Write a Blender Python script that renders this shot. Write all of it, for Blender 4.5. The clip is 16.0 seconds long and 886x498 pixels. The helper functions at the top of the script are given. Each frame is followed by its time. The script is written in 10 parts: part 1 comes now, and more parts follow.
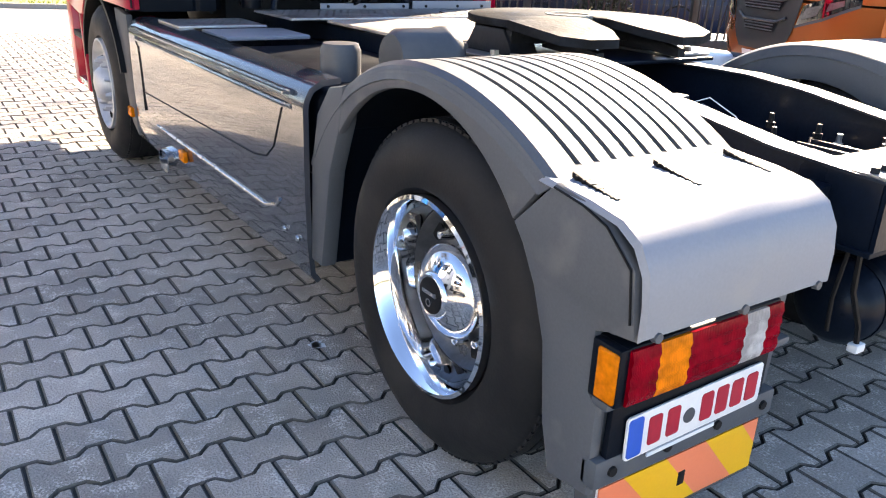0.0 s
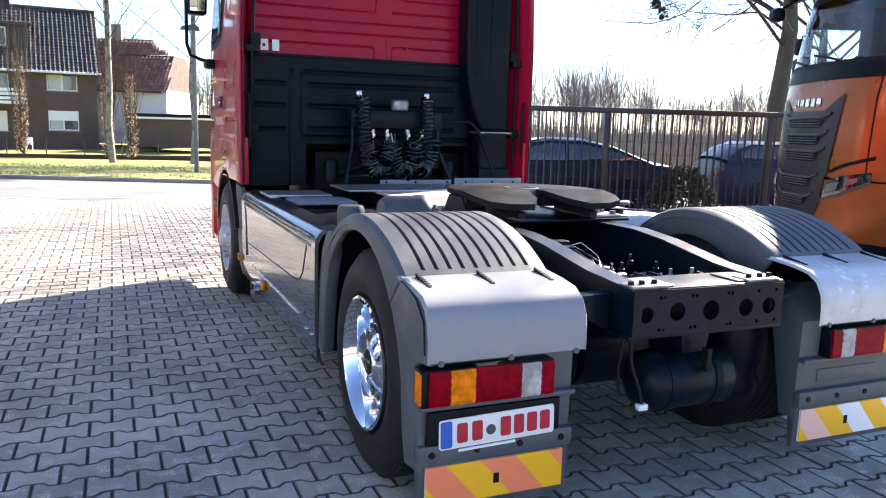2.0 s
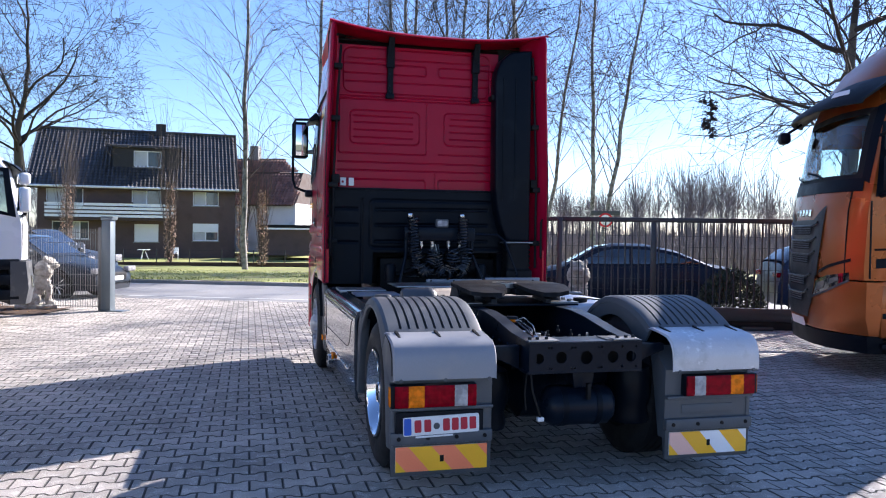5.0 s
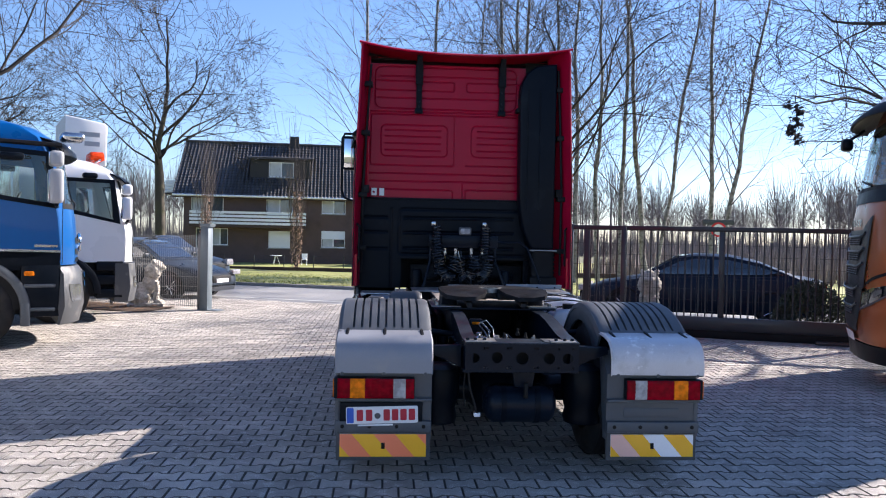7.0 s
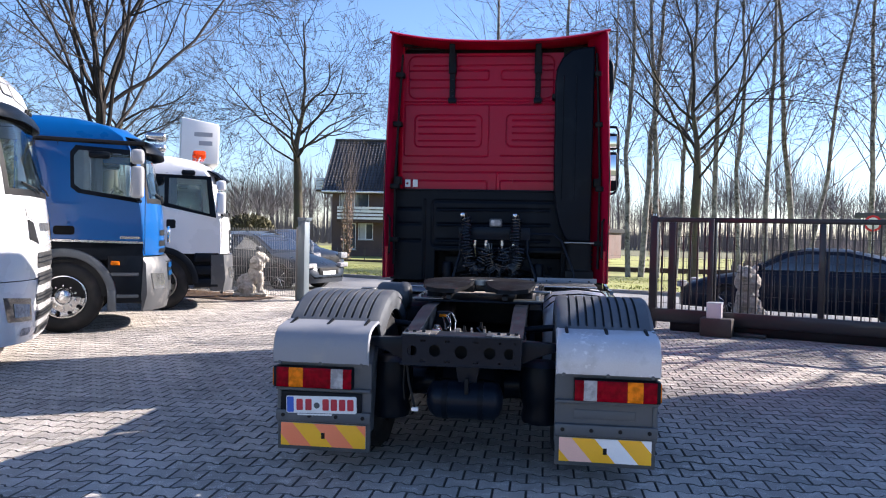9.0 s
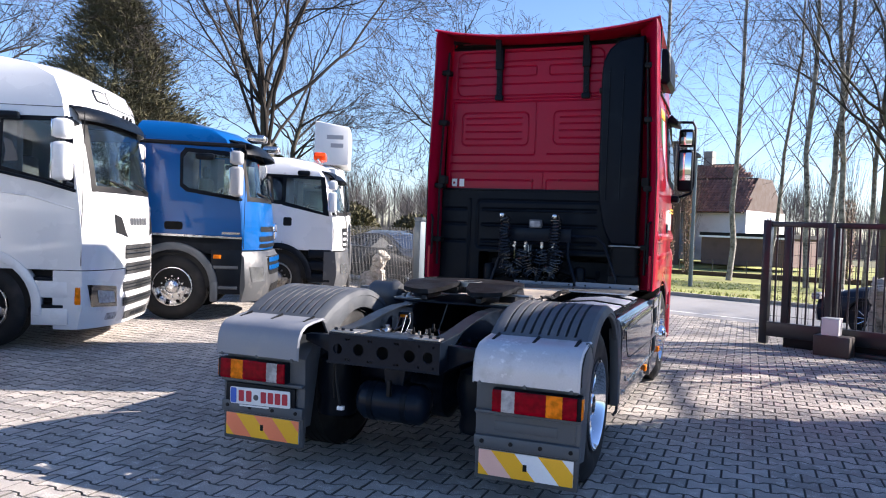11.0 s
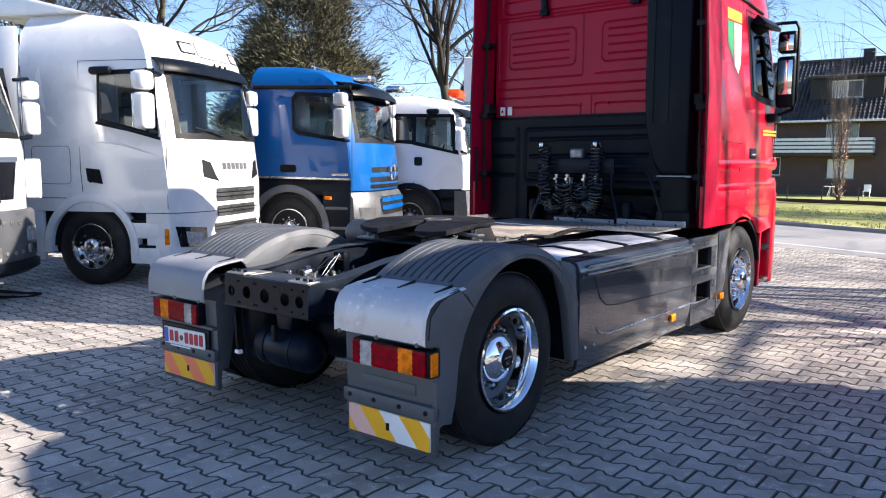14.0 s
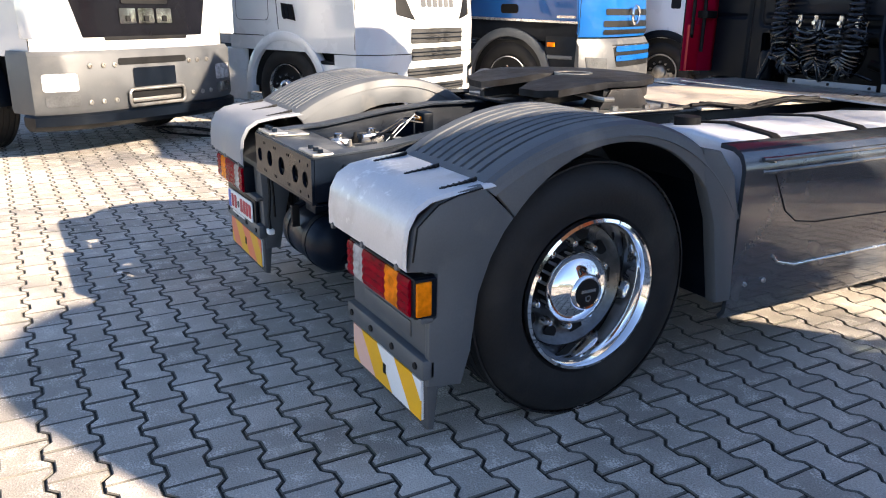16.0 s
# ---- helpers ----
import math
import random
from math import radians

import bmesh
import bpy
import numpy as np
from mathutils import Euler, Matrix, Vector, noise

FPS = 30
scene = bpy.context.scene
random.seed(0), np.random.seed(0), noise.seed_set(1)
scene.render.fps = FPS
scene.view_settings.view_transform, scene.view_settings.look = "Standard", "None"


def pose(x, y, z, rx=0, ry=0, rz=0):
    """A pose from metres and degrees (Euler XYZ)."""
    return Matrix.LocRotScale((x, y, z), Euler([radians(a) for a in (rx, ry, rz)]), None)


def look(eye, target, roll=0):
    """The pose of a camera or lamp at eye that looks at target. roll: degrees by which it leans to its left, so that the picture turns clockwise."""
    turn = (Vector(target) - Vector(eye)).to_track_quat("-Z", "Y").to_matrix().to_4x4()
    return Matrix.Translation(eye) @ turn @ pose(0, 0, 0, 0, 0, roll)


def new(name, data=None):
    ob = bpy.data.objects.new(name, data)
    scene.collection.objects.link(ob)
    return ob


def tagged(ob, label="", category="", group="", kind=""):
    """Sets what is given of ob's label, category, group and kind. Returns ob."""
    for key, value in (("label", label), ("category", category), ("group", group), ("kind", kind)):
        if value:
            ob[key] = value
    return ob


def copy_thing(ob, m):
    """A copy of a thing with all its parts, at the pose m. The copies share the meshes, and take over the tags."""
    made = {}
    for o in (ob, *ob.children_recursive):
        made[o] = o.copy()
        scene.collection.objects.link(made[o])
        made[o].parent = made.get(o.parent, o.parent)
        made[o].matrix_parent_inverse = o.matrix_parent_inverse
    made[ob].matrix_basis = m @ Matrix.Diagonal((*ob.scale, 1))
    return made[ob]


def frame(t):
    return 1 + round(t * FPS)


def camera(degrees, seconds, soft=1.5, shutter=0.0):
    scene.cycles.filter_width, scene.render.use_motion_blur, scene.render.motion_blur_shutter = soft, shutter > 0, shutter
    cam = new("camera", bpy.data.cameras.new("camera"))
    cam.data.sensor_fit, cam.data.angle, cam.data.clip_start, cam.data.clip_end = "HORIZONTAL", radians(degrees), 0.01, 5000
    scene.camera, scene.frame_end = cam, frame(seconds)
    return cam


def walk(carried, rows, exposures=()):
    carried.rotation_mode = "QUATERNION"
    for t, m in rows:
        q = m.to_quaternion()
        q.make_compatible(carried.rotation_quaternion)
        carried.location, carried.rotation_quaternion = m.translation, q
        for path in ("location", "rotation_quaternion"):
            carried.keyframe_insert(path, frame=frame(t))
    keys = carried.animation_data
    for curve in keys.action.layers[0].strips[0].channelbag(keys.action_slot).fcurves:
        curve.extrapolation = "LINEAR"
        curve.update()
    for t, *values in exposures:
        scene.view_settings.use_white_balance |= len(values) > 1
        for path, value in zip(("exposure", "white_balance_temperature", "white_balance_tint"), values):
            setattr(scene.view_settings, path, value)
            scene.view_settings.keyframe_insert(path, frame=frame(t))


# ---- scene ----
cam = camera(59.5, 16.0, 1.1)
PATH = [
    (0, (-2.284, -0.973, 1.414), (-1.232, 0.57, 0.696), 2.4),
    (0.5, (-2.262, -1.334, 1.442), (-1.305, 0.306, 0.814), 2.2),
    (1, (-2.196, -1.688, 1.481), (-1.313, 0.029, 0.959), 1.9),
    (1.5, (-2.171, -2.046, 1.491), (-1.334, -0.276, 1.085), 1.7),
    (2, (-2.172, -2.432, 1.523), (-1.396, -0.615, 1.212), 1.6),
    (2.5, (-2.093, -2.827, 1.54), (-1.376, -0.974, 1.306), 1.4),
    (3, (-2.1, -3.189, 1.542), (-1.438, -1.309, 1.373), 1.3),
    (3.5, (-2.126, -3.577, 1.573), (-1.513, -1.677, 1.458), 1.3),
    (4, (-2.106, -3.985, 1.588), (-1.54, -2.068, 1.521), 1.4),
    (4.2, (-2.152, -4.075, 1.605), (-1.585, -2.159, 1.542), 1.0),
    (6.3, (-1.414, -5.016, 1.606), (-1.154, -3.033, 1.581), 1.4),
    (6.5, (-1.274, -4.993, 1.604), (-1.045, -3.006, 1.576), 1.4),
    (7, (-0.902, -5.103, 1.617), (-0.755, -3.109, 1.586), 1.2),
    (7.5, (-0.575, -5.065, 1.594), (-0.515, -3.066, 1.559), 1.1),
    (8, (-0.238, -5.028, 1.603), (-0.273, -3.029, 1.562), 1.2),
    (8.5, (0.159, -5.049, 1.629), (0.02, -3.055, 1.582), 1.1),
    (9, (0.501, -4.91, 1.603), (0.246, -2.927, 1.552), 1.2),
    (9.5, (0.871, -4.815, 1.606), (0.497, -2.851, 1.551), 1.3),
    (9.7, (1.022, -4.728, 1.595), (0.601, -2.774, 1.541), 1.3),
    (11.8, (2.632, -4.196, 1.646), (1.752, -2.401, 1.587), 1.8),
    (12, (2.763, -4.143, 1.648), (1.853, -2.363, 1.592), 1.5),
    (12.5, (3.181, -4.022, 1.678), (2.194, -2.284, 1.614), 1.4),
    (13, (3.389, -3.733, 1.654), (2.329, -2.04, 1.562), 1.0),
    (13.5, (3.499, -3.326, 1.627), (2.355, -1.693, 1.481), 0.6),
    (14, (3.592, -2.872, 1.615), (2.344, -1.325, 1.388), 0.2),
    (14.5, (3.519, -2.432, 1.58), (2.155, -1.005, 1.259), 0.2),
    (15, (3.467, -1.966, 1.529), (1.989, -0.684, 1.113), 0.3),
    (15.5, (3.422, -1.524, 1.522), (1.843, -0.406, 1.013), 0.7),
    (16, (3.268, -1.115, 1.518), (1.612, -0.168, 0.916), 1.0),
]
EXPO = [(0, 3.13, 7250, 18), (1, 2.74, 6880, 18), (2, 2.56, 6320, 19), (3, 2.23, 5720, 20), (4, 1.96, 5490, 21), (7, 1.63, 5780, 20), (10, 1.81, 5830, 20), (13, 1.75, 5930, 19), (14, 1.88, 6000, 18), (15, 2.12, 6490, 17), (16, 2.35, 6950, 17)]
walk(cam, [(t, look(eye, target, roll)) for t, eye, target, roll in PATH], exposures=EXPO)

# ---- light ----
SUN_AZ, SUN_EL = 29.0, 28.5          # from +X towards +Y, above the horizon
world = bpy.data.worlds.new("sky")
scene.world = world
world.use_nodes = True
wn = world.node_tree.nodes
sky = wn.new("ShaderNodeTexSky")
sky.sky_type = "NISHITA"
sky.sun_disc = False
sky.sun_elevation = radians(SUN_EL)
sky.sun_rotation = radians(90 - SUN_AZ)
sky.air_density, sky.dust_density, sky.ozone_density = 1.0, 0.1, 3.5
world.node_tree.links.new(sky.outputs[0], wn["Background"].inputs[0])
wn["Background"].inputs[1].default_value = 0.061
sun = new("sun", bpy.data.lights.new("sun", "SUN"))
sun.data.energy, sun.data.angle, sun.data.color = 4.8, radians(0.55), (1.0, 0.89, 0.7)
sdir = Vector((math.cos(radians(SUN_EL)) * math.cos(radians(SUN_AZ)), math.cos(radians(SUN_EL)) * math.sin(radians(SUN_AZ)), math.sin(radians(SUN_EL))))
sun.matrix_basis = look(sdir * 60, (0, 0, 0))

# ---- materials ----
def surface(name, c, rough=0.5, metal=0.0, var=0.15, big=2.0, fine=60.0, bump=0.05, coat=0.0, spec=0.5, dirt=None, rnd=0.0, island=False, place_wide=False, speck=None):
    """A worn surface: base colour varied at two scales, uneven gloss, fine relief. dirt: (colour, amount, scale)."""
    m = bpy.data.materials.new(name)
    m.use_nodes = True
    n, l = m.node_tree.nodes, m.node_tree.links
    b = n["Principled BSDF"]
    where = n.new("ShaderNodeNewGeometry").outputs["Position"] if place_wide else n.new("ShaderNodeTexCoord").outputs["Object"]

    def noise_tex(s, d=4.0):
        t = n.new("ShaderNodeTexNoise")
        t.inputs["Scale"].default_value, t.inputs["Detail"].default_value = s, d
        l.new(where, t.inputs["Vector"])
        return t.outputs["Fac"]

    def mapped(v, a0, a1, b0, b1):
        r = n.new("ShaderNodeMapRange")
        for i, k in enumerate((a0, a1, b0, b1)):
            r.inputs[i + 1].default_value = k
        l.new(v, r.inputs[0])
        return r.outputs[0]

    def maths(op, a, k):
        q = n.new("ShaderNodeMath")
        q.operation = op
        l.new(a, q.inputs[0])
        if isinstance(k, float):
            q.inputs[1].default_value = k
        else:
            l.new(k, q.inputs[1])
        return q.outputs[0]

    def blend(fac, a, k):
        q = n.new("ShaderNodeMix")
        q.data_type = "RGBA"
        l.new(fac, q.inputs["Factor"])
        for sock, v in ((q.inputs[6], a), (q.inputs[7], k)):
            if isinstance(v, tuple):
                sock.default_value = (*v, 1)
            else:
                l.new(v, sock)
        return q.outputs[2]

    n1, n2 = noise_tex(big), noise_tex(fine, 3.0)
    f = maths("ADD", mapped(n1, 0.3, 0.7, 0.0, 0.55), mapped(n2, 0.3, 0.7, 0.0, 0.45))
    lo = tuple(max(0.0, v * (1 - var)) for v in c)
    hi = tuple(min(1.0, v * (1 + var)) for v in c)
    col = blend(f, lo, hi)
    if rnd:
        o = n.new("ShaderNodeNewGeometry" if island else "ShaderNodeObjectInfo")
        h = n.new("ShaderNodeHueSaturation")
        l.new(mapped(o.outputs["Random Per Island" if island else "Random"], 0, 1, 1 - rnd, 1 + rnd), h.inputs["Value"])
        l.new(col, h.inputs["Color"])
        col = h.outputs[0]
    if dirt:
        dn = noise_tex(dirt[2], 6.0)
        col = blend(mapped(dn, 0.62 - dirt[1] * 0.4, 0.72, 0.0, min(1.0, 0.35 + dirt[1])), col, dirt[0])
    if speck:
        col = blend(mapped(maths("MULTIPLY", noise_tex(speck[1], 5.0), noise_tex(speck[1] * 0.09, 3.0)), speck[2], speck[2] + 0.1, 0.0, 0.75), col, speck[0])
    l.new(col, b.inputs["Base Color"])
    l.new(mapped(n1, 0.3, 0.7, max(0.02, rough * 0.8), min(1.0, rough * 1.2)), b.inputs["Roughness"])
    b.inputs["Metallic"].default_value = metal
    b.inputs["Specular IOR Level"].default_value = spec
    b.inputs["Coat Weight"].default_value = coat
    b.inputs["Coat Roughness"].default_value = 0.04
    if bump:
        bp = n.new("ShaderNodeBump")
        bp.inputs["Strength"].default_value = bump
        bp.inputs["Distance"].default_value = 0.01
        l.new(n2, bp.inputs["Height"])
        l.new(bp.outputs[0], b.inputs["Normal"])
    return m


def pane_glass(name, tint=(0.75, 0.85, 0.85), rough=0.0, see=0.55):
    """Vehicle glass: a mirror-like coat over a part-clear tinted pane."""
    m = bpy.data.materials.new(name)
    m.use_nodes = True
    n, l = m.node_tree.nodes, m.node_tree.links
    out = n["Material Output"]
    n.remove(n["Principled BSDF"])
    g, t, x, fr = n.new("ShaderNodeBsdfGlossy"), n.new("ShaderNodeBsdfTransparent"), n.new("ShaderNodeMixShader"), n.new("ShaderNodeLayerWeight")
    g.inputs["Roughness"].default_value = rough
    t.inputs["Color"].default_value = (*[v * see for v in tint], 1)
    fr.inputs["Blend"].default_value = 0.5
    pw, ad = n.new("ShaderNodeMath"), n.new("ShaderNodeMath")
    pw.operation, ad.operation = "POWER", "MULTIPLY_ADD"
    pw.inputs[1].default_value = 4.0
    ad.inputs[1].default_value, ad.inputs[2].default_value = 0.75, 0.045
    l.new(fr.outputs["Facing"], pw.inputs[0])
    l.new(pw.outputs[0], ad.inputs[0])
    l.new(ad.outputs[0], x.inputs[0])
    l.new(t.outputs[0], x.inputs[1])
    l.new(g.outputs[0], x.inputs[2])
    l.new(x.outputs[0], out.inputs[0])
    return m


def lens_plastic(name, c):
    m = bpy.data.materials.new(name)
    m.use_nodes = True
    n, l = m.node_tree.nodes, m.node_tree.links
    b = n["Principled BSDF"]
    b.inputs["Base Color"].default_value = (*c, 1)
    b.inputs["Roughness"].default_value = 0.14
    b.inputs["Coat Weight"].default_value = 0.0
    b.inputs["Specular IOR Level"].default_value = 0.06
    tc, w, bp = n.new("ShaderNodeTexCoord"), n.new("ShaderNodeTexWave"), n.new("ShaderNodeBump")
    w.inputs["Scale"].default_value = 60.0
    bp.inputs["Strength"].default_value, bp.inputs["Distance"].default_value = 0.35, 0.004
    l.new(tc.outputs["Object"], w.inputs["Vector"])
    l.new(w.outputs["Fac"], bp.inputs["Height"])
    l.new(bp.outputs[0], b.inputs["Normal"])
    # moulded cells behind the lens: darker and brighter fields
    nz, mx = n.new("ShaderNodeTexNoise"), n.new("ShaderNodeMix")
    nz.inputs["Scale"].default_value = 22.0
    nz.inputs["Detail"].default_value = 4.0
    mx.data_type = "RGBA"
    rp = n.new("ShaderNodeMapRange")
    rp.inputs[1].default_value, rp.inputs[2].default_value = 0.38, 0.62
    l.new(tc.outputs["Object"], nz.inputs["Vector"])
    l.new(nz.outputs["Fac"], rp.inputs[0])
    l.new(rp.outputs[0], mx.inputs["Factor"])
    mx.inputs[6].default_value = (*[v * 0.62 for v in c], 1)
    mx.inputs[7].default_value = (*[min(1.0, v * 1.1) for v in c], 1)
    l.new(mx.outputs[2], b.inputs["Base Color"])
    return m


RED = surface("red_paint", (0.42, 0.002, 0.024), 0.34, 0.0, 0.06, 1.5, 90, 0.01, 0.4, 0.12)
RED_GL = surface("polished_red_paint", (0.42, 0.0012, 0.02), 0.3, 0.0, 0.06, 1.5, 5, 0.2, 0.65, 0.2)
# darker, less glossy red for the rear wall, side wings and step wells
RED_DULL = surface("red_paint_dull", (0.31, 0.0012, 0.024), 0.4, 0.0, 0.08, 2.0, 60, 0.02, 0.18, 0.12, dirt=((0.3, 0.004, 0.03), 0.12, 3.0))
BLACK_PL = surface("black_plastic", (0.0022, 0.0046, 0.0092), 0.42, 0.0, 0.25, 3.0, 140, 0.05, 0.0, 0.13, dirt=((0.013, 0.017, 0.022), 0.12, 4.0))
BLACK = surface("black_matt", (0.004, 0.0042, 0.005), 0.6, 0.0, 0.25, 4, 80, 0.05, 0.0, 0.25)
HOSE = surface("glossy_rubber_hose", (0.006, 0.0065, 0.008), 0.25, 0.0, 0.25, 4, 80, 0.03, 0.2, 0.6)
GREY_PL = surface("grey_plastic", (0.07, 0.079, 0.09), 0.5, 0.0, 0.1, 4, 160, 0.05, dirt=((0.12, 0.122, 0.125), 0.12, 5.0))
FENDER_L = surface("grey_fender_plastic", (0.085, 0.092, 0.102), 0.52, 0.0, 0.12, 4, 160, 0.04, 0.0, 0.35, dirt=((0.19, 0.18, 0.17), 0.14, 6.0))
# right mudguard cover: paler, glossier base than the left, scratches as specks
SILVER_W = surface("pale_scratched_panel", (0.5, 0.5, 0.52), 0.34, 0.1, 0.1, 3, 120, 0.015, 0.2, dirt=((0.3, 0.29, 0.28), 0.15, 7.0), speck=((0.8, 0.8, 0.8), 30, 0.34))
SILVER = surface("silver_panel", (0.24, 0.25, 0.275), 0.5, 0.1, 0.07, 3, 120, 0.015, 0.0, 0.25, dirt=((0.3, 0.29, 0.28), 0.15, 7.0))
FAIRING = surface("dark_grey_gloss_paint", (0.048, 0.054, 0.064), 0.22, 0.15, 0.06, 2, 90, 0.006, 0.9, dirt=((0.16, 0.15, 0.14), 0.05, 5.0))
FRAME = surface("chassis_paint", (0.004, 0.0078, 0.0155), 0.32, 0.0, 0.3, 5, 70, 0.06, 0.04, 0.12, dirt=((0.01, 0.0135, 0.02), 0.08, 9.0))
# chassis paint made lighter to carry sun and sky light on the flange tops
RAILTOP = surface("sunlit_chassis_paint", (0.014, 0.02, 0.03), 0.42, 0.1, 0.3, 5, 60, 0.08, 0.12, 0.3, dirt=((0.028, 0.034, 0.042), 0.15, 7.0))
STEEL = surface("bare_steel", (0.34, 0.33, 0.31), 0.42, 0.8, 0.25, 6, 60, 0.06, dirt=((0.12, 0.08, 0.05), 0.3, 8.0))
GREASY = surface("greasy_steel", (0.014, 0.0145, 0.017), 0.45, 0.1, 0.4, 7, 50, 0.12, 0.0, 0.3, dirt=((0.035, 0.028, 0.024), 0.25, 6.0))
PLATE = surface("checker_plate", (0.5, 0.5, 0.5), 0.4, 0.85, 0.15, 5, 60, 0.1, dirt=((0.2, 0.18, 0.16), 0.25, 7.0))
CHROME = surface("chrome", (0.82, 0.83, 0.85), 0.05, 1.0, 0.03, 5, 60, 0.0)
DISC = surface("wheel_disc_metal", (0.11, 0.112, 0.115), 0.3, 0.9, 0.3, 6, 60, 0.03, dirt=((0.05, 0.045, 0.04), 0.3, 8.0))
DISC_S = surface("silver_wheel_paint", (0.52, 0.52, 0.53), 0.38, 0.35, 0.12, 6, 80, 0.02, dirt=((0.3, 0.28, 0.26), 0.15, 8.0))
ALU = surface("aluminium", (0.6, 0.6, 0.6), 0.25, 1.0, 0.1, 6, 80, 0.03)
RUBBER = surface("tyre_rubber", (0.0095, 0.0095, 0.0105), 0.65, 0.0, 0.3, 5, 90, 0.1, 0.0, 0.3, dirt=((0.035, 0.032, 0.029), 0.25, 4.0))
BLACK_RUB = surface("rubber_flap", (0.06, 0.063, 0.067), 0.6, 0.0, 0.2, 5, 100, 0.06, dirt=((0.15, 0.14, 0.13), 0.2, 5.0))
L_RED, L_AMB, L_CLR = lens_plastic("red_lens", (0.25, 0.0004, 0.009)), lens_plastic("amber_lens", (0.85, 0.22, 0.006)), lens_plastic("clear_lens", (0.45, 0.44, 0.44))
YELLOW = surface("yellow_reflective", (0.98, 0.48, 0.006), 0.4, 0.0, 0.06, 6, 150, 0.02, 0.3)
SALMON = surface("salmon_reflective", (1.0, 0.24, 0.1), 0.4, 0.0, 0.06, 6, 150, 0.02, 0.3)
PINK = surface("faded_pink_reflective", (0.85, 0.5, 0.4), 0.35, 0.0, 0.06, 6, 150, 0.02, 0.3)
WHITE_R = surface("white_reflective", (0.85, 0.83, 0.82), 0.35, 0.0, 0.05, 6, 150, 0.02, 0.3)
WHITE = surface("white_paint", (0.67, 0.68, 0.69), 0.28, 0.0, 0.04, 2, 90, 0.008, 1.0)
WHITE_M = surface("white_matt", (0.75, 0.75, 0.74), 0.5, 0.0, 0.05, 3, 90, 0.02)
BLUE = surface("blue_paint", (0.002, 0.07, 0.25), 0.32, 0.0, 0.07, 2, 90, 0.008, 0.4, 0.15)
ORANGE = surface("orange_metallic_paint", (0.33, 0.085, 0.012), 0.3, 0.5, 0.1, 2, 200, 0.01, 0.3)
SIGNBLUE = surface("plate_blue", (0.02, 0.1, 0.5), 0.4, 0.0, 0.05, 4, 80, 0.0)
SIGNRED = surface("plate_red", (0.42, 0.01, 0.03), 0.45, 0.0, 0.1, 9, 80, 0.0)
SILVER_P = surface("silver_bumper", (0.066, 0.069, 0.074), 0.45, 0.2, 0.1, 3, 90, 0.02, 0.1, dirt=((0.25, 0.24, 0.22), 0.2, 5.0))
GREY_BUMP = surface("grey_bumper", (0.064, 0.068, 0.074), 0.5, 0.0, 0.1, 3, 90, 0.02, dirt=((0.1, 0.1, 0.1), 0.2, 5.0))
GLASS = pane_glass("cab_glass")
DARKGLASS = pane_glass("dark_glass", (0.5, 0.55, 0.6), 0.0, 0.16)
MIRROR = surface("mirror", (0.85, 0.88, 0.9), 0.02, 1.0, 0.0, 5, 60, 0.0)
SEAT = surface("seat_cloth", (0.05, 0.05, 0.055), 0.9, 0.0, 0.3, 6, 90, 0.1)


# ---- mesh tools ----
def B():
    return bmesh.new()


def add_verts(bm, co, faces):
    vs = [bm.verts.new(c) for c in co]
    out = []
    for f in faces:
        try:
            out.append(bm.faces.new([vs[i] for i in f]))
        except ValueError:
            pass
    return vs, out


def box(bm, a, b, bev=0.0, seg=2, m=None):
    r = bmesh.ops.create_cube(bm, size=1.0)
    mid, dim = [(p + q) / 2 for p, q in zip(a, b)], [abs(q - p) for p, q in zip(a, b)]
    t = Matrix.Translation(mid) @ Matrix.Diagonal((*dim, 1))
    bmesh.ops.transform(bm, matrix=t, verts=r["verts"])
    vs = r["verts"]
    if bev:
        es = list({e for v in vs for e in v.link_edges})
        g = bmesh.ops.bevel(bm, geom=es, offset=min(bev, min(dim) * 0.45), segments=seg, affect="EDGES", profile=0.5)
        vs = list({v for f in g["faces"] for v in f.verts} | {v for v in vs if v.is_valid})
    if m:
        bmesh.ops.transform(bm, matrix=m, verts=[v for v in vs if v.is_valid])
    return bm


def prism(bm, pts, axis, a, b, bev=0.0, seg=2):
    """A polygon in the two other axes (in order), extruded from a to b along the axis."""
    def at(p, k):
        c = list(p)
        c.insert(axis, k)
        return c
    n = len(pts)
    co = [at(p, a) for p in pts] + [at(p, b) for p in pts]
    fs = [list(range(n))[::-1], list(range(n, 2 * n))] + [[i, (i + 1) % n, n + (i + 1) % n, n + i] for i in range(n)]
    vs, faces = add_verts(bm, co, fs)
    bmesh.ops.recalc_face_normals(bm, faces=faces)
    if bev:
        es = [e for e in {e for f in faces[:2] for e in f.edges}]
        bmesh.ops.bevel(bm, geom=es, offset=bev, segments=seg, affect="EDGES", profile=0.5)
    return bm


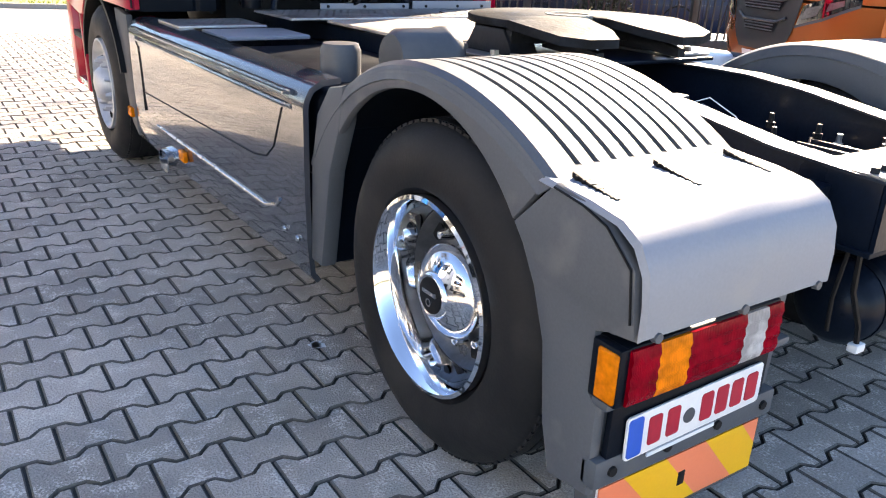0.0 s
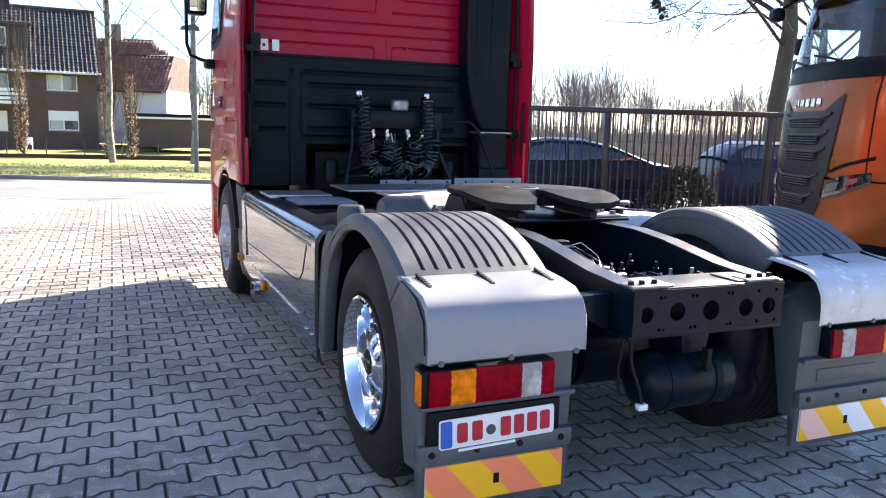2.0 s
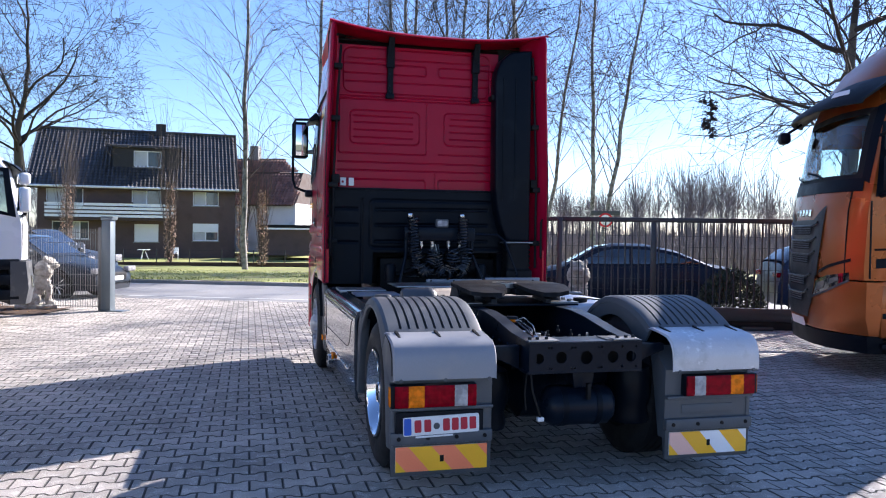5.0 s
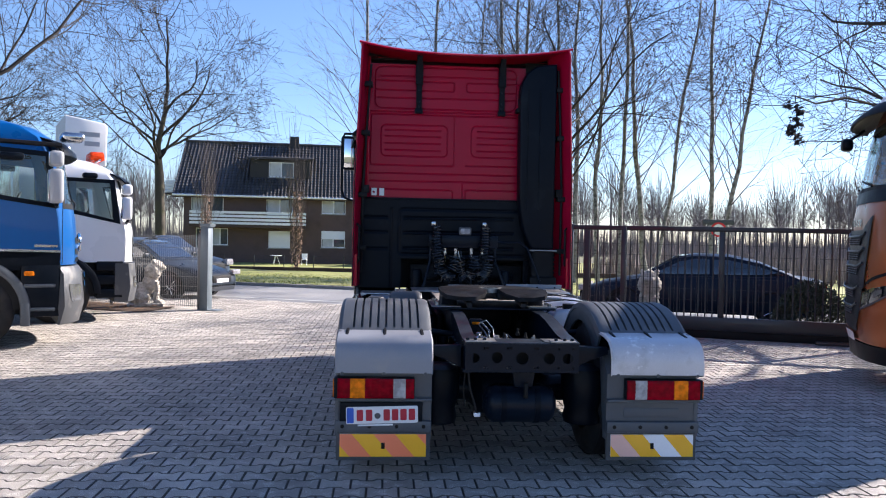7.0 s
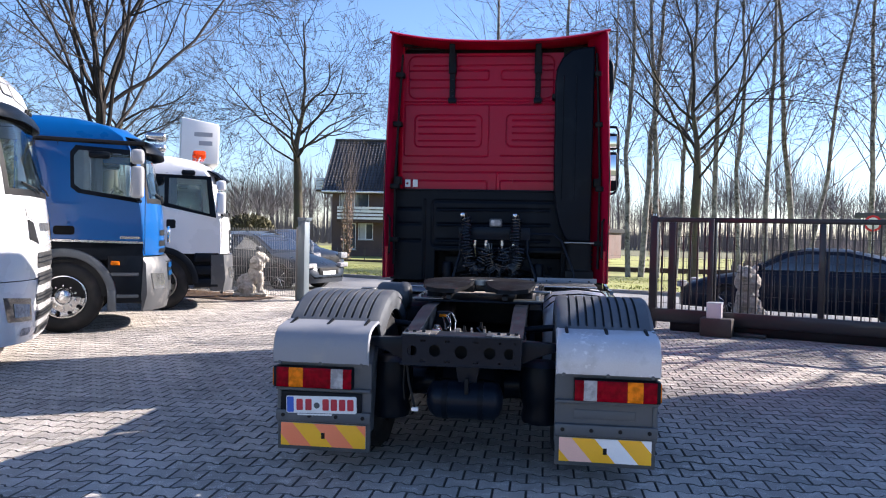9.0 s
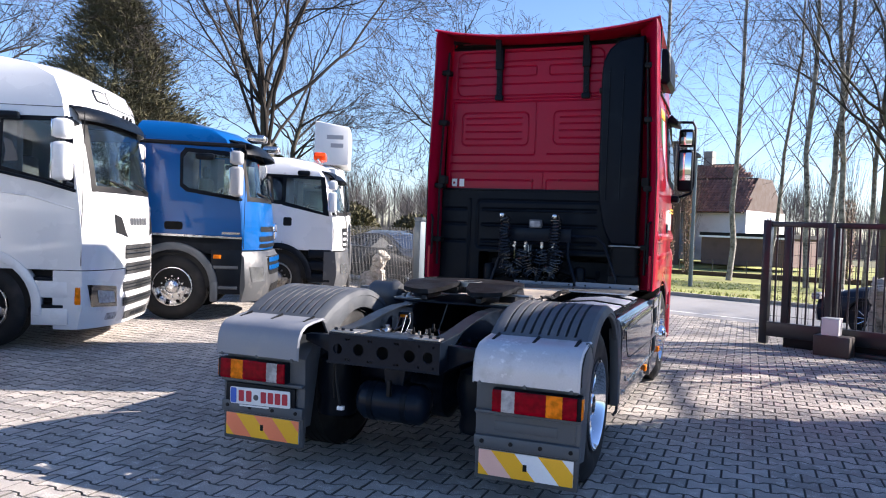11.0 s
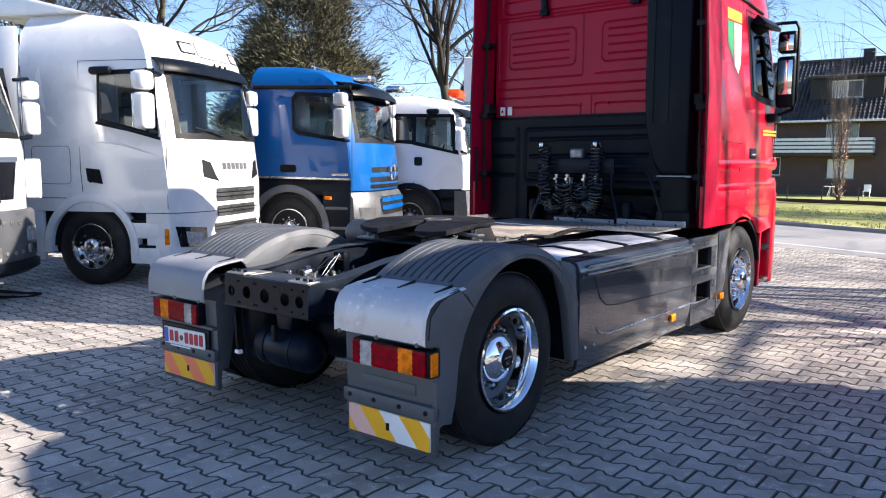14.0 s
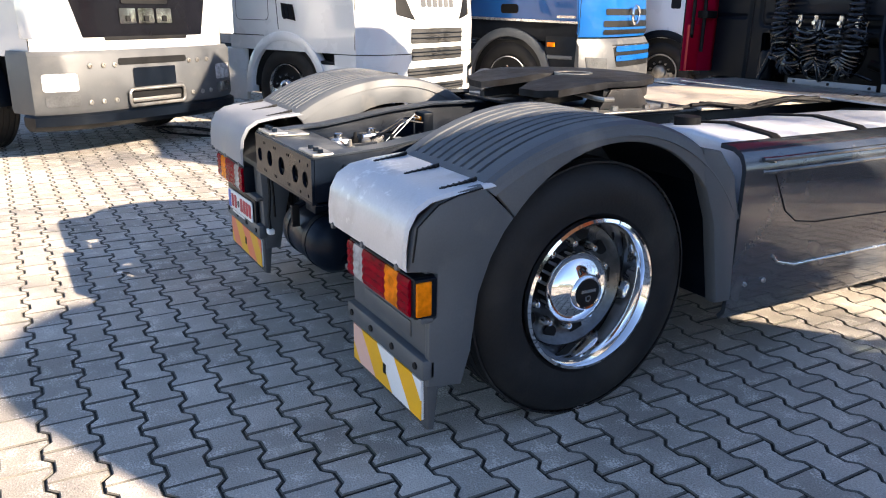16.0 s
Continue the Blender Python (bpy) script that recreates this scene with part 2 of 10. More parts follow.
def tube(bm, pts, r, seg=8, r1=None, caps=True):
    pts = [Vector(p) for p in pts]
    rings, up = [], None
    for i, p in enumerate(pts):
        d = (pts[min(i + 1, len(pts) - 1)] - pts[max(i - 1, 0)])
        d = d.normalized() if d.length > 1e-9 else Vector((0, 0, 1))
        if up is None:
            up = d.orthogonal().normalized()
        up = (up - d * up.dot(d))
        up = up.normalized() if up.length > 1e-6 else d.orthogonal().normalized()
        side = d.cross(up)
        k = i / max(1, len(pts) - 1)
        rr = r if r1 is None else r + (r1 - r) * k
        rings.append([bm.verts.new(p + (up * math.cos(6.28318 * j / seg) + side * math.sin(6.28318 * j / seg)) * rr) for j in range(seg)])
    for a, b in zip(rings, rings[1:]):
        for j in range(seg):
            bm.faces.new((a[j], a[(j + 1) % seg], b[(j + 1) % seg], b[j]))
    if caps:
        bm.faces.new(rings[0][::-1])
        bm.faces.new(rings[-1])
    return bm


def lathe(bm, prof, o, axis, seg=32, closed=False):
    """prof: (along the axis, radius). axis 0, 1 or 2, from the point o."""
    o = Vector(o)
    e = Vector([1.0 if i == axis else 0.0 for i in range(3)])
    u = Vector([1.0 if i == (axis + 1) % 3 else 0.0 for i in range(3)])
    w = e.cross(u)
    rings = []
    for h, r in prof:
        if r < 1e-6:
            rings.append([bm.verts.new(o + e * h)])
        else:
            rings.append([bm.verts.new(o + e * h + (u * math.cos(6.28318 * j / seg) + w * math.sin(6.28318 * j / seg)) * r) for j in range(seg)])
    pairs = list(zip(rings, rings[1:])) + ([(rings[-1], rings[0])] if closed else [])
    for a, b in pairs:
        for j in range(seg):
            k = (j + 1) % seg
            if len(a) == 1 and len(b) == 1:
                continue
            if len(a) == 1:
                bm.faces.new((a[0], b[k], b[j]))
            elif len(b) == 1:
                bm.faces.new((a[j], a[k], b[0]))
            else:
                bm.faces.new((a[j], a[k], b[k], b[j]))
    bmesh.ops.recalc_face_normals(bm, faces=bm.faces)
    return bm


def grid(bm, rows, close_u=False):
    """Faces between rows of points."""
    vs = [[bm.verts.new(p) for p in r] for r in rows]
    for a, b in zip(vs, vs[1:]):
        for j in range(len(a) - (0 if close_u else 1)):
            k = (j + 1) % len(a)
            bm.faces.new((a[j], a[k], b[k], b[j]))
    return vs


def thick(bm, t):
    bmesh.ops.recalc_face_normals(bm, faces=bm.faces)
    bmesh.ops.solidify(bm, geom=bm.faces[:], thickness=t)
    return bm


def on_surface(bm, poly, mapper, t=0.008, size=0.12):
    """A 2D polygon laid on a curved surface: cut fine, mapped by mapper(u, v), given thickness."""
    f = bm.faces.new([bm.verts.new((u, v, 0)) for u, v in poly])
    bmesh.ops.triangulate(bm, faces=[f])
    for _ in range(5):
        es = [e for e in bm.edges if e.calc_length() > size]
        if not es:
            break
        bmesh.ops.subdivide_edges(bm, edges=es, cuts=1)
        bmesh.ops.triangulate(bm, faces=[f for f in bm.faces if len(f.verts) > 3])
    for v in bm.verts:
        v.co = mapper(v.co.x, v.co.y)
    if t:
        bmesh.ops.solidify(bm, geom=bm.faces[:], thickness=t)
    return bm


def rrect(x0, y0, x1, y1, r, n=4):
    out = []
    for cx, cy, a in ((x1 - r, y1 - r, 0), (x0 + r, y1 - r, 90), (x0 + r, y0 + r, 180), (x1 - r, y0 + r, 270)):
        out += [(cx + r * math.cos(radians(a + 90 * i / n)), cy + r * math.sin(radians(a + 90 * i / n))) for i in range(n + 1)]
    return out


def part(name, bm, material, parent=None, label="", flat=False, sharp=40, normals=True):
    """Links a bmesh as one mesh object under a thing or a part."""
    if normals:
        bmesh.ops.recalc_face_normals(bm, faces=bm.faces)
    me = bpy.data.meshes.new(name)
    bm.to_mesh(me)
    bm.free()
    me.materials.append(material)
    if not flat:
        me.polygons.foreach_set("use_smooth", [True] * len(me.polygons))
        me.set_sharp_from_angle(angle=radians(sharp))
    ob = new(name, me)
    ob.parent = parent
    if label:
        tagged(ob, label)
    return ob


def thing(name, label, category, m=None, group="", kind=""):
    ob = new(name)
    ob.empty_display_size = 0.2
    if m:
        ob.matrix_basis = m
    return tagged(ob, label, category, group, kind)


def letters(body, size, depth, m, bold=0.0):
    """Words in the built-in font as a solid bmesh, centred, moved by m (letters lie in x, y)."""
    cu = bpy.data.curves.new("letters", "FONT")
    cu.body, cu.size, cu.extrude, cu.offset = body, size, depth, bold
    cu.align_x, cu.align_y = "CENTER", "CENTER"
    cu.resolution_u = 3
    ob = bpy.data.objects.new("letters", cu)
    scene.collection.objects.link(ob)
    bpy.context.view_layer.update()
    me = bpy.data.meshes.new_from_object(ob.evaluated_get(bpy.context.evaluated_depsgraph_get()))
    bm = bmesh.new()
    bm.from_mesh(me)
    bpy.data.objects.remove(ob)
    bmesh.ops.transform(bm, matrix=m, verts=bm.verts)
    return bm

# ---- ground, laid out along the road ----
RA = radians(-21.0)
RE, RN = Vector((math.cos(RA), math.sin(RA), 0)), Vector((-math.sin(RA), math.cos(RA), 0))


def road_pt(u, d, z=0.0):
    """u metres along the road, d metres out across it."""
    p = RE * u + RN * d
    return Vector((p.x, p.y, z))


GRASS = surface("winter_grass", (0.25, 0.265, 0.07), 0.9, 0.0, 0.4, 0.35, 14, 0.3, dirt=((0.17, 0.12, 0.06), 0.3, 0.6))
EARTH = surface("bare_field", (0.12, 0.12, 0.06), 0.95, 0.0, 0.3, 0.05, 3, 0.3)
ASPHALT = surface("asphalt", (0.26, 0.255, 0.25), 0.62, 0.0, 0.25, 0.5, 90, 0.3, dirt=((0.14, 0.135, 0.13), 0.2, 0.7))
SAND = surface("joint_sand", (0.045, 0.043, 0.038), 0.95, 0.0, 0.35, 3, 80, 0.3, dirt=((0.03, 0.045, 0.015), 0.2, 2.0))
KERB = surface("kerb_concrete", (0.3, 0.29, 0.27), 0.85, 0.0, 0.2, 3, 70, 0.2)
MULCH = surface("bark_mulch", (0.09, 0.055, 0.035), 0.95, 0.0, 0.5, 5, 40, 0.8)
ROAD0, ROAD1 = 11.6, 16.6
FENCE_D = 8.75


def sheet(name, corners, z, mat, label, cat, cuts=1):
    bm = B()
    add_verts(bm, [(c.x, c.y, z) for c in corners], [(0, 1, 2, 3)])
    if cuts > 1:
        bmesh.ops.subdivide_edges(bm, edges=bm.edges[:], cuts=cuts, use_grid_fill=True)
    return tagged(part(name, bm, mat, None, "", True), label, cat, "", "structure")


bm = B()
grid(bm, [[road_pt(u, d, z) for u in (-1200, -300, 0, 300, 1200)] for d, z in ((-1200, -0.09), (0, -0.09), (16.5, -0.09), (44.0, -1.05), (200, -1.05), (1200, -1.05))])
tagged(part("ground", bm, EARTH, None, "", True), "pale brown winter field reaching the horizon", "ground", "", "structure")
sheet("road", [road_pt(-150, ROAD0), road_pt(150, ROAD0), road_pt(150, ROAD1), road_pt(-150, ROAD1)], -0.045, ASPHALT, "grey asphalt road with long tree shadows", "road")
bm = B()
for k in range(-16, 20):
    u = k * 4.0
    add_verts(bm, [road_pt(u, 12.45, -0.04), road_pt(u + 4.0, 12.45, -0.04), road_pt(u + 4.0, 12.57, -0.04), road_pt(u, 12.57, -0.04)], [(0, 1, 2, 3)])
tagged(part("road_marking", bm, surface("road_paint", (0.6, 0.6, 0.58), 0.7, 0.0, 0.2, 4, 40, 0.1, dirt=((0.2, 0.2, 0.2), 0.3, 3.0)), None, "", True), "worn white edge line on the road", "marking", "", "structure")
bm = B()
for k in range(-60, 60):
    u = k * 1.0
    for d0, d1, h in ((ROAD1, ROAD1 + 0.14, 0.05),):
        c = [road_pt(u + 0.005, d0, 0), road_pt(u + 0.995, d0, 0), road_pt(u + 0.995, d1, 0), road_pt(u + 0.005, d1, 0)]
        add_verts(bm, [(p.x, p.y, -0.06) for p in c] + [(p.x, p.y, h) for p in c], [(4, 5, 6, 7), (0, 1, 5, 4), (1, 2, 6, 5), (2, 3, 7, 6), (3, 0, 4, 7)])
tagged(part("kerb", bm, KERB, None, "", True), "grey concrete kerb along the far road edge", "kerb", "", "structure")


def verge_z(d):
    """Height of the grass: it falls gently away beyond the road."""
    return 0.05 - 0.034 * min(max(d - 16.75, 0.0), 27.0)


# grass verge beyond the road, gently uneven, with a worn path, and the lawn behind a low fence
bm = B()
nz = noise.noise
rows = []
for j in range(44):
    d = ROAD1 + 0.14 + (j / 43) ** 1.3 * 62
    rows.append([])
    for i in range(140):
        u = -98 + i * 1.4
        p = road_pt(u, d)
        rise = verge_z(d)
        p.z = rise + 0.05 * nz(p * 0.35) + 0.02 * nz(p * 1.3)
        rows[-1].append(p)
grid(bm, rows)
tagged(part("grass_verge", bm, GRASS, None, "", normals=False), "sunlit mossy winter grass verge and lawn", "grass", "", "structure")


def tufts(name, n, u0, u1, d0, d1, h0, h1, mat, label, seed, zf):
    r = np.random.RandomState(seed)
    co, fa = [], []
    for _ in range(n):
        d = d0 + (d1 - d0) * r.rand()
        p = road_pt(u0 + (u1 - u0) * r.rand(), d)
        z = zf(d)
        for _ in range(3):
            a, h, w = r.rand() * 6.28, h0 + (h1 - h0) * r.rand(), 0.012 + 0.02 * r.rand()
            lean = 0.5 * h * r.rand()
            b = len(co)
            x, y = p.x + 0.06 * (r.rand() - 0.5), p.y + 0.06 * (r.rand() - 0.5)
            co += [(x - w * math.sin(a), y + w * math.cos(a), z - 0.03), (x + w * math.sin(a), y - w * math.cos(a), z - 0.03), (x + lean * math.cos(a), y + lean * math.sin(a), z + h)]
            fa.append((b, b + 1, b + 2))
    me = bpy.data.meshes.new(name)
    me.from_pydata(co, [], fa)
    me.materials.append(mat)
    return tagged(new(name, me), label, "grass", "", "stuff")


BLADE = surface("grass_blade", (0.33, 0.35, 0.1), 0.8, 0.0, 0.35, 1, 20, 0.0, rnd=0.35, island=True)
tufts("grass_tufts", 16000, -34, 34, ROAD1 + 0.2, ROAD1 + 14, 0.01, 0.05, BLADE, "short tufts of winter grass", 3, verge_z)
LEAF = surface("dead_leaf", (0.2, 0.11, 0.045), 0.85, 0.0, 0.4, 3, 30, 0.0, rnd=0.4, island=True)


def litter(name, n, u0, u1, d0, d1, z0, label, seed):
    r = np.random.RandomState(seed)
    co, fa = [], []
    for _ in range(n):
        p = road_pt(u0 + (u1 - u0) * r.rand(), d0 + (d1 - d0) * r.rand())
        a, s = r.rand() * 6.28, 0.02 + 0.03 * r.rand()
        c, q = math.cos(a) * s, math.sin(a) * s
        b = len(co)
        z = z0 + 0.01 * r.rand()
        co += [(p.x - c, p.y - q, z), (p.x + q * 0.6, p.y - c * 0.6, z + 0.012 * r.rand()), (p.x + c, p.y + q, z), (p.x - q * 0.6, p.y + c * 0.6, z + 0.012 * r.rand())]
        fa.append((b, b + 1, b + 2, b + 3))
    me = bpy.data.meshes.new(name)
    me.from_pydata(co, [], fa)
    me.materials.append(LEAF)
    return tagged(new(name, me), label, "leaves", "", "stuff")


# planted bed along the inside of the boundary fence
bm = B()
rows = [[Vector((p.x, p.y, 0.02 + 0.03 * nz(p * 2.0))) for p in [road_pt(u, d) for u in [0.6 + 0.35 * i for i in range(50)]]] for d in (FENCE_D + 0.25, FENCE_D + 0.6, FENCE_D + 1.0, FENCE_D + 1.35)]
grid(bm, rows)
tagged(part("planting_bed", bm, MULCH, None, "", normals=False), "strip of brown bark mulch along the fence", "flower bed", "", "structure")
bm = B()
rows = [[Vector((p.x, p.y, 0.02 + 0.03 * nz(p * 2.0))) for p in [road_pt(u, d) for u in [-14 + 0.35 * i for i in range(15)]]] for d in (FENCE_D - 0.9, FENCE_D - 0.5, FENCE_D, FENCE_D + 0.3)]
grid(bm, rows)
tagged(part("planting_bed", bm, MULCH, None, "", normals=False), "strip of brown bark mulch round the stone lion", "flower bed", "", "structure")
litter("fallen_leaves", 900, 0.6, 17, FENCE_D + 0.2, FENCE_D + 1.4, 0.05, "brown fallen leaves along the fence", 8)
litter("fallen_leaves", 260, -14, -9, FENCE_D - 0.9, FENCE_D + 0.3, 0.05, "brown fallen leaves beside the stone lion", 9)

# ---- wheels ----
def tyre_bm(o, out, r, w, rim):
    """A tyre whose outer face lies at o, facing out (+1 or -1 along x)."""
    bm = B()
    s = -out
    prof = [(s * 0.03, rim), (s * 0.0, rim + 0.02), (s * -0.012, rim + 0.07), (s * -0.012, r - 0.09), (s * 0.006, r - 0.04), (s * 0.03, r - 0.012), (s * 0.045, r - 0.002),
            (s * (w - 0.045), r - 0.002), (s * (w - 0.006), r - 0.04), (s * (w + 0.012), r - 0.1), (s * w, rim + 0.02), (s * (w - 0.03), rim)]
    lathe(bm, prof, o, 0, 56)
    # grooves round the tread and blocks on the shoulder
    for g in (0.22, 0.42, 0.62, 0.82):
        x0 = s * (w * g)
        lathe(bm, [(x0 - 0.012, r - 0.004), (x0 - 0.012, r + 0.004), (x0 + 0.03, r + 0.004), (x0 + 0.03, r - 0.004)], o, 0, 56)
    for i in range(90):
        a = 6.28318 * i / 90
        t = Matrix.Translation(Vector(o)) @ Matrix.Rotation(a, 4, "X")
        box(bm, (s * 0.04, -0.012, r - 0.03), (s * 0.07, 0.012, r + 0.002), 0.0, 1, t)
    return bm


def wheel_rear(name, truck, x, y, out, r=0.495):
    """A dual rear wheel with a deep chrome dish and a domed hub cap."""
    rim = 0.292
    hub = new(name)
    hub.parent = truck
    hub.location = (x, y, r)
    part("tyre", tyre_bm((0, 0, 0), out, r, 0.27, rim), RUBBER, hub, "worn black rubber tyre")
    part("tyre", tyre_bm((-out * 0.32, 0, 0), out, r, 0.27, rim), RUBBER, hub)
    s = -out
    part("rim", lathe(B(), [(s * 0.012, rim + 0.004), (s * -0.012, rim + 0.002), (s * -0.016, rim - 0.01), (s * 0.0, rim - 0.022), (s * 0.05, rim - 0.034), (s * 0.12, rim - 0.045)], (0, 0, 0), 0, 64), CHROME, hub, "polished deep chrome rim", sharp=60)
    part("wheel_disc", lathe(B(), [(s * 0.115, rim - 0.046), (s * 0.15, rim - 0.075), (s * 0.165, rim - 0.12), (s * 0.17, 0.10), (s * 0.17, 0.0)], (0, 0, 0), 0, 64), DISC, hub, "dull dark metal wheel disc", sharp=60)
    for i in range(10):
        a = 6.28318 * i / 10
        c = Vector((s * 0.146, math.cos(a) * 0.208, math.sin(a) * 0.208))
        part("hand_hole", lathe(B(), [(0.0, 0.0), (0.0, 0.031), (s * 0.012, 0.026)], c, 0, 14), BLACK, hub)
    for i in range(10):
        a = 6.28318 * (i + 0.5) / 10
        c = Vector((s * 0.15, math.cos(a) * 0.168, math.sin(a) * 0.168))
        part("nut_cover", lathe(B(), [(0.0, 0.02), (out * 0.03, 0.017), (out * 0.045, 0.012), (out * 0.05, 0.0)], c, 0, 10), CHROME, hub)
    part("hub_drum", lathe(B(), [(s * 0.17, 0.118), (s * 0.07, 0.114)], (0, 0, 0), 0, 40), BLACK, hub, "dark slotted hub drum")
    for i in range(18):
        a = 6.28318 * i / 18
        t = Matrix.Rotation(a, 4, "X")
        part("drum_bar", box(B(), (min(s * 0.075, s * 0.165), -0.006, 0.112), (max(s * 0.075, s * 0.165), 0.006, 0.124), 0.003, 1, t), DISC_S, hub)
    part("hub_cap", lathe(B(), [(s * 0.1, 0.13), (s * 0.092, 0.14), (s * 0.08, 0.1435), (s * 0.067, 0.139), (s * 0.048, 0.116), (s * 0.032, 0.086), (s * 0.026, 0.072), (s * 0.018, 0.068), (s * 0.014, 0.062), (s * 0.016, 0.055)], (0, 0, 0), 0, 56), CHROME, hub, "domed chrome hub cap", sharp=35)
    part("badge", lathe(B(), [(s * 0.02, 0.056), (s * 0.014, 0.054), (s * 0.012, 0.0)], (0, 0, 0), 0, 28), BLACK, hub, "round black hub badge")
    bm = B()
    lathe(bm, [(s * 0.013, 0.009), (s * 0.009, 0.009), (s * 0.009, 0.013), (s * 0.013, 0.013)], (0, 0, -0.02), 0, 20)
    part("emblem_ring", bm, ALU, hub)
    box(bm := B(), (min(s * 0.013, s * 0.009), -0.034, 0.004), (max(s * 0.013, s * 0.009), 0.034, 0.016))
    part("badge_bar", bm, ALU, hub)
    return hub


def wheel_front(name, truck, x, y, out, r=0.5, metal=ALU, nuts=10, holes=BLACK):
    """A steered wheel with a shallow metal disc, hand holes and a ring of nuts."""
    rim = r * 0.585
    hub = new(name)
    hub.parent = truck
    hub.location = (x, y, r)
    s = -out
    part("tyre", tyre_bm((0, 0, 0), out, r, 0.3, rim), RUBBER, hub, "dusty black rubber tyre")
    part("rim", lathe(B(), [(s * 0.012, rim + 0.004), (s * -0.012, rim + 0.002), (s * -0.014, rim - 0.012), (s * 0.02, rim - 0.025), (s * 0.05, rim - 0.035), (s * 0.06, rim - 0.06), (s * 0.03, rim - 0.09), (s * 0.02, 0.13),
                          (s * 0.02, 0.0)], (0, 0, 0), 0, 56), metal, hub, "metal wheel disc", sharp=60)
    for i in range(nuts):
        a = 6.28318 * i / nuts
        ring = rim * 0.79
        part("hand_hole", lathe(B(), [(s * 0.052, 0.0), (s * 0.03, 0.024), (s * 0.055, 0.03)], (0, math.cos(a) * ring, math.sin(a) * ring), 0, 12), holes, hub)
        a += 3.14159 / nuts
        part("nut", lathe(B(), [(s * 0.02, 0.02), (out * 0.012, 0.018), (out * 0.03, 0.012), (out * 0.03, 0.0)], (0, math.cos(a) * 0.165, math.sin(a) * 0.165), 0, 6), metal, hub)
    part("hub_cap", lathe(B(), [(s * 0.02, 0.115), (out * 0.02, 0.11), (out * 0.05, 0.085), (out * 0.06, 0.05), (out * 0.062, 0.0)], (0, 0, 0), 0, 32), metal, hub)
    return hub


# ---- the red tractor unit ----
truck = thing("tractor_unit", "red tractor unit with grey mudguards, parked without a trailer", "truck")
YR, YF, RW = 0.71, 4.6, 0.495
for s in (-1, 1):
    wheel_rear("rear_wheel", truck, s * 1.19, YR, s)
    wheel_front("front_wheel", truck, 1.2 if s > 0 else -1.265, YF, s, 0.5, CHROME if s > 0 else DISC_S)
part("rear_axle", lathe(B(), [(-0.9, 0.09), (-0.25, 0.1), (-0.18, 0.2), (0.18, 0.2), (0.25, 0.1), (0.9, 0.09)], (0, YR, 0.49), 0, 20), FRAME, truck)
part("front_axle", box(B(), (-0.95, YF - 0.06, 0.42), (0.95, YF + 0.06, 0.54), 0.02), FRAME, truck)


# rear mudguards: ribbed arch, side skirt, silver cover, rear apron, lamp, marker board
def arch(y0, z0, r, a0, a1, n):
    return [(y0 + r * math.cos(radians(a0 + (a1 - a0) * i / n)), z0 + r * math.sin(radians(a0 + (a1 - a0) * i / n))) for i in range(n + 1)]


def guard_r(a):
    """Outer radius of the mudguard arch: flatter towards both ends."""
    return 0.635 + (0.095 * ((a - 90) / 51) ** 2 if a > 90 else 0.05 * ((90 - a) / 60) ** 2)


def guard_arc(y0, z0, off, a0, a1, n):
    out = []
    for i in range(n + 1):
        a = a0 + (a1 - a0) * i / n
        out.append((y0 + (guard_r(a) - off) * math.cos(radians(a)), z0 + (guard_r(a) - off) * math.sin(radians(a))))
    return out


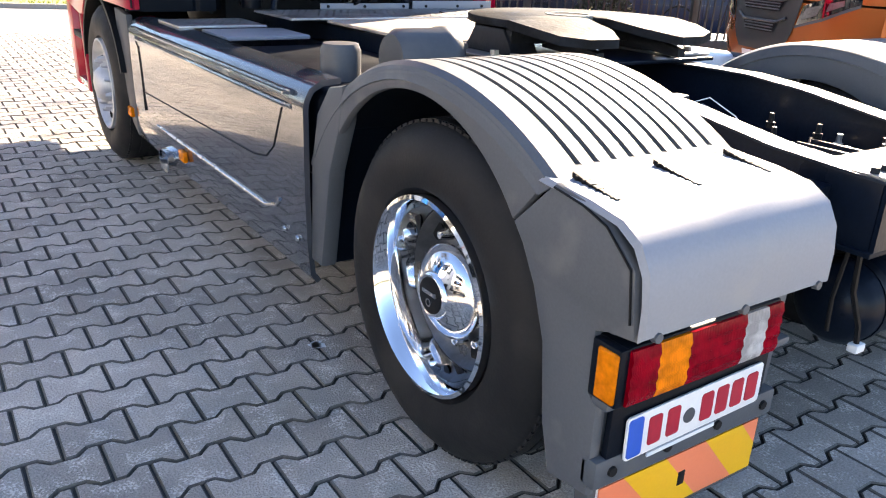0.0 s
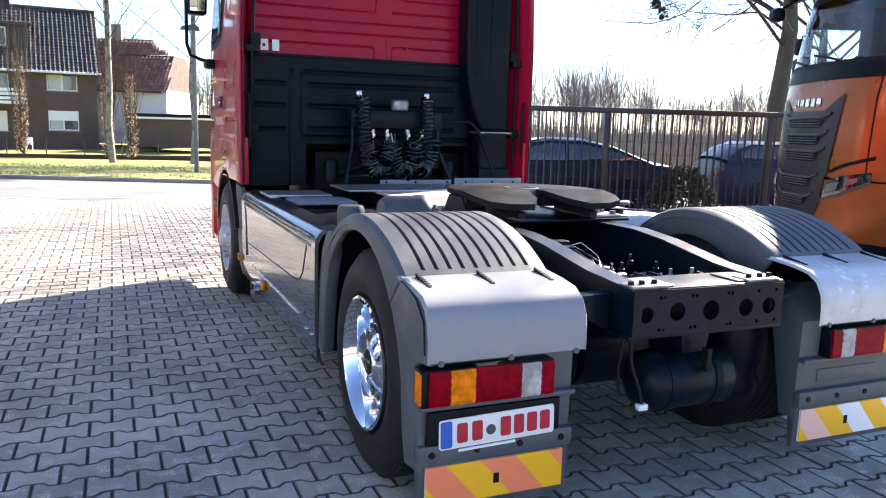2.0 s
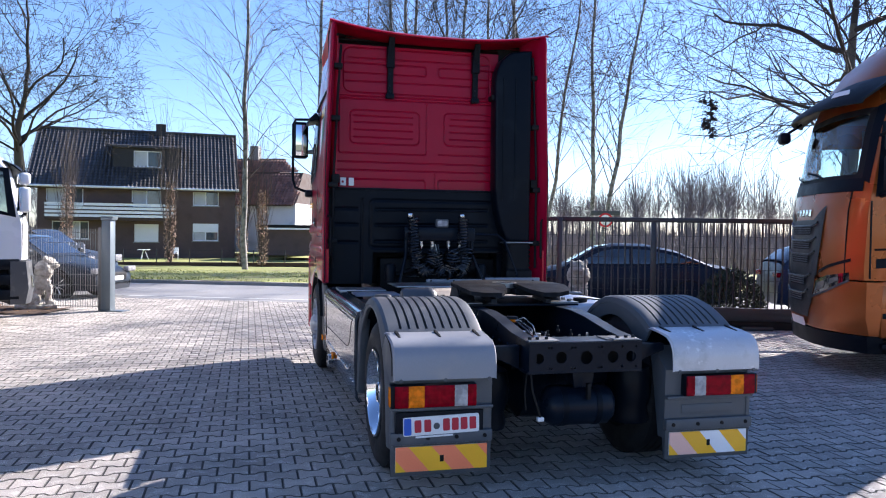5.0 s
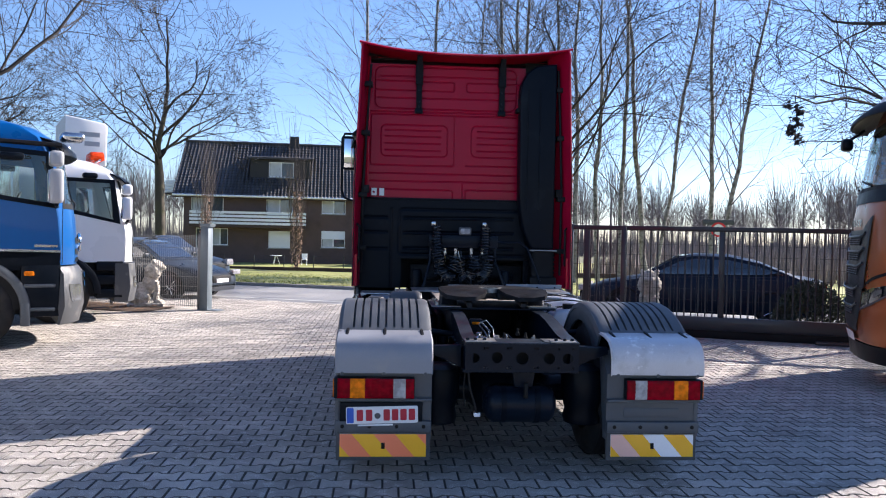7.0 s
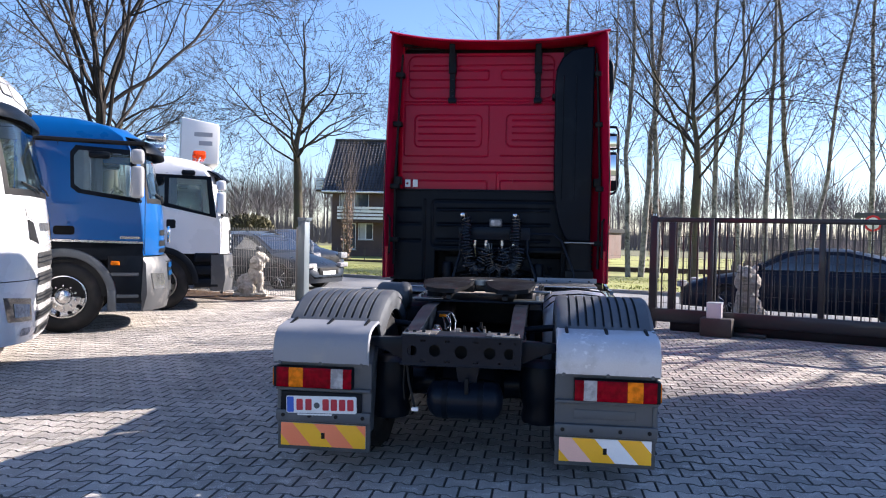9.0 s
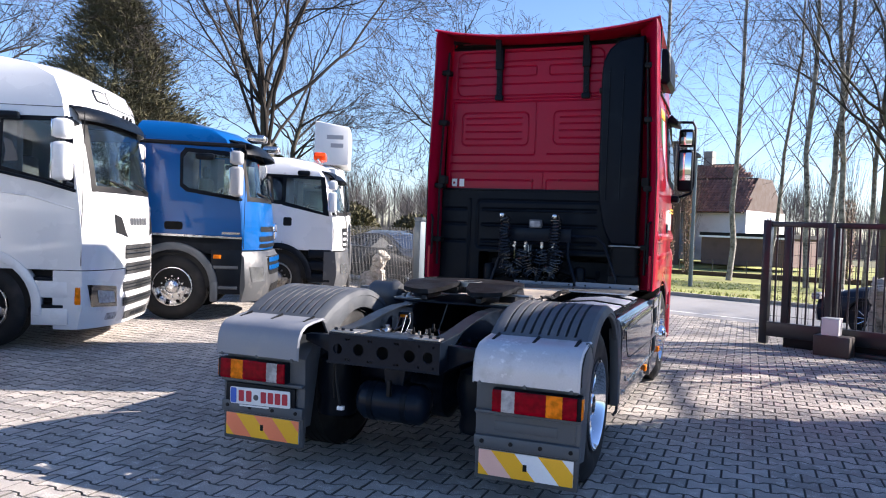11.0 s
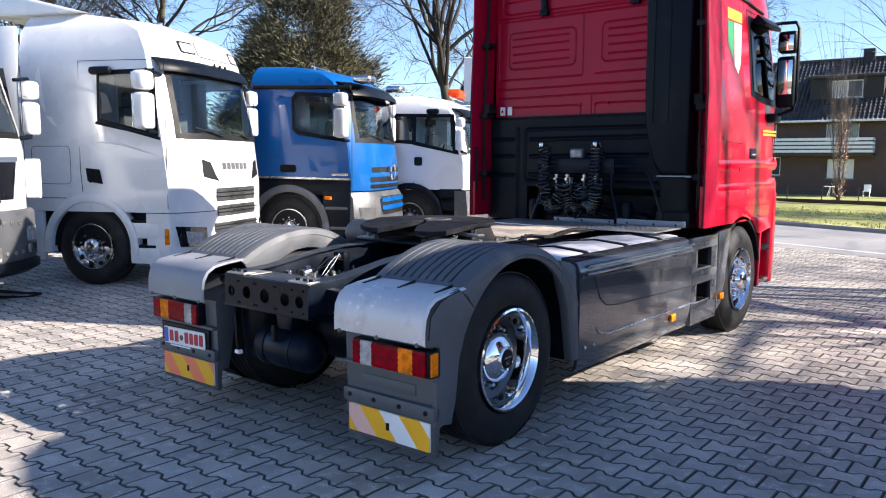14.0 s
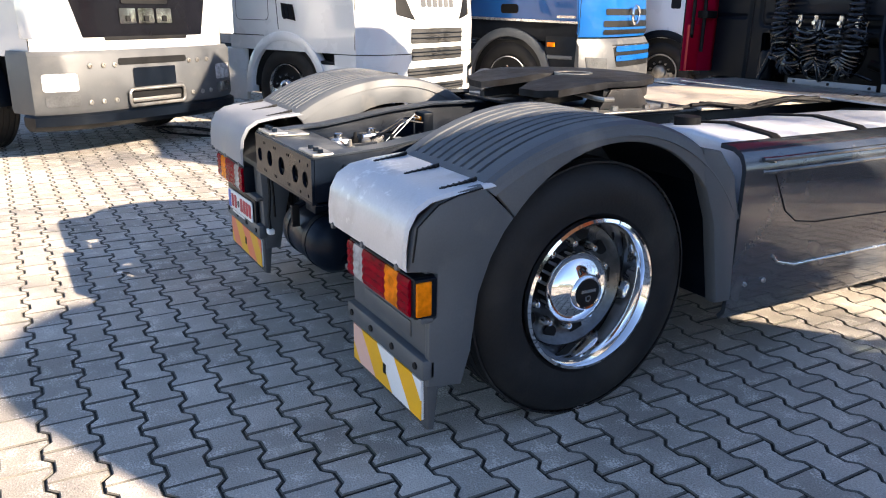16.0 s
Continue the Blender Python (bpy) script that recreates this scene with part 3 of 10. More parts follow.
def mudguard(s):
    xo, xi = 1.235 * s, 0.60 * s
    cy, cz = YR + 0.06, 0.5
    gm = FENDER_L
    guard = new("mudguard")
    guard.parent = truck
    guard.location = (0.02, 0.0, 0.0) if s < 0 else (0.0, 0.0, 0.0)
    # arch with nine pressed grooves
    bm = B()
    rows, n = [], 40
    us = [0.0, 0.018, 0.045]
    k = 9
    for i in range(k):
        u = 0.165 + 0.087 * i
        us += [u - 0.0215, u - 0.017, u + 0.017, u + 0.0215]
    us += [0.955, 0.985, 1.0]
    for u in us:
        row = []
        for j in range(n + 1):
            a = 22 + (141 - 22) * j / n
            r = guard_r(a)
            groove = any(abs(u - (0.165 + 0.087 * i)) < 0.019 for i in range(k)) and 34 < a < 136
            if groove:
                r -= 0.038
            if u < 0.02 or u > 0.98:
                r -= 0.045
            if u == 0.018 or u == 0.985:
                r += 0.035
            row.append((xo + (xi - xo) * u, cy + r * math.cos(radians(a)), cz + r * math.sin(radians(a))))
        rows.append(row)
    grid(bm, rows)
    thick(bm, -0.006)
    part("arch", bm, gm, guard, "ribbed grey plastic mudguard arch", sharp=28)
    bm = B()
    grid(bm, [[(xo - s * 0.03 + (xi - xo + s * 0.03) * u, cy + 0.596 * 1.04 * math.cos(radians(18 + 128 * j / 30)), cz + 0.596 * math.sin(radians(18 + 128 * j / 30))) for j in range(31)] for u in (0, 0.5, 1)])
    part("arch_liner", bm, BLACK_PL, guard)
    # outer lip: a band that follows the arch
    bm = B()
    inner, outer = arch(cy, cz, 0.568, 16, 142, 30), guard_arc(cy, cz, 0.014, 18, 140, 30)
    prism(bm, outer + inner[::-1], 0, min(xo, xo - s * 0.03), max(xo, xo - s * 0.03), 0.008)
    part("outer_lip", bm, gm, guard)
    bm = B()
    prism(bm, [(y, z) for y, z in guard_arc(cy, cz, 0.02, 20, 141, 24)] + arch(cy, cz, 0.50, 16, 146, 24)[::-1], 0, min(xi, xi + s * 0.02), max(xi, xi + s * 0.02), 0.006)
    part("inner_lip", bm, gm, guard)
    # front skirt between the wheel and the side fairing
    bm = B()
    prism(bm, [(1.345, 0.36), (1.43, 0.36), (1.41, 0.72), (1.36, 0.90), (1.27, 1.0), (1.17, 1.02), (1.19, 0.9), (1.27, 0.72)], 0, min(xo + s * 0.004, xo - s * 0.06), max(xo + s * 0.004, xo - s * 0.06), 0.012)
    part("front_skirt", bm, GREY_PL, guard)
    bm = B()
    prism(bm, [(1.36, 0.36), (1.385, 0.36), (1.36, 0.7), (1.27, 0.92), (1.25, 0.9), (1.33, 0.68)], 0, min(xi, xo - s * 0.05), max(xi, xo - s * 0.05))
    part("inner_liner", bm, BLACK_PL, guard)
    # rear side cheek, behind the tyre
    bm = B()
    prism(bm, [(0.0, 0.30), (0.13, 0.28), (0.165, 0.40), (0.19, 0.60), (0.235, 0.72), (0.285, 0.805), (0.322, 0.848), (0.215, 0.95), (0.19, 0.972), (0.10, 0.96), (0.03, 0.93), (-0.055, 0.86), (-0.075, 0.715), (0.0, 0.705), (0.028, 0.695), (0.028, 0.55), (0.0, 0.53), (0.0, 0.45)], 0, min(xo, xo - s * 0.035), max(xo, xo - s * 0.035), 0.012)
    part("side_cheek", bm, gm if s < 0 else GREY_PL, guard)
    tube(bm := B(), [(xo + s * 0.001, y, z) for y, z in ((-0.06, 0.75), (-0.045, 0.86), (0.03, 0.925), (0.1, 0.948), (0.19, 0.962))], 0.003, 6)
    part("cover_seam", bm, BLACK, guard)
    # apron: recessed back wall with raised lower beam
    bm = B()
    prism(bm, [(0.012, 0.27), (0.09, 0.27), (0.2, 0.8), (0.16, 0.86), (0.0, 0.72)], 0, min(xi, xo - s * 0.03), max(xi, xo - s * 0.03), 0.006)
    box(bm, (min(xi, xo), -0.022, 0.325), (max(xi, xo), 0.03, 0.40), 0.01)
    box(bm, (min(xi, xo), -0.03, 0.53), (max(xi, xo), 0.02, 0.553), 0.008)
    part("apron", bm, GREY_PL, guard, "grey plastic rear apron")
    for i in range(4):
        x = xi + (xo - xi) * (0.08 + 0.28 * i)
        part("screw", lathe(B(), [(-0.028, 0.0), (-0.028, 0.012), (-0.02, 0.014)], (x, 0, 0.365), 1, 10), BLACK, guard)
    # silver cover over the top rear
    bm = B()
    prof = [(-0.086, 0.728), (-0.086, 0.80), (-0.078, 0.86), (-0.05, 0.91), (0.0, 0.94), (0.09, 0.955), (0.235, 0.968)]
    rows = []
    xa, xb = xo - s * 0.004, xi + s * 0.005
    for u in (0, 0.012, 0.5, 0.988, 1):
        d = 0.014 if u in (0, 1) else 0.0
        rows.append([(xa + (xb - xa) * u, y + d * 0.5, z - d * 0.6) for y, z in prof])
    grid(bm, rows)
    thick(bm, -0.006)
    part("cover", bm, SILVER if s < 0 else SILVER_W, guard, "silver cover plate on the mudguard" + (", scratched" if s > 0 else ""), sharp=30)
    for i in range(3):
        x = xa + (xb - xa) * (0.1 + 0.4 * i)
        bm = B()
        prism(bm, [(0.07, 0.952), (0.07, 0.961), (0.15, 0.972), (0.205, 0.985), (0.205, 0.972), (0.15, 0.962)], 0, x - 0.007, x + 0.007, 0.002)
        for q in range(6):
            box(bm, (x - 0.011, 0.08 + 0.021 * q, 0.953 + 0.0025 * q), (x + 0.011, 0.087 + 0.021 * q, 0.963 + 0.0034 * q), 0.0015)
        part("hinge", bm, BLACK, guard, "black cover hinge")
        part("catch", lathe(B(), [(-0.097, 0.0), (-0.097, 0.011), (-0.084, 0.013)], (xa + (xb - xa) * (0.07 + 0.43 * i), 0, 0.725), 1, 10), GREY_PL, guard)
    # tail lamp
    lamp = new("tail_lamp")
    lamp.parent = guard
    x0, x1, z0, z1 = 1.222, 0.715, 0.553, 0.692
    part("housing", box(B(), (min(s * x0, s * x1), -0.055, z0), (max(s * x0, s * x1), 0.03, z1), 0.008), BLACK_PL, lamp)
    cuts = [(1.217, 1.135, L_RED), (1.135, 1.04, L_AMB), (1.04, 0.855, L_RED), (0.855, 0.775, L_CLR), (0.775, 0.72, L_RED)]
    for a, b, mt in cuts:
        bm = B()
        za, zb = z0 + 0.006, z1 - 0.006
        prof = [(-0.05, za), (-0.062, za)] + [(-0.064 - (0.004 if q % 2 else 0.0), za + (zb - za) * (q + 0.5) / 9) for q in range(9)] + [(-0.062, zb), (-0.05, zb)]
        prism(bm, prof, 0, s * a if s < 0 else s * b, s * b if s < 0 else s * a)
        part("lens", bm, mt, lamp, {L_RED: "red ribbed lens", L_AMB: "amber ribbed lens", L_CLR: "clear reversing lens"}[mt])
    part("side_marker", box(B(), (min(s * 1.21, s * 1.242), -0.056, z0 + 0.002), (max(s * 1.21, s * 1.242), 0.026, z1 - 0.002), 0.006), BLACK_PL, lamp)
    part("marker_lens", box(B(), (min(s * 1.225, s * 1.248), -0.052, z0 + 0.01), (max(s * 1.225, s * 1.248), 0.004, z1 - 0.012), 0.005), L_AMB, lamp, "amber side lens")
    # lower rubber flap with the striped marker board
    bm = B()
    prism(bm, [(0.005, 0.135), (0.03, 0.13), (0.05, 0.33), (0.0, 0.33)], 0, min(s * 0.605, s * 1.225), max(s * 0.605, s * 1.225), 0.005)
    part("rubber_flap", bm, BLACK_RUB, guard, "grey rubber mud flap")
    board = new("marker_board")
    board.parent = guard
    bx0, bx1, bz0, bz1 = 0.632, 1.2, 0.163, 0.312
    part("backing", box(B(), (min(s * bx0, s * bx1), -0.006, bz0), (max(s * bx0, s * bx1), 0.004, bz1), 0.002), WHITE_M, board)
    lo, hi = (-bx1, -bx0) if s < 0 else (bx0, bx1)
    wband, lean = 0.142, 0.13
    for i in range(-1, 6):
        xa = lo - lean * 0.5 + i * wband
        # stripes lean down to the right: lower end shifted right
        quad = [(xa + lean, bz0), (xa + wband + lean, bz0), (xa + wband, bz1), (xa, bz1)]

        def clip(poly, lim, keep):
            out = []
            for p, q in zip(poly, poly[1:] + poly[:1]):
                if keep(p[0]):
                    out.append(p)
                if keep(p[0]) != keep(q[0]):
                    t = (lim - p[0]) / (q[0] - p[0])
                    out.append((lim, p[1] + (q[1] - p[1]) * t))
            return out
        poly = clip(clip(quad, lo, lambda v: v >= lo - 1e-9), hi, lambda v: v <= hi + 1e-9)
        if len(poly) < 3:
            continue
        mt = YELLOW if i % 2 else (SALMON if s < 0 else (PINK if i < 2 else WHITE_R))
        part("stripe", prism(B(), poly, 1, -0.0095, -0.0055), mt, board)
    part("stamp", box(B(), ((lo + hi) / 2 - 0.012, -0.011, 0.215), ((lo + hi) / 2 + 0.012, -0.009, 0.255), 0.003), BLACK, board)
    return guard


gl, gr = mudguard(-1), mudguard(1)
# number plate on the left apron; its characters are plain bars
bm = B()
prism(bm, [(-1.205, 0.352), (-1.20, 0.522), (-0.66, 0.522), (-0.66, 0.352)], 1, -0.018, 0.0, 0.004)
part("plate_holder", bm, BLACK_PL, gl, "black number plate holder")
plate = new("number_plate")
plate.parent = gl
plate.matrix_basis = pose(-0.925, -0.026, 0.443, 90, -1.5, 0)
part("plate_base", prism(B(), rrect(-0.235, -0.056, 0.235, 0.056, 0.012), 2, -0.003, 0.003, 0.001), WHITE_M, plate, "white number plate with red characters as bars")
part("country_band", prism(B(), rrect(-0.23, -0.05, -0.185, 0.05, 0.008), 2, 0.003, 0.005), SIGNBLUE, plate)
for i, x in enumerate((-0.145, -0.085, 0.03, 0.085, 0.14, 0.195)):
    part("character_bar", prism(B(), rrect(x - 0.021, -0.037, x + 0.021, 0.037, 0.008), 2, 0.003, 0.005), SIGNRED, plate)
part("seal", lathe(B(), [(0.003, 0.02), (0.005, 0.019), (0.005, 0.0)], (-0.03, -0.005, 0), 2, 18), GREY_BUMP, plate)
part("caption_bar", box(B(), (-0.16, -0.07, 0.0), (0.07, -0.06, 0.004)), WHITE_M, plate)
# embossed maker's lettering on the right apron as a plain relief bar
part("embossing", box(B(), (0.72, 0.0, 0.43), (1.1, 0.012, 0.49), 0.005), GREY_PL, gr, "raised unreadable lettering band")

# chassis: side rails that drop to the rear, cross member with holes
for s in (-1, 1):
    x0, x1 = (0.33, 0.385) if s > 0 else (-0.37, -0.315)
    bm = B()
    prism(bm, [(-0.06, 0.73), (-0.06, 0.925), (0.25, 0.945), (0.62, 1.0), (0.85, 1.02), (5.6, 1.0), (5.6, 0.74), (0.6, 0.72)], 0, x0, x1, 0.006)
    part("frame_rail", bm, FRAME, truck, "dark grey painted frame rail")
    bm = B()
    prism(bm, [(-0.065, 0.925), (-0.065, 0.932), (0.25, 0.953), (0.62, 1.008), (0.85, 1.028), (2.6, 1.02), (2.6, 1.012), (0.85, 1.02), (0.62, 1.0), (0.25, 0.945)], 0, (0.30 if s > 0 else -0.377), (0.392 if s > 0 else -0.285))
    part("rail_flange", bm, RAILTOP, truck, "upper flange in chassis paint lightened for the sun on it")
    # bracket arm from the rail to the mudguard
    bm = B()
    prism(bm, [(s * 0.385, 0.895), (s * 0.62, 0.885), (s * 0.62, 0.84), (s * 0.50, 0.80), (s * 0.385, 0.745)] if s > 0 else [(s * 0.385, 0.745), (s * 0.50, 0.80), (s * 0.62, 0.84), (s * 0.62, 0.885), (s * 0.385, 0.895)], 1, 0.06, 0.13, 0.006)
    part("mudguard_arm", bm, FRAME, truck)
    tube(bm := B(), [(s * 0.36, 0.9, 0.86), (s * 0.7, 0.9, 0.9), (s * 0.9, 0.9, 1.05)], 0.025, 10)
    part("support_tube", bm, FRAME, truck)
    # air bellows and shock absorber
    bm = B()
    lathe(bm, [(0.32, 0.0), (0.32, 0.13), (0.36, 0.14), (0.42, 0.125), (0.5, 0.15), (0.62, 0.155), (0.70, 0.14), (0.73, 0.08), (0.73, 0.0)], (s * 0.52, 0.34, 0), 2, 24)
    part("air_bellows", bm, BLACK_PL, truck)
    tube(bm := B(), [(s * 0.45, 1.0, 0.35), (s * 0.42, 1.12, 0.86)], 0.035, 12)
    part("shock_absorber", bm, FRAME, truck)
    for y in (0.28, 0.45, 0.6):
        part("bolt", lathe(B(), [(0, 0.0), (s * 0.0, 0.015), (s * 0.014, 0.013), (s * 0.014, 0.0)], (s * 0.385, y, 0.87), 0, 8), FRAME, truck)
    bm = B()
    box(bm, (min(s * 0.20, s * 0.37), -0.06, 0.93), (max(s * 0.20, s * 0.37), 0.03, 0.942), 0.003)
    part("corner_plate", bm, STEEL, truck)
    for x in (0.24, 0.3, 0.35):
        part("bolt", lathe(B(), [(0.94, 0.013), (0.957, 0.011), (0.957, 0.0)], (s * x, -0.02, 0), 2, 8), FRAME, truck)

# rear cross member: a plate with five round holes and bolt holes
bm = B()
holes = [(-0.307, 0.83, 0.032), (-0.16, 0.835, 0.037), (0.007, 0.83, 0.041), (0.187, 0.83, 0.037), (0.31, 0.83, 0.034)]
holes += [(x, z, 0.008) for x in (-0.245, -0.225, -0.09, -0.07, 0.09, 0.11, 0.25, 0.345) for z in (0.768, 0.895)]


def ring_edges(pts):
    vs = [bm.verts.new(p) for p in pts]
    return [bm.edges.new((vs[i], vs[(i + 1) % len(vs)])) for i in range(len(vs))]


rim_edges = ring_edges([(-0.37, -0.062, 0.745), (0.385, -0.062, 0.745), (0.385, -0.062, 0.925), (-0.37, -0.062, 0.925)])
for hx, hz, hr in holes:
    rim_edges += ring_edges([(hx + hr * math.cos(6.28318 * i / 24), -0.062, hz + hr * math.sin(6.28318 * i / 24)) for i in range(0, 24, 1 if hr > 0.02 else 3)])
bmesh.ops.triangle_fill(bm, use_beauty=True, use_dissolve=False, edges=rim_edges, normal=(0, -1, 0))
thick(bm, -0.012)
bmesh.ops.remove_doubles(bm, verts=bm.verts, dist=1e-4)
part("rear_cross_member", bm, FRAME, truck, "dark grey cross member with round holes")
box(bm := B(), (-0.33, -0.062, 0.918), (0.33, 0.16, 0.93), 0.003)
part("cross_member_flange", bm, RAILTOP, truck)
box(bm := B(), (-0.385, -0.075, 0.735), (0.385, 0.06, 0.75), 0.003)
part("cross_member_flange", bm, FRAME, truck)
box(bm := B(), (-0.33, 0.02, 0.76), (0.33, 0.03, 0.91))
part("cross_member_back", bm, BLACK, truck)
for s in (-1, 1):
    box(bm := B(), (min(s * 0.16, s * 0.33), -0.045, 0.931), (max(s * 0.16, s * 0.33), 0.12, 0.937), 0.002)
    part("gusset_plate", bm, STEEL if s < 0 else GREY_BUMP, truck)
for x in (-0.02, 0.06):
    box(bm := B(), (x - 0.006, 0.16, 0.78), (x + 0.006, 0.4, 0.9), 0.002)
    part("valve_bracket", bm, FRAME, truck)
for x in (-0.22, -0.08, 0.09, 0.235):
    for z in (0.775, 0.885):
        part("bolt", lathe(B(), [(-0.064, 0.009), (-0.072, 0.008), (-0.072, 0.0)], (x, 0, z), 1, 8), FRAME, truck)

# air tank across the tail
bm = B()
lathe(bm, [(-0.24, 0.0), (-0.235, 0.05), (-0.21, 0.10), (-0.17, 0.128), (0.20, 0.128), (0.235, 0.1), (0.255, 0.05), (0.26, 0.0)], (0.01, 0.1, 0.5), 0, 32)
tank = part("air_tank", bm, FRAME, truck, "dark grey cylindrical air tank")
for x in (-0.11, 0.12):
    part("tank_strap", lathe(B(), [(x - 0.018, 0.128), (x - 0.018, 0.132), (x + 0.018, 0.132), (x + 0.018, 0.128)], (0.01, 0.1, 0.5), 0, 32), BLACK_PL, tank)
box(bm := B(), (0.03, -0.05, 0.56), (0.055, -0.015, 0.66), 0.004)
part("tank_clamp", bm, BLACK, tank)
prism(bm := B(), [(-0.04, 0.745), (0.12, 0.745), (0.1, 0.62), (-0.02, 0.62)], 1, 0.04, 0.16, 0.004)
part("tank_bracket", bm, FRAME, truck)
tube(bm := B(), [(-0.345, -0.03, 0.75), (-0.33, -0.03, 0.62), (-0.30, -0.05, 0.52), (-0.285, -0.05, 0.46)], 0.008, 6)
part("hanging_cable", bm, BLACK, truck)
box(bm := B(), (-0.305, -0.065, 0.44), (-0.262, -0.035, 0.465), 0.004)
part("cable_plug", bm, WHITE_M, truck, "white cable plug")
tube(bm := B(), [(-0.36, -0.01, 0.75), (-0.37, 0.0, 0.6), (-0.36, 0.0, 0.5)], 0.006, 6)
part("hanging_cable", bm, BLACK, truck)

# valves, pipes and wiring between the rails
rng = random.Random(5)
for x, y, z, w, d, h, mt in ((-0.2, 0.28, 0.8, 0.1, 0.09, 0.1, ALU), (-0.1, 0.38, 0.79, 0.08, 0.1, 0.09, STEEL), (-0.22, 0.46, 0.8, 0.07, 0.12, 0.11, ALU), (0.02, 0.3, 0.77, 0.09, 0.08, 0.09, GREASY), (-0.08, 0.54, 0.8, 0.1, 0.07, 0.08, STEEL)):
    box(bm := B(), (x - w / 2, y - d / 2, z), (x + w / 2, y + d / 2, z + h), 0.012, 2)
    lathe(bm, [(z + h, 0.022), (z + h + 0.02, 0.022), (z + h + 0.024, 0.014), (z + h + 0.024, 0.0)], (x, y, 0), 2, 12)
    part("valve_block", bm, mt, truck)
lathe(bm := B(), [(0.78, 0.04), (0.88, 0.042), (0.9, 0.03), (0.9, 0.0)], (-0.13, 0.24, 0), 2, 16)
part("relay_valve", bm, ALU, truck)
box(bm := B(), (-0.26, 0.72, 0.86), (-0.16, 0.78, 1.0), 0.01)
part("junction_box", bm, BLACK_PL, truck)
box(bm := B(), (-0.24, 0.712, 0.96), (-0.18, 0.722, 0.98), 0.004)
part("fuse_cap", bm, L_AMB, truck)
for k in range(2):
    tube(bm := B(), [(-0.2 + 0.03 * k, 0.72, 0.95), (-0.2 + 0.03 * k, 0.62, 0.97), (-0.17 + 0.04 * k, 0.52, 0.93), (-0.16, 0.45, 0.9)], 0.006, 6)
    part("cable", bm, HOSE, truck)
for k, z in enumerate((0.98, 1.0)):
    tube(bm := B(), [(-0.19, 0.72, 0.97), (-0.17 + 0.03 * k, 0.66, z), (-0.14 + 0.04 * k, 0.58, 0.95), (-0.13 + 0.03 * k, 0.5, 0.88)], 0.002, 6)
    part("thin_wire", bm, WHITE_M, truck, "thin white wire")
for i in range(26):
    x0, y0 = rng.uniform(-0.28, 0.26), rng.uniform(0.15, 0.6)
    pts = [Vector((x0, y0, 0.79))]
    for k in range(5):
        pts.append(pts[-1] + Vector((rng.uniform(-0.08, 0.08), rng.uniform(-0.02, 0.12), rng.uniform(-0.04, 0.04))))
    tube(bm := B(), pts, rng.choice((0.004, 0.006, 0.008)), 6)
    part("hose", bm, rng.choice((HOSE, HOSE, BLACK, STEEL)), truck)
for i in range(24):
    x0, y0, z0 = rng.uniform(-0.27, 0.24), rng.uniform(0.16, 0.62), rng.uniform(0.8, 0.9)
    lathe(bm := B(), [(0, 0.014), (0.02, 0.016), (0.022, 0.01), (0.05, 0.008), (0.05, 0.0)], (x0, y0, z0), 2, 8)
    part("fitting", bm, rng.choice((STEEL, ALU, BLACK)), truck)
box(bm := B(), (-0.31, 0.12, 0.72), (0.325, 2.8, 0.74))
part("belly_plate", bm, BLACK, truck)
# gearbox and shaft tunnel, closing the view under the cab
prism(bm := B(), [(2.3, 0.55), (2.3, 0.95), (3.0, 1.0), (4.05, 1.0), (4.05, 0.4), (3.1, 0.42)], 0, -0.3, 0.31, 0.03)
part("gearbox", bm, GREASY, truck, "dark greasy gearbox casing")
lathe(bm := B(), [(-0.9, 0.1), (-0.3, 0.11), (-0.2, 0.2), (0.2, 0.2), (0.3, 0.11), (0.9, 0.1)], (0, 0.92, 0.5), 0, 20)
part("axle_casing", bm, GREASY, truck)

# fifth wheel: plate with throat and sloping ramps on two pedestals, over a mounting plate
yc = 1.5
WORN = surface("worn_coupling_steel", (0.02, 0.021, 0.024), 0.55, 0.0, 0.4, 8, 40, 0.25, 0.0, 0.06, dirt=((0.012, 0.01, 0.009), 0.55, 9.0))
bm = B()
outer = [(0.45 * math.cos(radians(6 * i)), yc - 0.02 + 0.43 * math.sin(radians(6 * i))) for i in range(31)]
outer += [(-0.45, yc - 0.14), (-0.05, yc - 0.14), (-0.045, yc - 0.02), (0.045, yc - 0.02), (0.05, yc - 0.14), (0.45, yc - 0.14)]
prism(bm, outer, 2, 1.157, 1.187, 0.006)
fw = part("fifth_wheel", bm, WORN, truck, "greasy worn fifth wheel coupling plate")
prism(bm := B(), [(x * 0.93, yc + (y - yc) * 0.93) for x, y in outer], 2, 1.095, 1.15, 0.01)
part("plate_casting", bm, GREASY, fw)
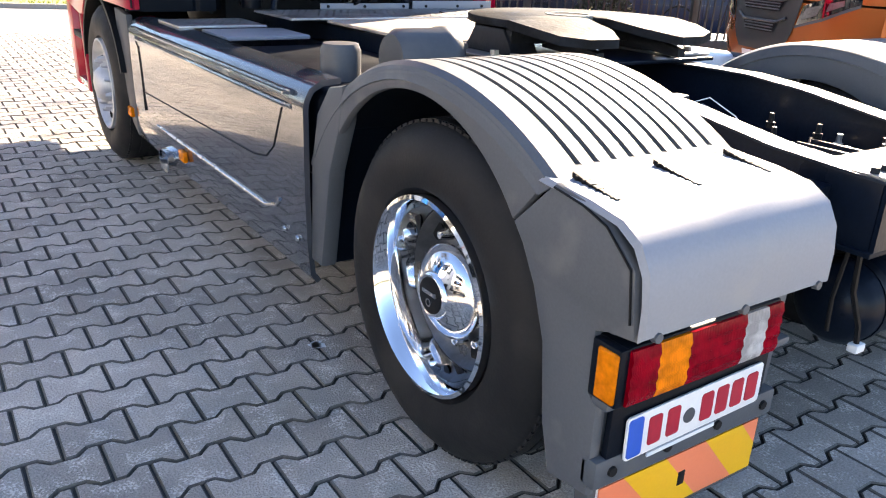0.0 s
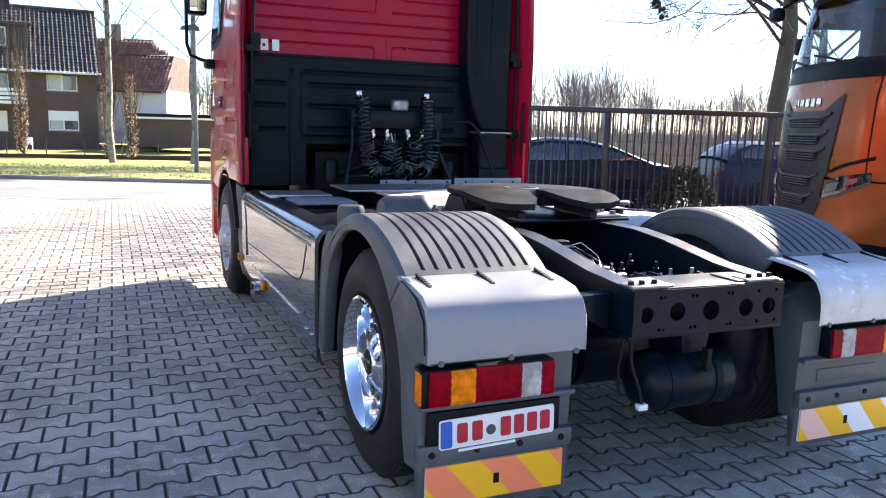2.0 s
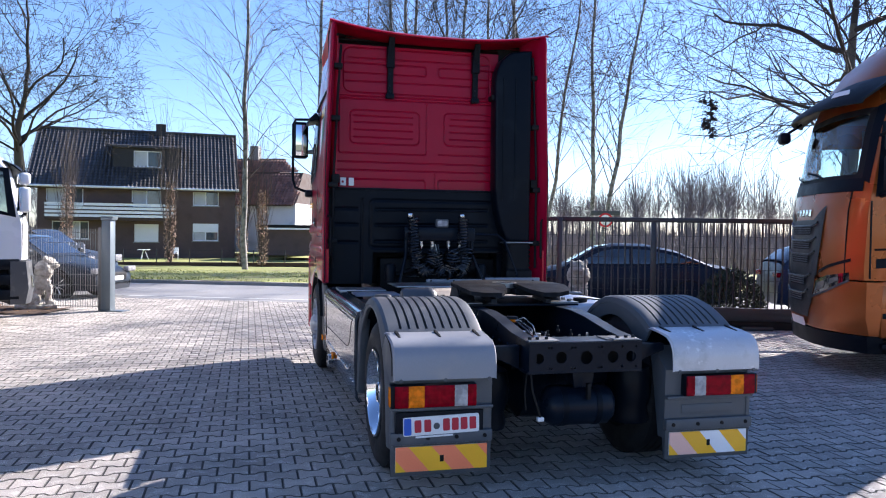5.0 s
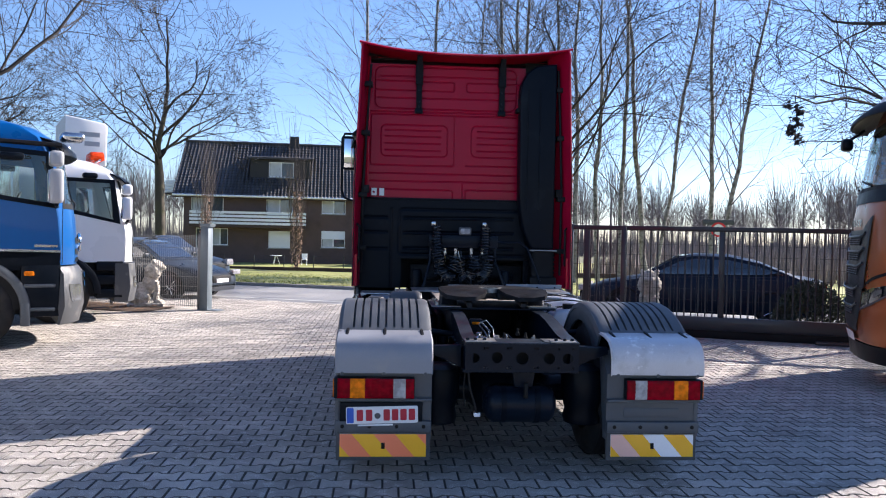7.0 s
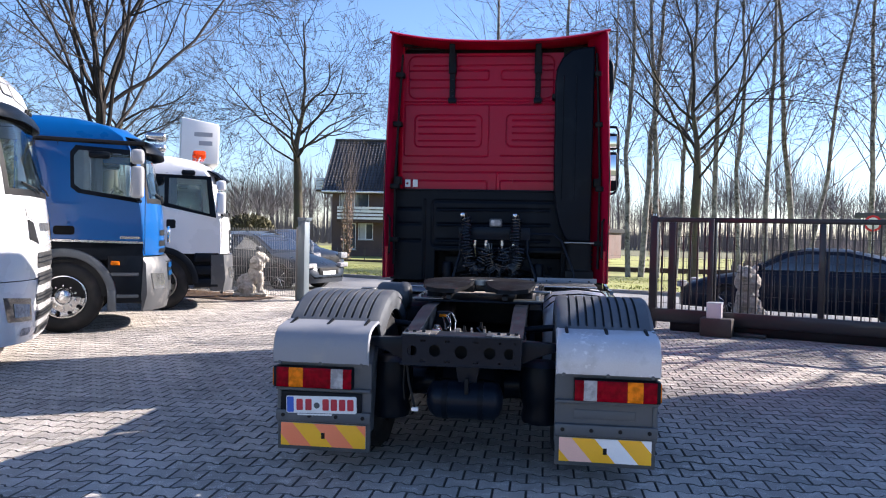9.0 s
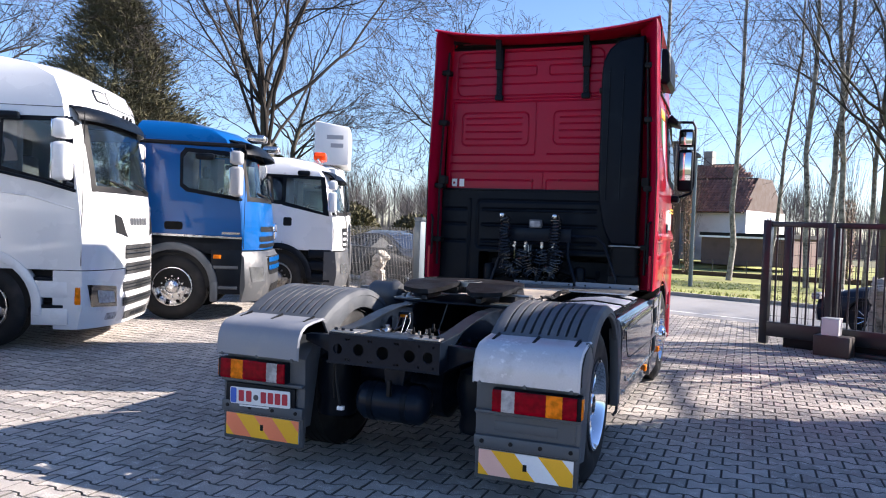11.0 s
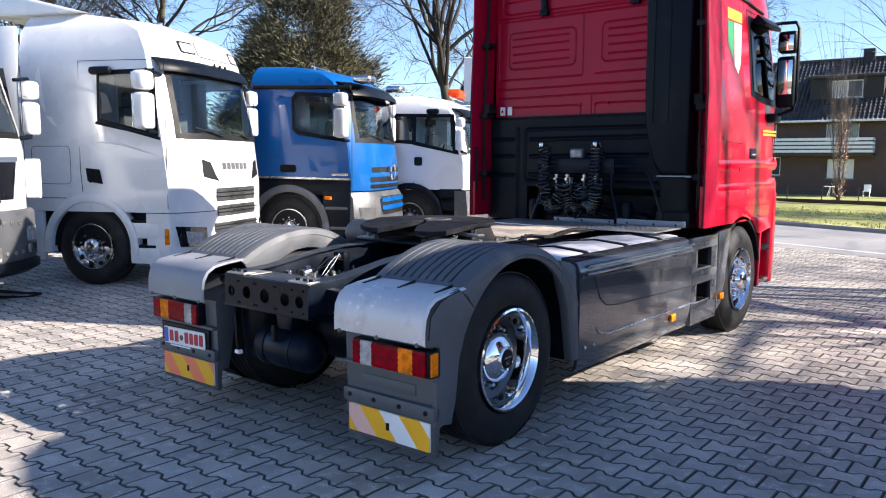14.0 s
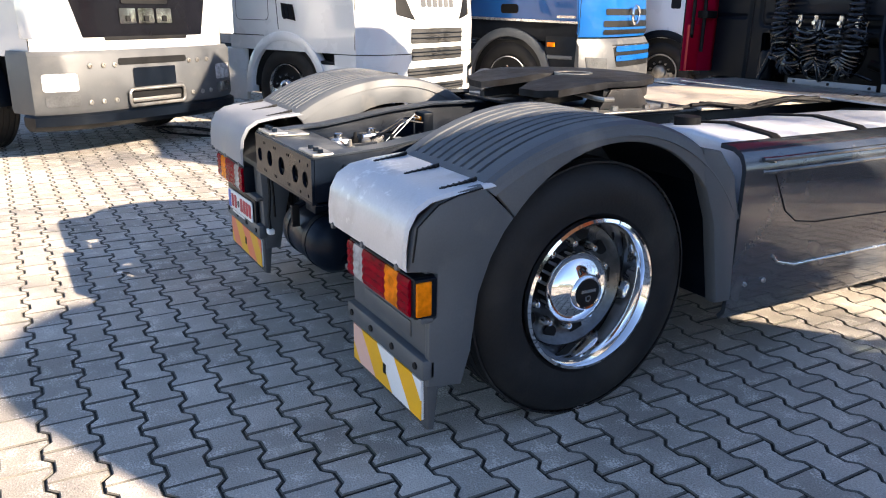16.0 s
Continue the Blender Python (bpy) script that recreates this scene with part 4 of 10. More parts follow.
for s in (-1, 1):
    # rear horns of the plate slope down to the tail
    horn = [(0.05, 0.14, 0.0), (0.45, 0.14, 0.0), (0.44, 0.27, 0.015), (0.40, 0.38, 0.035), (0.30, 0.43, 0.045), (0.17, 0.44, 0.045), (0.09, 0.32, 0.025)]
    bm = B()
    top_v = [bm.verts.new((s * x, yc - y, 1.187 - d)) for x, y, d in horn]
    low_v = [bm.verts.new((s * x, yc - y, 1.155 - d)) for x, y, d in horn]
    bm.faces.new(top_v)
    bm.faces.new(low_v[::-1])
    for i in range(len(horn)):
        j = (i + 1) % len(horn)
        bm.faces.new((top_v[i], low_v[i], low_v[j], top_v[j]))
    part("ramp", bm, WORN, fw, "worn sloping ramp")
    prism(bm := B(), [(yc - 0.4, 1.06), (yc - 0.1, 1.08), (yc - 0.1, 1.15), (yc - 0.4, 1.09)], 0, min(s * 0.2, s * 0.24), max(s * 0.2, s * 0.24))
    part("ramp_rib", bm, GREASY, fw)
    prism(bm := B(), [(yc - 0.17, 1.04), (yc + 0.17, 1.04), (yc + 0.09, 1.15), (yc - 0.09, 1.15)], 0, min(s * 0.3, s * 0.43), max(s * 0.3, s * 0.43), 0.008)
    part("pedestal", bm, GREASY, fw)
    for y in (yc - 0.22, yc - 0.1, yc + 0.1, yc + 0.22):
        part("bolt", lathe(B(), [(1.05, 0.02), (1.075, 0.018), (1.075, 0.0)], (s * 0.47, y, 0), 2, 6), STEEL, fw)
lathe(bm := B(), [(1.15, 0.1), (1.15, 0.085), (1.191, 0.085), (1.191, 0.1)], (0, yc + 0.02, 0), 2, 24, True)
part("jaw_ring", bm, STEEL, fw)
tube(bm := B(), [(0.2, yc - 0.2, 1.13), (0.5, yc - 0.24, 1.12), (0.56, yc - 0.24, 1.12), (0.57, yc - 0.2, 1.12)], 0.012, 8)
part("release_handle", bm, STEEL, fw)
box(bm := B(), (-0.5, yc - 0.34, 1.03), (0.5, yc + 0.42, 1.045), 0.004)
part("mounting_plate", bm, FRAME, truck)
for s in (-1, 1):
    box(bm := B(), (min(s * 0.28, s * 0.52), yc - 0.3, 1.045), (max(s * 0.28, s * 0.52), yc + 0.3, 1.055), 0.003)
    part("slide_rail", bm, STEEL, truck)

# decks behind the cab
box(bm := B(), (-0.42, 1.95, 1.03), (0.5, 2.95, 1.045), 0.004)
part("steel_deck", bm, surface("dusty_deck", (0.5, 0.43, 0.35), 0.55, 0.12, 0.2, 4, 60, 0.08, dirt=((0.2, 0.17, 0.14), 0.25, 6.0)), truck, "dusty bare steel deck plate")


def checker(bm, x0, x1, y0, y1, z, pitch=0.045):
    box(bm, (x0, y0, z - 0.012), (x1, y1, z), 0.002)
    i = 0
    y = y0 + pitch / 2
    while y < y1:
        x = x0 + pitch / 2 + (pitch / 2 if i % 2 else 0)
        while x < x1 - 0.01:
            a = 0.8 if i % 2 else -0.8
            c, q = math.cos(a) * 0.015, math.sin(a) * 0.015
            nx, ny = -q * 0.35, c * 0.35
            add_verts(bm, [(x - c, y - q, z), (x + nx, y + ny, z + 0.0025), (x + c, y + q, z), (x - nx, y - ny, z + 0.0025)], [(0, 3, 2, 1)])
            x += pitch
        y += pitch
        i += 1


bm = B()
checker(bm, -0.62, 1.05, 2.95, 3.5, 1.055)
part("checker_plate_step", bm, PLATE, truck, "aluminium checker plate walkway", normals=False)
for x0, x1, h in ((-0.2, 0.42, 0.035), (0.45, 1.08, 0.05)):
    box(bm := B(), (x0, 3.5, 1.055), (x1, 3.512, 1.055 + h), 0.003)
    part("walkway_upstand", bm, SILVER, truck)
for x in (-0.15, 0.1, 0.38, 0.55, 0.8, 1.0):
    part("bolt", lathe(B(), [(-0.006, 0.0), (-0.006, 0.009), (0.0, 0.01)], (x, 3.5, 1.072), 1, 8), BLACK, truck)
bm = B()
checker(bm, -1.16, -0.7, 3.1, 3.5, 1.01)
part("checker_plate_step", bm, PLATE, truck, "aluminium checker plate", normals=False)
box(bm := B(), (-1.05, 2.72, 0.975), (-0.62, 3.1, 0.995), 0.006)
part("cover_plate", bm, SILVER, truck)
# black filler beside the right rail, added to close a bright gap, and its twin on the other side
for x0, x1 in ((0.395, 0.515), (-0.445, -0.38)):
    box(bm := B(), (x0, 1.75, 0.42), (x1, 3.3, 0.93), 0.015)
    part("battery_box", bm, BLACK_PL, truck)
# left: dark tank top, filler cap and filter canister
box(bm := B(), (-1.16, 1.5, 0.62), (-0.45, 2.72, 0.955), 0.05, 3)
part("equipment_cover", bm, BLACK_PL, truck)
lathe(bm := B(), [(0.93, 0.075), (1.06, 0.075), (1.085, 0.065), (1.09, 0.0)], (-0.98, 1.66, 0), 2, 28)
part("filler_cap", bm, GREY_BUMP, truck, "grey screw cap")
lathe(bm := B(), [(-0.15, 0.0), (-0.14, 0.09), (-0.11, 0.11), (0.05, 0.11), (0.06, 0.115), (0.1, 0.115), (0.13, 0.09), (0.14, 0.0)], (-0.72, 1.5, 1.04), 0, 28)
part("dryer_canister", bm, GREY_BUMP, truck, "grey air dryer canister")
# right: light tank top with black straps
bm = B()
prism(bm, [(0.52, 0.93), (0.60, 1.0), (0.85, 1.025), (1.08, 1.005), (1.17, 0.96), (1.17, 0.45), (0.52, 0.45)], 1, 1.5, 3.35, 0.03, 3)
part("fuel_tank", bm, surface("tank_alu", (0.6, 0.62, 0.68), 0.42, 0.35, 0.1, 3, 60, 0.02, dirt=((0.4, 0.36, 0.33), 0.2, 3.0)), truck, "brushed aluminium fuel tank")
for y in (1.75, 2.35, 2.95):
    prism(bm := B(), [(0.515, 0.935), (0.598, 1.01), (0.85, 1.035), (1.085, 1.014), (1.178, 0.965), (1.178, 0.955), (1.08, 1.005), (0.85, 1.025), (0.60, 1.0)], 1, y - 0.025, y + 0.025)
    part("tank_strap", bm, BLACK, truck)
lathe(bm := B(), [(1.0, 0.06), (1.05, 0.06), (1.055, 0.0)], (0.72, 1.62, 0), 2, 20)
part("tank_cap", bm, BLACK, truck)
for i in range(7):
    y0 = 1.75 + 0.1 * i
    pts = [Vector((0.5 + 0.02 * math.sin(i * 2.1 + k), y0 + 0.22 * k, 1.05 + 0.02 * math.sin(k * 1.7 + i))) for k in range(5)]
    tube(bm := B(), pts, 0.009, 6)
    part("hose", bm, BLACK, truck)

# ---- side fairings ----
def fairing(s):
    side = new("side_fairing")
    side.parent = truck
    x = 1.235 * s

    def wall(prof, y0, y1, n=2):
        bm = B()
        grid(bm, [[(s * px, y0 + (y1 - y0) * j / n, pz) for px, pz in prof] for j in range(n + 1)])
        thick(bm, 0.02)
        return bm
    prof = [(1.10, 1.0), (1.17, 0.995), (1.215, 0.97), (1.235, 0.93), (1.24, 0.9), (1.24, 0.6), (1.235, 0.42), (1.225, 0.30), (1.20, 0.265)]
    if s < 0:
        part("panel", wall(prof, 1.42, 3.86), FAIRING, side, "glossy dark grey side panel", sharp=35)
    else:
        part("panel", wall(prof, 1.42, 3.28), FAIRING, side, "glossy dark grey side panel", sharp=35)
        # step section with two foot wells
        bm = B()
        for za, zb, ya, yb in ((0.265, 0.44, 3.285, 3.86), (0.60, 0.72, 3.285, 3.86), (0.89, 0.99, 3.285, 3.86), (0.44, 0.60, 3.285, 3.40), (0.44, 0.60, 3.72, 3.86), (0.72, 0.89, 3.285, 3.40), (0.72, 0.89, 3.72, 3.86)):
            box(bm, (1.205, ya, za), (1.24, yb, zb), 0.004)
        part("step_panel", bm, FAIRING, side, "dark grey panel with two foot wells")
        for z in (0.44, 0.72):
            box(bm := B(), (0.98, 3.39, z), (1.205, 3.73, z + 0.17))
            bmesh.ops.delete(bm, geom=[f for f in bm.faces if f.calc_center_median().x > 1.2], context="FACES_ONLY")
            part("foot_well", bm, BLACK, side)
            bm = B()
            checker(bm, 1.05, 1.235, 3.405, 3.715, z + 0.012, 0.03)
            part("tread", bm, ALU, side, "perforated metal tread", normals=False)
    # raised lines of the pressing, bright strip along the foot, black tubes that paint the shade in the panel's groove
    ye = 3.25 if s > 0 else 3.66
    for z in (0.895, 0.945):
        tube(bm := B(), [(s * 1.234, 1.52, z), (s * 1.239, 1.6, z), (s * 1.239, ye, z), (s * 1.236, ye + 0.05, z)], 0.011, 8)
        part("swage_line", bm, FAIRING, side)
    tube(bm := B(), [(s * 1.2385, 1.655, 0.525), (s * 1.240, 1.69, 0.492), (s * 1.240, 1.80, 0.464), (s * 1.237, 3.4, 0.455)], 0.007, 8)
    part("bright_strip", bm, ALU, side, "thin bright trim strip")
    tube(bm := B(), [(s * 1.2405, 1.60, 0.88), (s * 1.2405, 1.64, 0.81), (s * 1.2405, 1.69, 0.72), (s * 1.2405, 1.77, 0.665), (s * 1.2405, 1.9, 0.645), (s * 1.2405, ye, 0.605)], 0.0035, 6)
    part("panel_seam", bm, BLACK, side)
    if s < 0:
        tube(bm := B(), [(-1.2405, 3.70, 0.87), (-1.2405, 3.655, 0.85), (-1.2405, 3.63, 0.7), (-1.2405, 3.62, 0.5)], 0.006, 6)
        part("panel_seam", bm, BLACK, side)
    # front end piece towards the wheel
    bm = B()
    prism(bm, [(3.875, 0.30), (4.0, 0.36), (4.08, 0.55), (4.14, 0.80), (4.20, 1.02), (3.9, 1.0)], 0, min(s * 1.2, s * 1.238), max(s * 1.2, s * 1.238), 0.01)
    part("end_piece", bm, FAIRING if s > 0 else GREY_BUMP, side)
    for y, z in ((2.9, 0.40), (3.97, 0.43)):
        box(bm := B(), (min(s * 1.235, s * 1.258), y - 0.045, z - 0.028), (max(s * 1.235, s * 1.258), y + 0.045, z + 0.028), 0.006)
        part("side_marker_lamp", bm, L_AMB, side, "amber side marker lamp")
    for y, z in ((1.5, 0.42), (1.62, 0.42), (1.58, 0.94)):
        part("screw", lathe(B(), [(s * 1.238, 0.012), (s * 1.246, 0.01), (s * 1.246, 0.0)], (0, y, z), 0, 10), ALU, side)
    box(bm := B(), (min(s * 0.5, s * 1.16), 1.6, 0.36), (max(s * 0.5, s * 1.16), 3.8, 0.42))
    part("under_pan", bm, BLACK, side)


fairing(-1)
fairing(1)
# exhaust tail pipe under the left side
bm = B()
sect = rrect(-0.095, -0.06, 0.095, 0.06, 0.05, 4)
grid(bm, [[(-1.0, 3.3 + u, 0.3 + v) for u, v in sect], [(-1.26, 3.24 + u, 0.295 + v) for u, v in sect]], True)
thick(bm, 0.006)
part("exhaust_pipe", bm, CHROME, truck, "oval chrome exhaust tail pipe")
tube(bm := B(), [(1.1, 2.75, 0.3), (1.22, 2.75, 0.3), (1.22, 2.83, 0.3)], 0.012, 6)
part("tow_hook", bm, ALU, truck)

# ---- the red cab ----
DECALG = surface("decal_green", (0.03, 0.25, 0.1), 0.4, 0.0, 0.1, 4, 60, 0.0)
# SEAM is a dark red that paints the shadow in the cab's seams
SEAM = surface("seam_shadow_red", (0.05, 0.004, 0.006), 0.7, 0.0, 0.2, 4, 60, 0.0)
CY, CF = 3.88, 6.0     # rear wall, front
cab = new("cab")
cab.parent = truck
cab.matrix_basis = Matrix.Translation((-0.035, 0, 0))


def cab_half(z):
    return 1.235 if z < 2.2 else 1.235 - (z - 2.2) * 0.055


def cab_front(z):
    return 5.73 - 0.1 * max(0, z - 1.9) - 0.62 * max(0, z - 2.75) ** 1.5


# shell: side walls with door seams, roof, front
bm = B()
rows = []
for z in [1.05, 1.25, 1.6, 1.95, 2.2, 2.6, 3.0, 3.3, 3.5, 3.62, 3.68]:
    h, f = cab_half(z), cab_front(z)
    if z > 3.5:
        h -= (z - 3.5) * 0.5
        f -= (z - 3.5) * 1.2
    line = [(-h, CY + 0.02, z)]
    for i in range(13):
        a = radians(180 - 180 * i / 12)
        cx = math.copysign(abs(math.cos(a)) ** 0.35, math.cos(a))
        cy = abs(math.sin(a)) ** 0.5
        line.append((h * cx, f - 0.45 + 0.45 * cy, z))
    line.append((h, CY + 0.02, z))
    rows.append(line)
grid(bm, rows)
bm.faces.new([v for v in bm.verts if abs(v.co.z - 3.68) < 1e-5][:])
part("shell", bm, RED_GL, cab, "glossy red cab shell", sharp=35)
for s in (-1, 1):
    x = s * 1.235
    # lower side: arch piece over the front wheel
    bm = B()
    arc = arch(YF, 0.5, 0.62, 118, 42, 14)
    prism(bm, [(3.62, 1.05), (3.62, 1.4), (5.62, 1.4), (5.6, 0.95), (5.16, 0.9)] + arc[::-1] + [(4.27, 1.05)], 0, min(x + s * 0.004, x - s * 0.05), max(x + s * 0.004, x - s * 0.05), 0.006)
    part("wheel_arch", bm, RED_GL, cab)
    bm = B()
    a1, a2 = arch(YF, 0.5, 0.60, 165, 10, 16), arch(YF, 0.5, 0.57, 165, 10, 16)
    prism(bm, a1 + a2[::-1], 0, min(x, s * 0.75), max(x, s * 0.75))
    part("arch_liner", bm, BLACK, cab)
    # entry steps ahead of the wheel: an outer skirt with a recessed stair behind it
    bm = B()
    prism(bm, [(5.5, 0.36), (5.62, 0.36), (5.66, 0.6), (5.66, 1.3), (5.56, 1.34), (5.5, 1.2)], 0, min(x + s * 0.006, x - s * 0.3), max(x + s * 0.006, x - s * 0.3), 0.02)
    part("bumper_corner", bm, RED_GL, cab)
    box(bm := B(), (min(s * 0.9, s * 1.1), 5.2, 0.36), (max(s * 0.9, s * 1.1), 5.52, 1.25), 0.01)
    part("step_well", bm, RED_DULL, cab)
    for z in (0.38, 0.72, 1.02):
        box(bm := B(), (min(s * 1.08, x), 5.2, z), (max(s * 1.08, x), 5.52, z + 0.045), 0.008)
        part("entry_step", bm, BLACK_PL if z > 0.5 else ALU, cab)
    prism(bm := B(), [(5.14, 0.36), (5.2, 0.36), (5.22, 0.9), (5.17, 0.92)], 0, min(x, x - s * 0.12), max(x, x - s * 0.12), 0.008)
    part("step_edge", bm, RED, cab)
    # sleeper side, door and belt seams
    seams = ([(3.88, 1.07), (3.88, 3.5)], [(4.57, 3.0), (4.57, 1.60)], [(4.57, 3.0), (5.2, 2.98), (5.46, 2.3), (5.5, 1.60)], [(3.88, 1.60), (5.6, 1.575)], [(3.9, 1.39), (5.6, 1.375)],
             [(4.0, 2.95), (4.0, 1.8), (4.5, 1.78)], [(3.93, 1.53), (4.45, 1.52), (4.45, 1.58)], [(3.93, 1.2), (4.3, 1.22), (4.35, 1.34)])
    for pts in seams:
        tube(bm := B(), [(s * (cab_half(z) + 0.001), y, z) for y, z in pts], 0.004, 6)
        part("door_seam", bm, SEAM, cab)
    tube(bm := B(), [(s * (cab_half(3.07) + 0.004), 3.95, 3.09), (s * (cab_half(3.07) + 0.004), 4.6, 3.07), (s * (cab_half(3.0) + 0.004), 5.05, 3.03)], 0.014, 6)
    part("roof_gap", bm, BLACK, cab)
    for z0, z1 in ((1.36, 1.4), (1.57, 1.61)):
        prism(bm := B(), [(s * 1.225, z0 - 0.04), (s * 1.2415, z0), (s * 1.2395, z1), (s * 1.225, z1 + 0.05)], 1, 3.9, 5.6, 0.004)
        part("press_line", bm, RED_GL, cab)
    prism(bm := B(), rrect(4.72, 1.64, 4.9, 1.74, 0.02), 0, min(s * 1.23, s * 1.243), max(s * 1.23, s * 1.243), 0.004)
    part("door_handle", bm, BLACK_PL, cab, "black door handle recess")
    box(bm := B(), (min(s * 1.24, s * 1.256), 4.74, 1.665), (max(s * 1.24, s * 1.256), 4.88, 1.69), 0.006)
    part("handle_bar", bm, ALU, cab)
    # side window with black frame
    wpoly = [(4.74, 2.28), (4.66, 2.9), (5.17, 2.88), (5.36, 2.4), (5.38, 2.22), (5.0, 2.24)]
    on_surface(bm := B(), [(4.69, 2.23), (4.61, 2.95), (5.2, 2.93), (5.43, 2.42), (5.45, 2.16), (5.0, 2.18)], lambda u, v: Vector((s * (cab_half(v) + 0.004), u, v)), 0.006, 0.3)
    part("window_frame", bm, BLACK_PL, cab)
    on_surface(bm := B(), wpoly, lambda u, v: Vector((s * (cab_half(v) + 0.012), u, v)), 0.004, 0.3)
    part("side_window", bm, DARKGLASS, cab, "tinted side window")
    prism(bm := B(), [(s * 1.19, 2.92), (s * 1.24, 2.98), (s * 1.32, 2.9), (s * 1.31, 2.87), (s * 1.2, 2.9)], 1, 4.75, 5.25, 0.006)
    part("wind_deflector", bm, BLACK_PL, cab)
    # gold pinstripes
    for z in (1.87, 1.905):
        box(bm := B(), (min(s * 1.234, s * 1.2375), 5.1, z), (max(s * 1.234, s * 1.2375), 5.52, z + 0.02))
        part("pinstripe", bm, YELLOW, cab)
    # shield: gold band over a green and a white field that run to a point
    for poly, mt in (([(4.07, 2.86), (4.44, 2.86), (4.44, 2.95), (4.07, 2.95)], YELLOW), ([(4.07, 2.65), (4.2, 2.5), (4.23, 2.84), (4.07, 2.84)], DECALG), ([(4.23, 2.47), (4.33, 2.4), (4.4, 2.5), (4.43, 2.84), (4.24, 2.84)], WHITE_R)):
        on_surface(bm := B(), poly, lambda u, v: Vector((s * (cab_half(v) + 0.003), u, v)), 0.003, 0.3)
        part("shield_decal", bm, mt, cab)
    # roof side box lamp / air horn cover
    if s > 0:
        prism(bm := B(), [(1.1, 3.2), (1.25, 3.17), (1.285, 3.21), (1.275, 3.49), (1.24, 3.54), (1.1, 3.56)], 1, 3.94, 4.56, 0.03, 3)
        lamp_box = part("side_lamp_box", bm, BLACK_PL, cab, "black lamp box on the cab side")
        prism(bm := B(), [(1.17, 3.21), (1.2, 3.205), (1.195, 3.535), (1.17, 3.54)], 1, 3.92, 3.96, 0.012, 2)
        part("rim", bm, ALU, lamp_box, "pale metal rim")
        lathe(bm := B(), [(-0.045, 0.0), (-0.04, 0.02), (-0.022, 0.04), (0.0, 0.045), (0.022, 0.04), (0.04, 0.02), (0.045, 0.0)], (1.25, 4.72, 3.42), 1, 18)
        part("ball_lamp", bm, CHROME, cab, "small round chrome lamp")
    # mirrors: a bent arm that carries a main and a wide-angle mirror; the driver's side has one tall housing
    mir = new("door_mirror")
    mir.parent = cab
    xo = s * 1.47
    tube(bm := B(), [(s * 1.2, 5.2, 2.94), (s * 1.3, 5.3, 2.965), (s * 1.44, 5.3, 2.96), (xo, 5.3, 2.9), (xo, 5.3, 2.22), (s * 1.44, 5.3, 2.12), (s * 1.34, 5.3, 2.08), (s * 1.22, 5.28, 2.06)], 0.017, 8)
    part("arm", bm, BLACK_PL, mir)
    for z0, z1, zg in (((2.14, 2.64, 2.27), (2.67, 2.88, 2.69)) if s > 0 else ((2.48, 2.93, 2.51),)):
        box(bm := B(), (s * 1.375 - 0.088, 5.24, z0), (s * 1.375 + 0.088, 5.38, z1), 0.035, 3)
        part("mirror_housing", bm, BLACK_PL, mir)
        box(bm := B(), (s * 1.375 - 0.066, 5.232, zg), (s * 1.375 + 0.066, 5.24, z1 - 0.04), 0.003)
        part("mirror_glass", bm, MIRROR, mir)
    box(bm := B(), (min(s * 1.2, s * 1.32), 5.2, 2.0), (max(s * 1.2, s * 1.32), 5.4, 2.09), 0.03)
    part("mirror_foot", bm, BLACK_PL, mir)
    # fixed side wing behind the cab, slightly open outward
    bm = B()
    inner = [(1.205, 3.625), (1.16, 3.73), (1.07, 3.83), (1.04, 3.86), (1.04, 3.9)] if s > 0 else [(1.21, 3.625), (1.185, 3.73), (1.172, 3.8), (1.165, 3.86), (1.165, 3.9)]
    prof = [(1.237, 3.9), (1.243, 3.75), (1.243, 3.61), (1.235, 3.6), (1.222, 3.6)] + inner
    rows = []
    for z, dx, dy in ((1.05, 0, 0.0), (1.2, 0, 0), (2.2, 0, 0.0), (3.0, -0.035, -0.01), (3.5, -0.055, -0.03), (3.68, -0.06, -0.05), (3.76, -0.07, -0.03)):
        rows.append([(s * (px + dx), py + dy * (3.9 - py) * 3, z) for px, py in prof])
    grid(bm, rows, True)
    bm.faces.new([bm.verts[i] for i in range(len(prof))]) if bm.verts.ensure_lookup_table() is None else None
    bm.verts.ensure_lookup_table()
    bm.faces.new([bm.verts[len(bm.verts) - len(prof) + i] for i in range(len(prof))])
    part("side_wing", bm, RED_DULL, cab, "red side wing behind the cab", sharp=50)
    tube(bm := B(), [(s * 1.135, 3.71, 1.2), (s * 1.135, 3.71, 2.2), (s * 1.10, 3.71, 3.0), (s * 1.07, 3.71, 3.55)], 0.014, 6)
    part("wing_seal", bm, BLACK, cab)
    box(bm := B(), (min(s * 1.07, s * 1.15), 3.70, 2.10), (max(s * 1.07, s * 1.15), 3.82, 2.19), 0.008)
    part("wing_latch", bm, BLACK, cab)
    for z in (1.45, 2.05, 2.75, 3.3):
        k = 0.035 * max(0, z - 2.2)
        box(bm := B(), (min(s * (1.09 - k), s * (1.19 - k)), 3.69, z), (max(s * (1.09 - k), s * (1.19 - k)), 3.8, z + 0.055), 0.008)
        part("wing_hinge", bm, BLACK, cab)
    tube(bm := B(), [(s * 1.2, 3.66, 1.3), (s * 1.17, 3.63, 1.33), (s * 1.17, 3.63, 1.72), (s * 1.2, 3.66, 1.75)], 0.013, 6)
    part("grab_rail", bm, BLACK, cab)
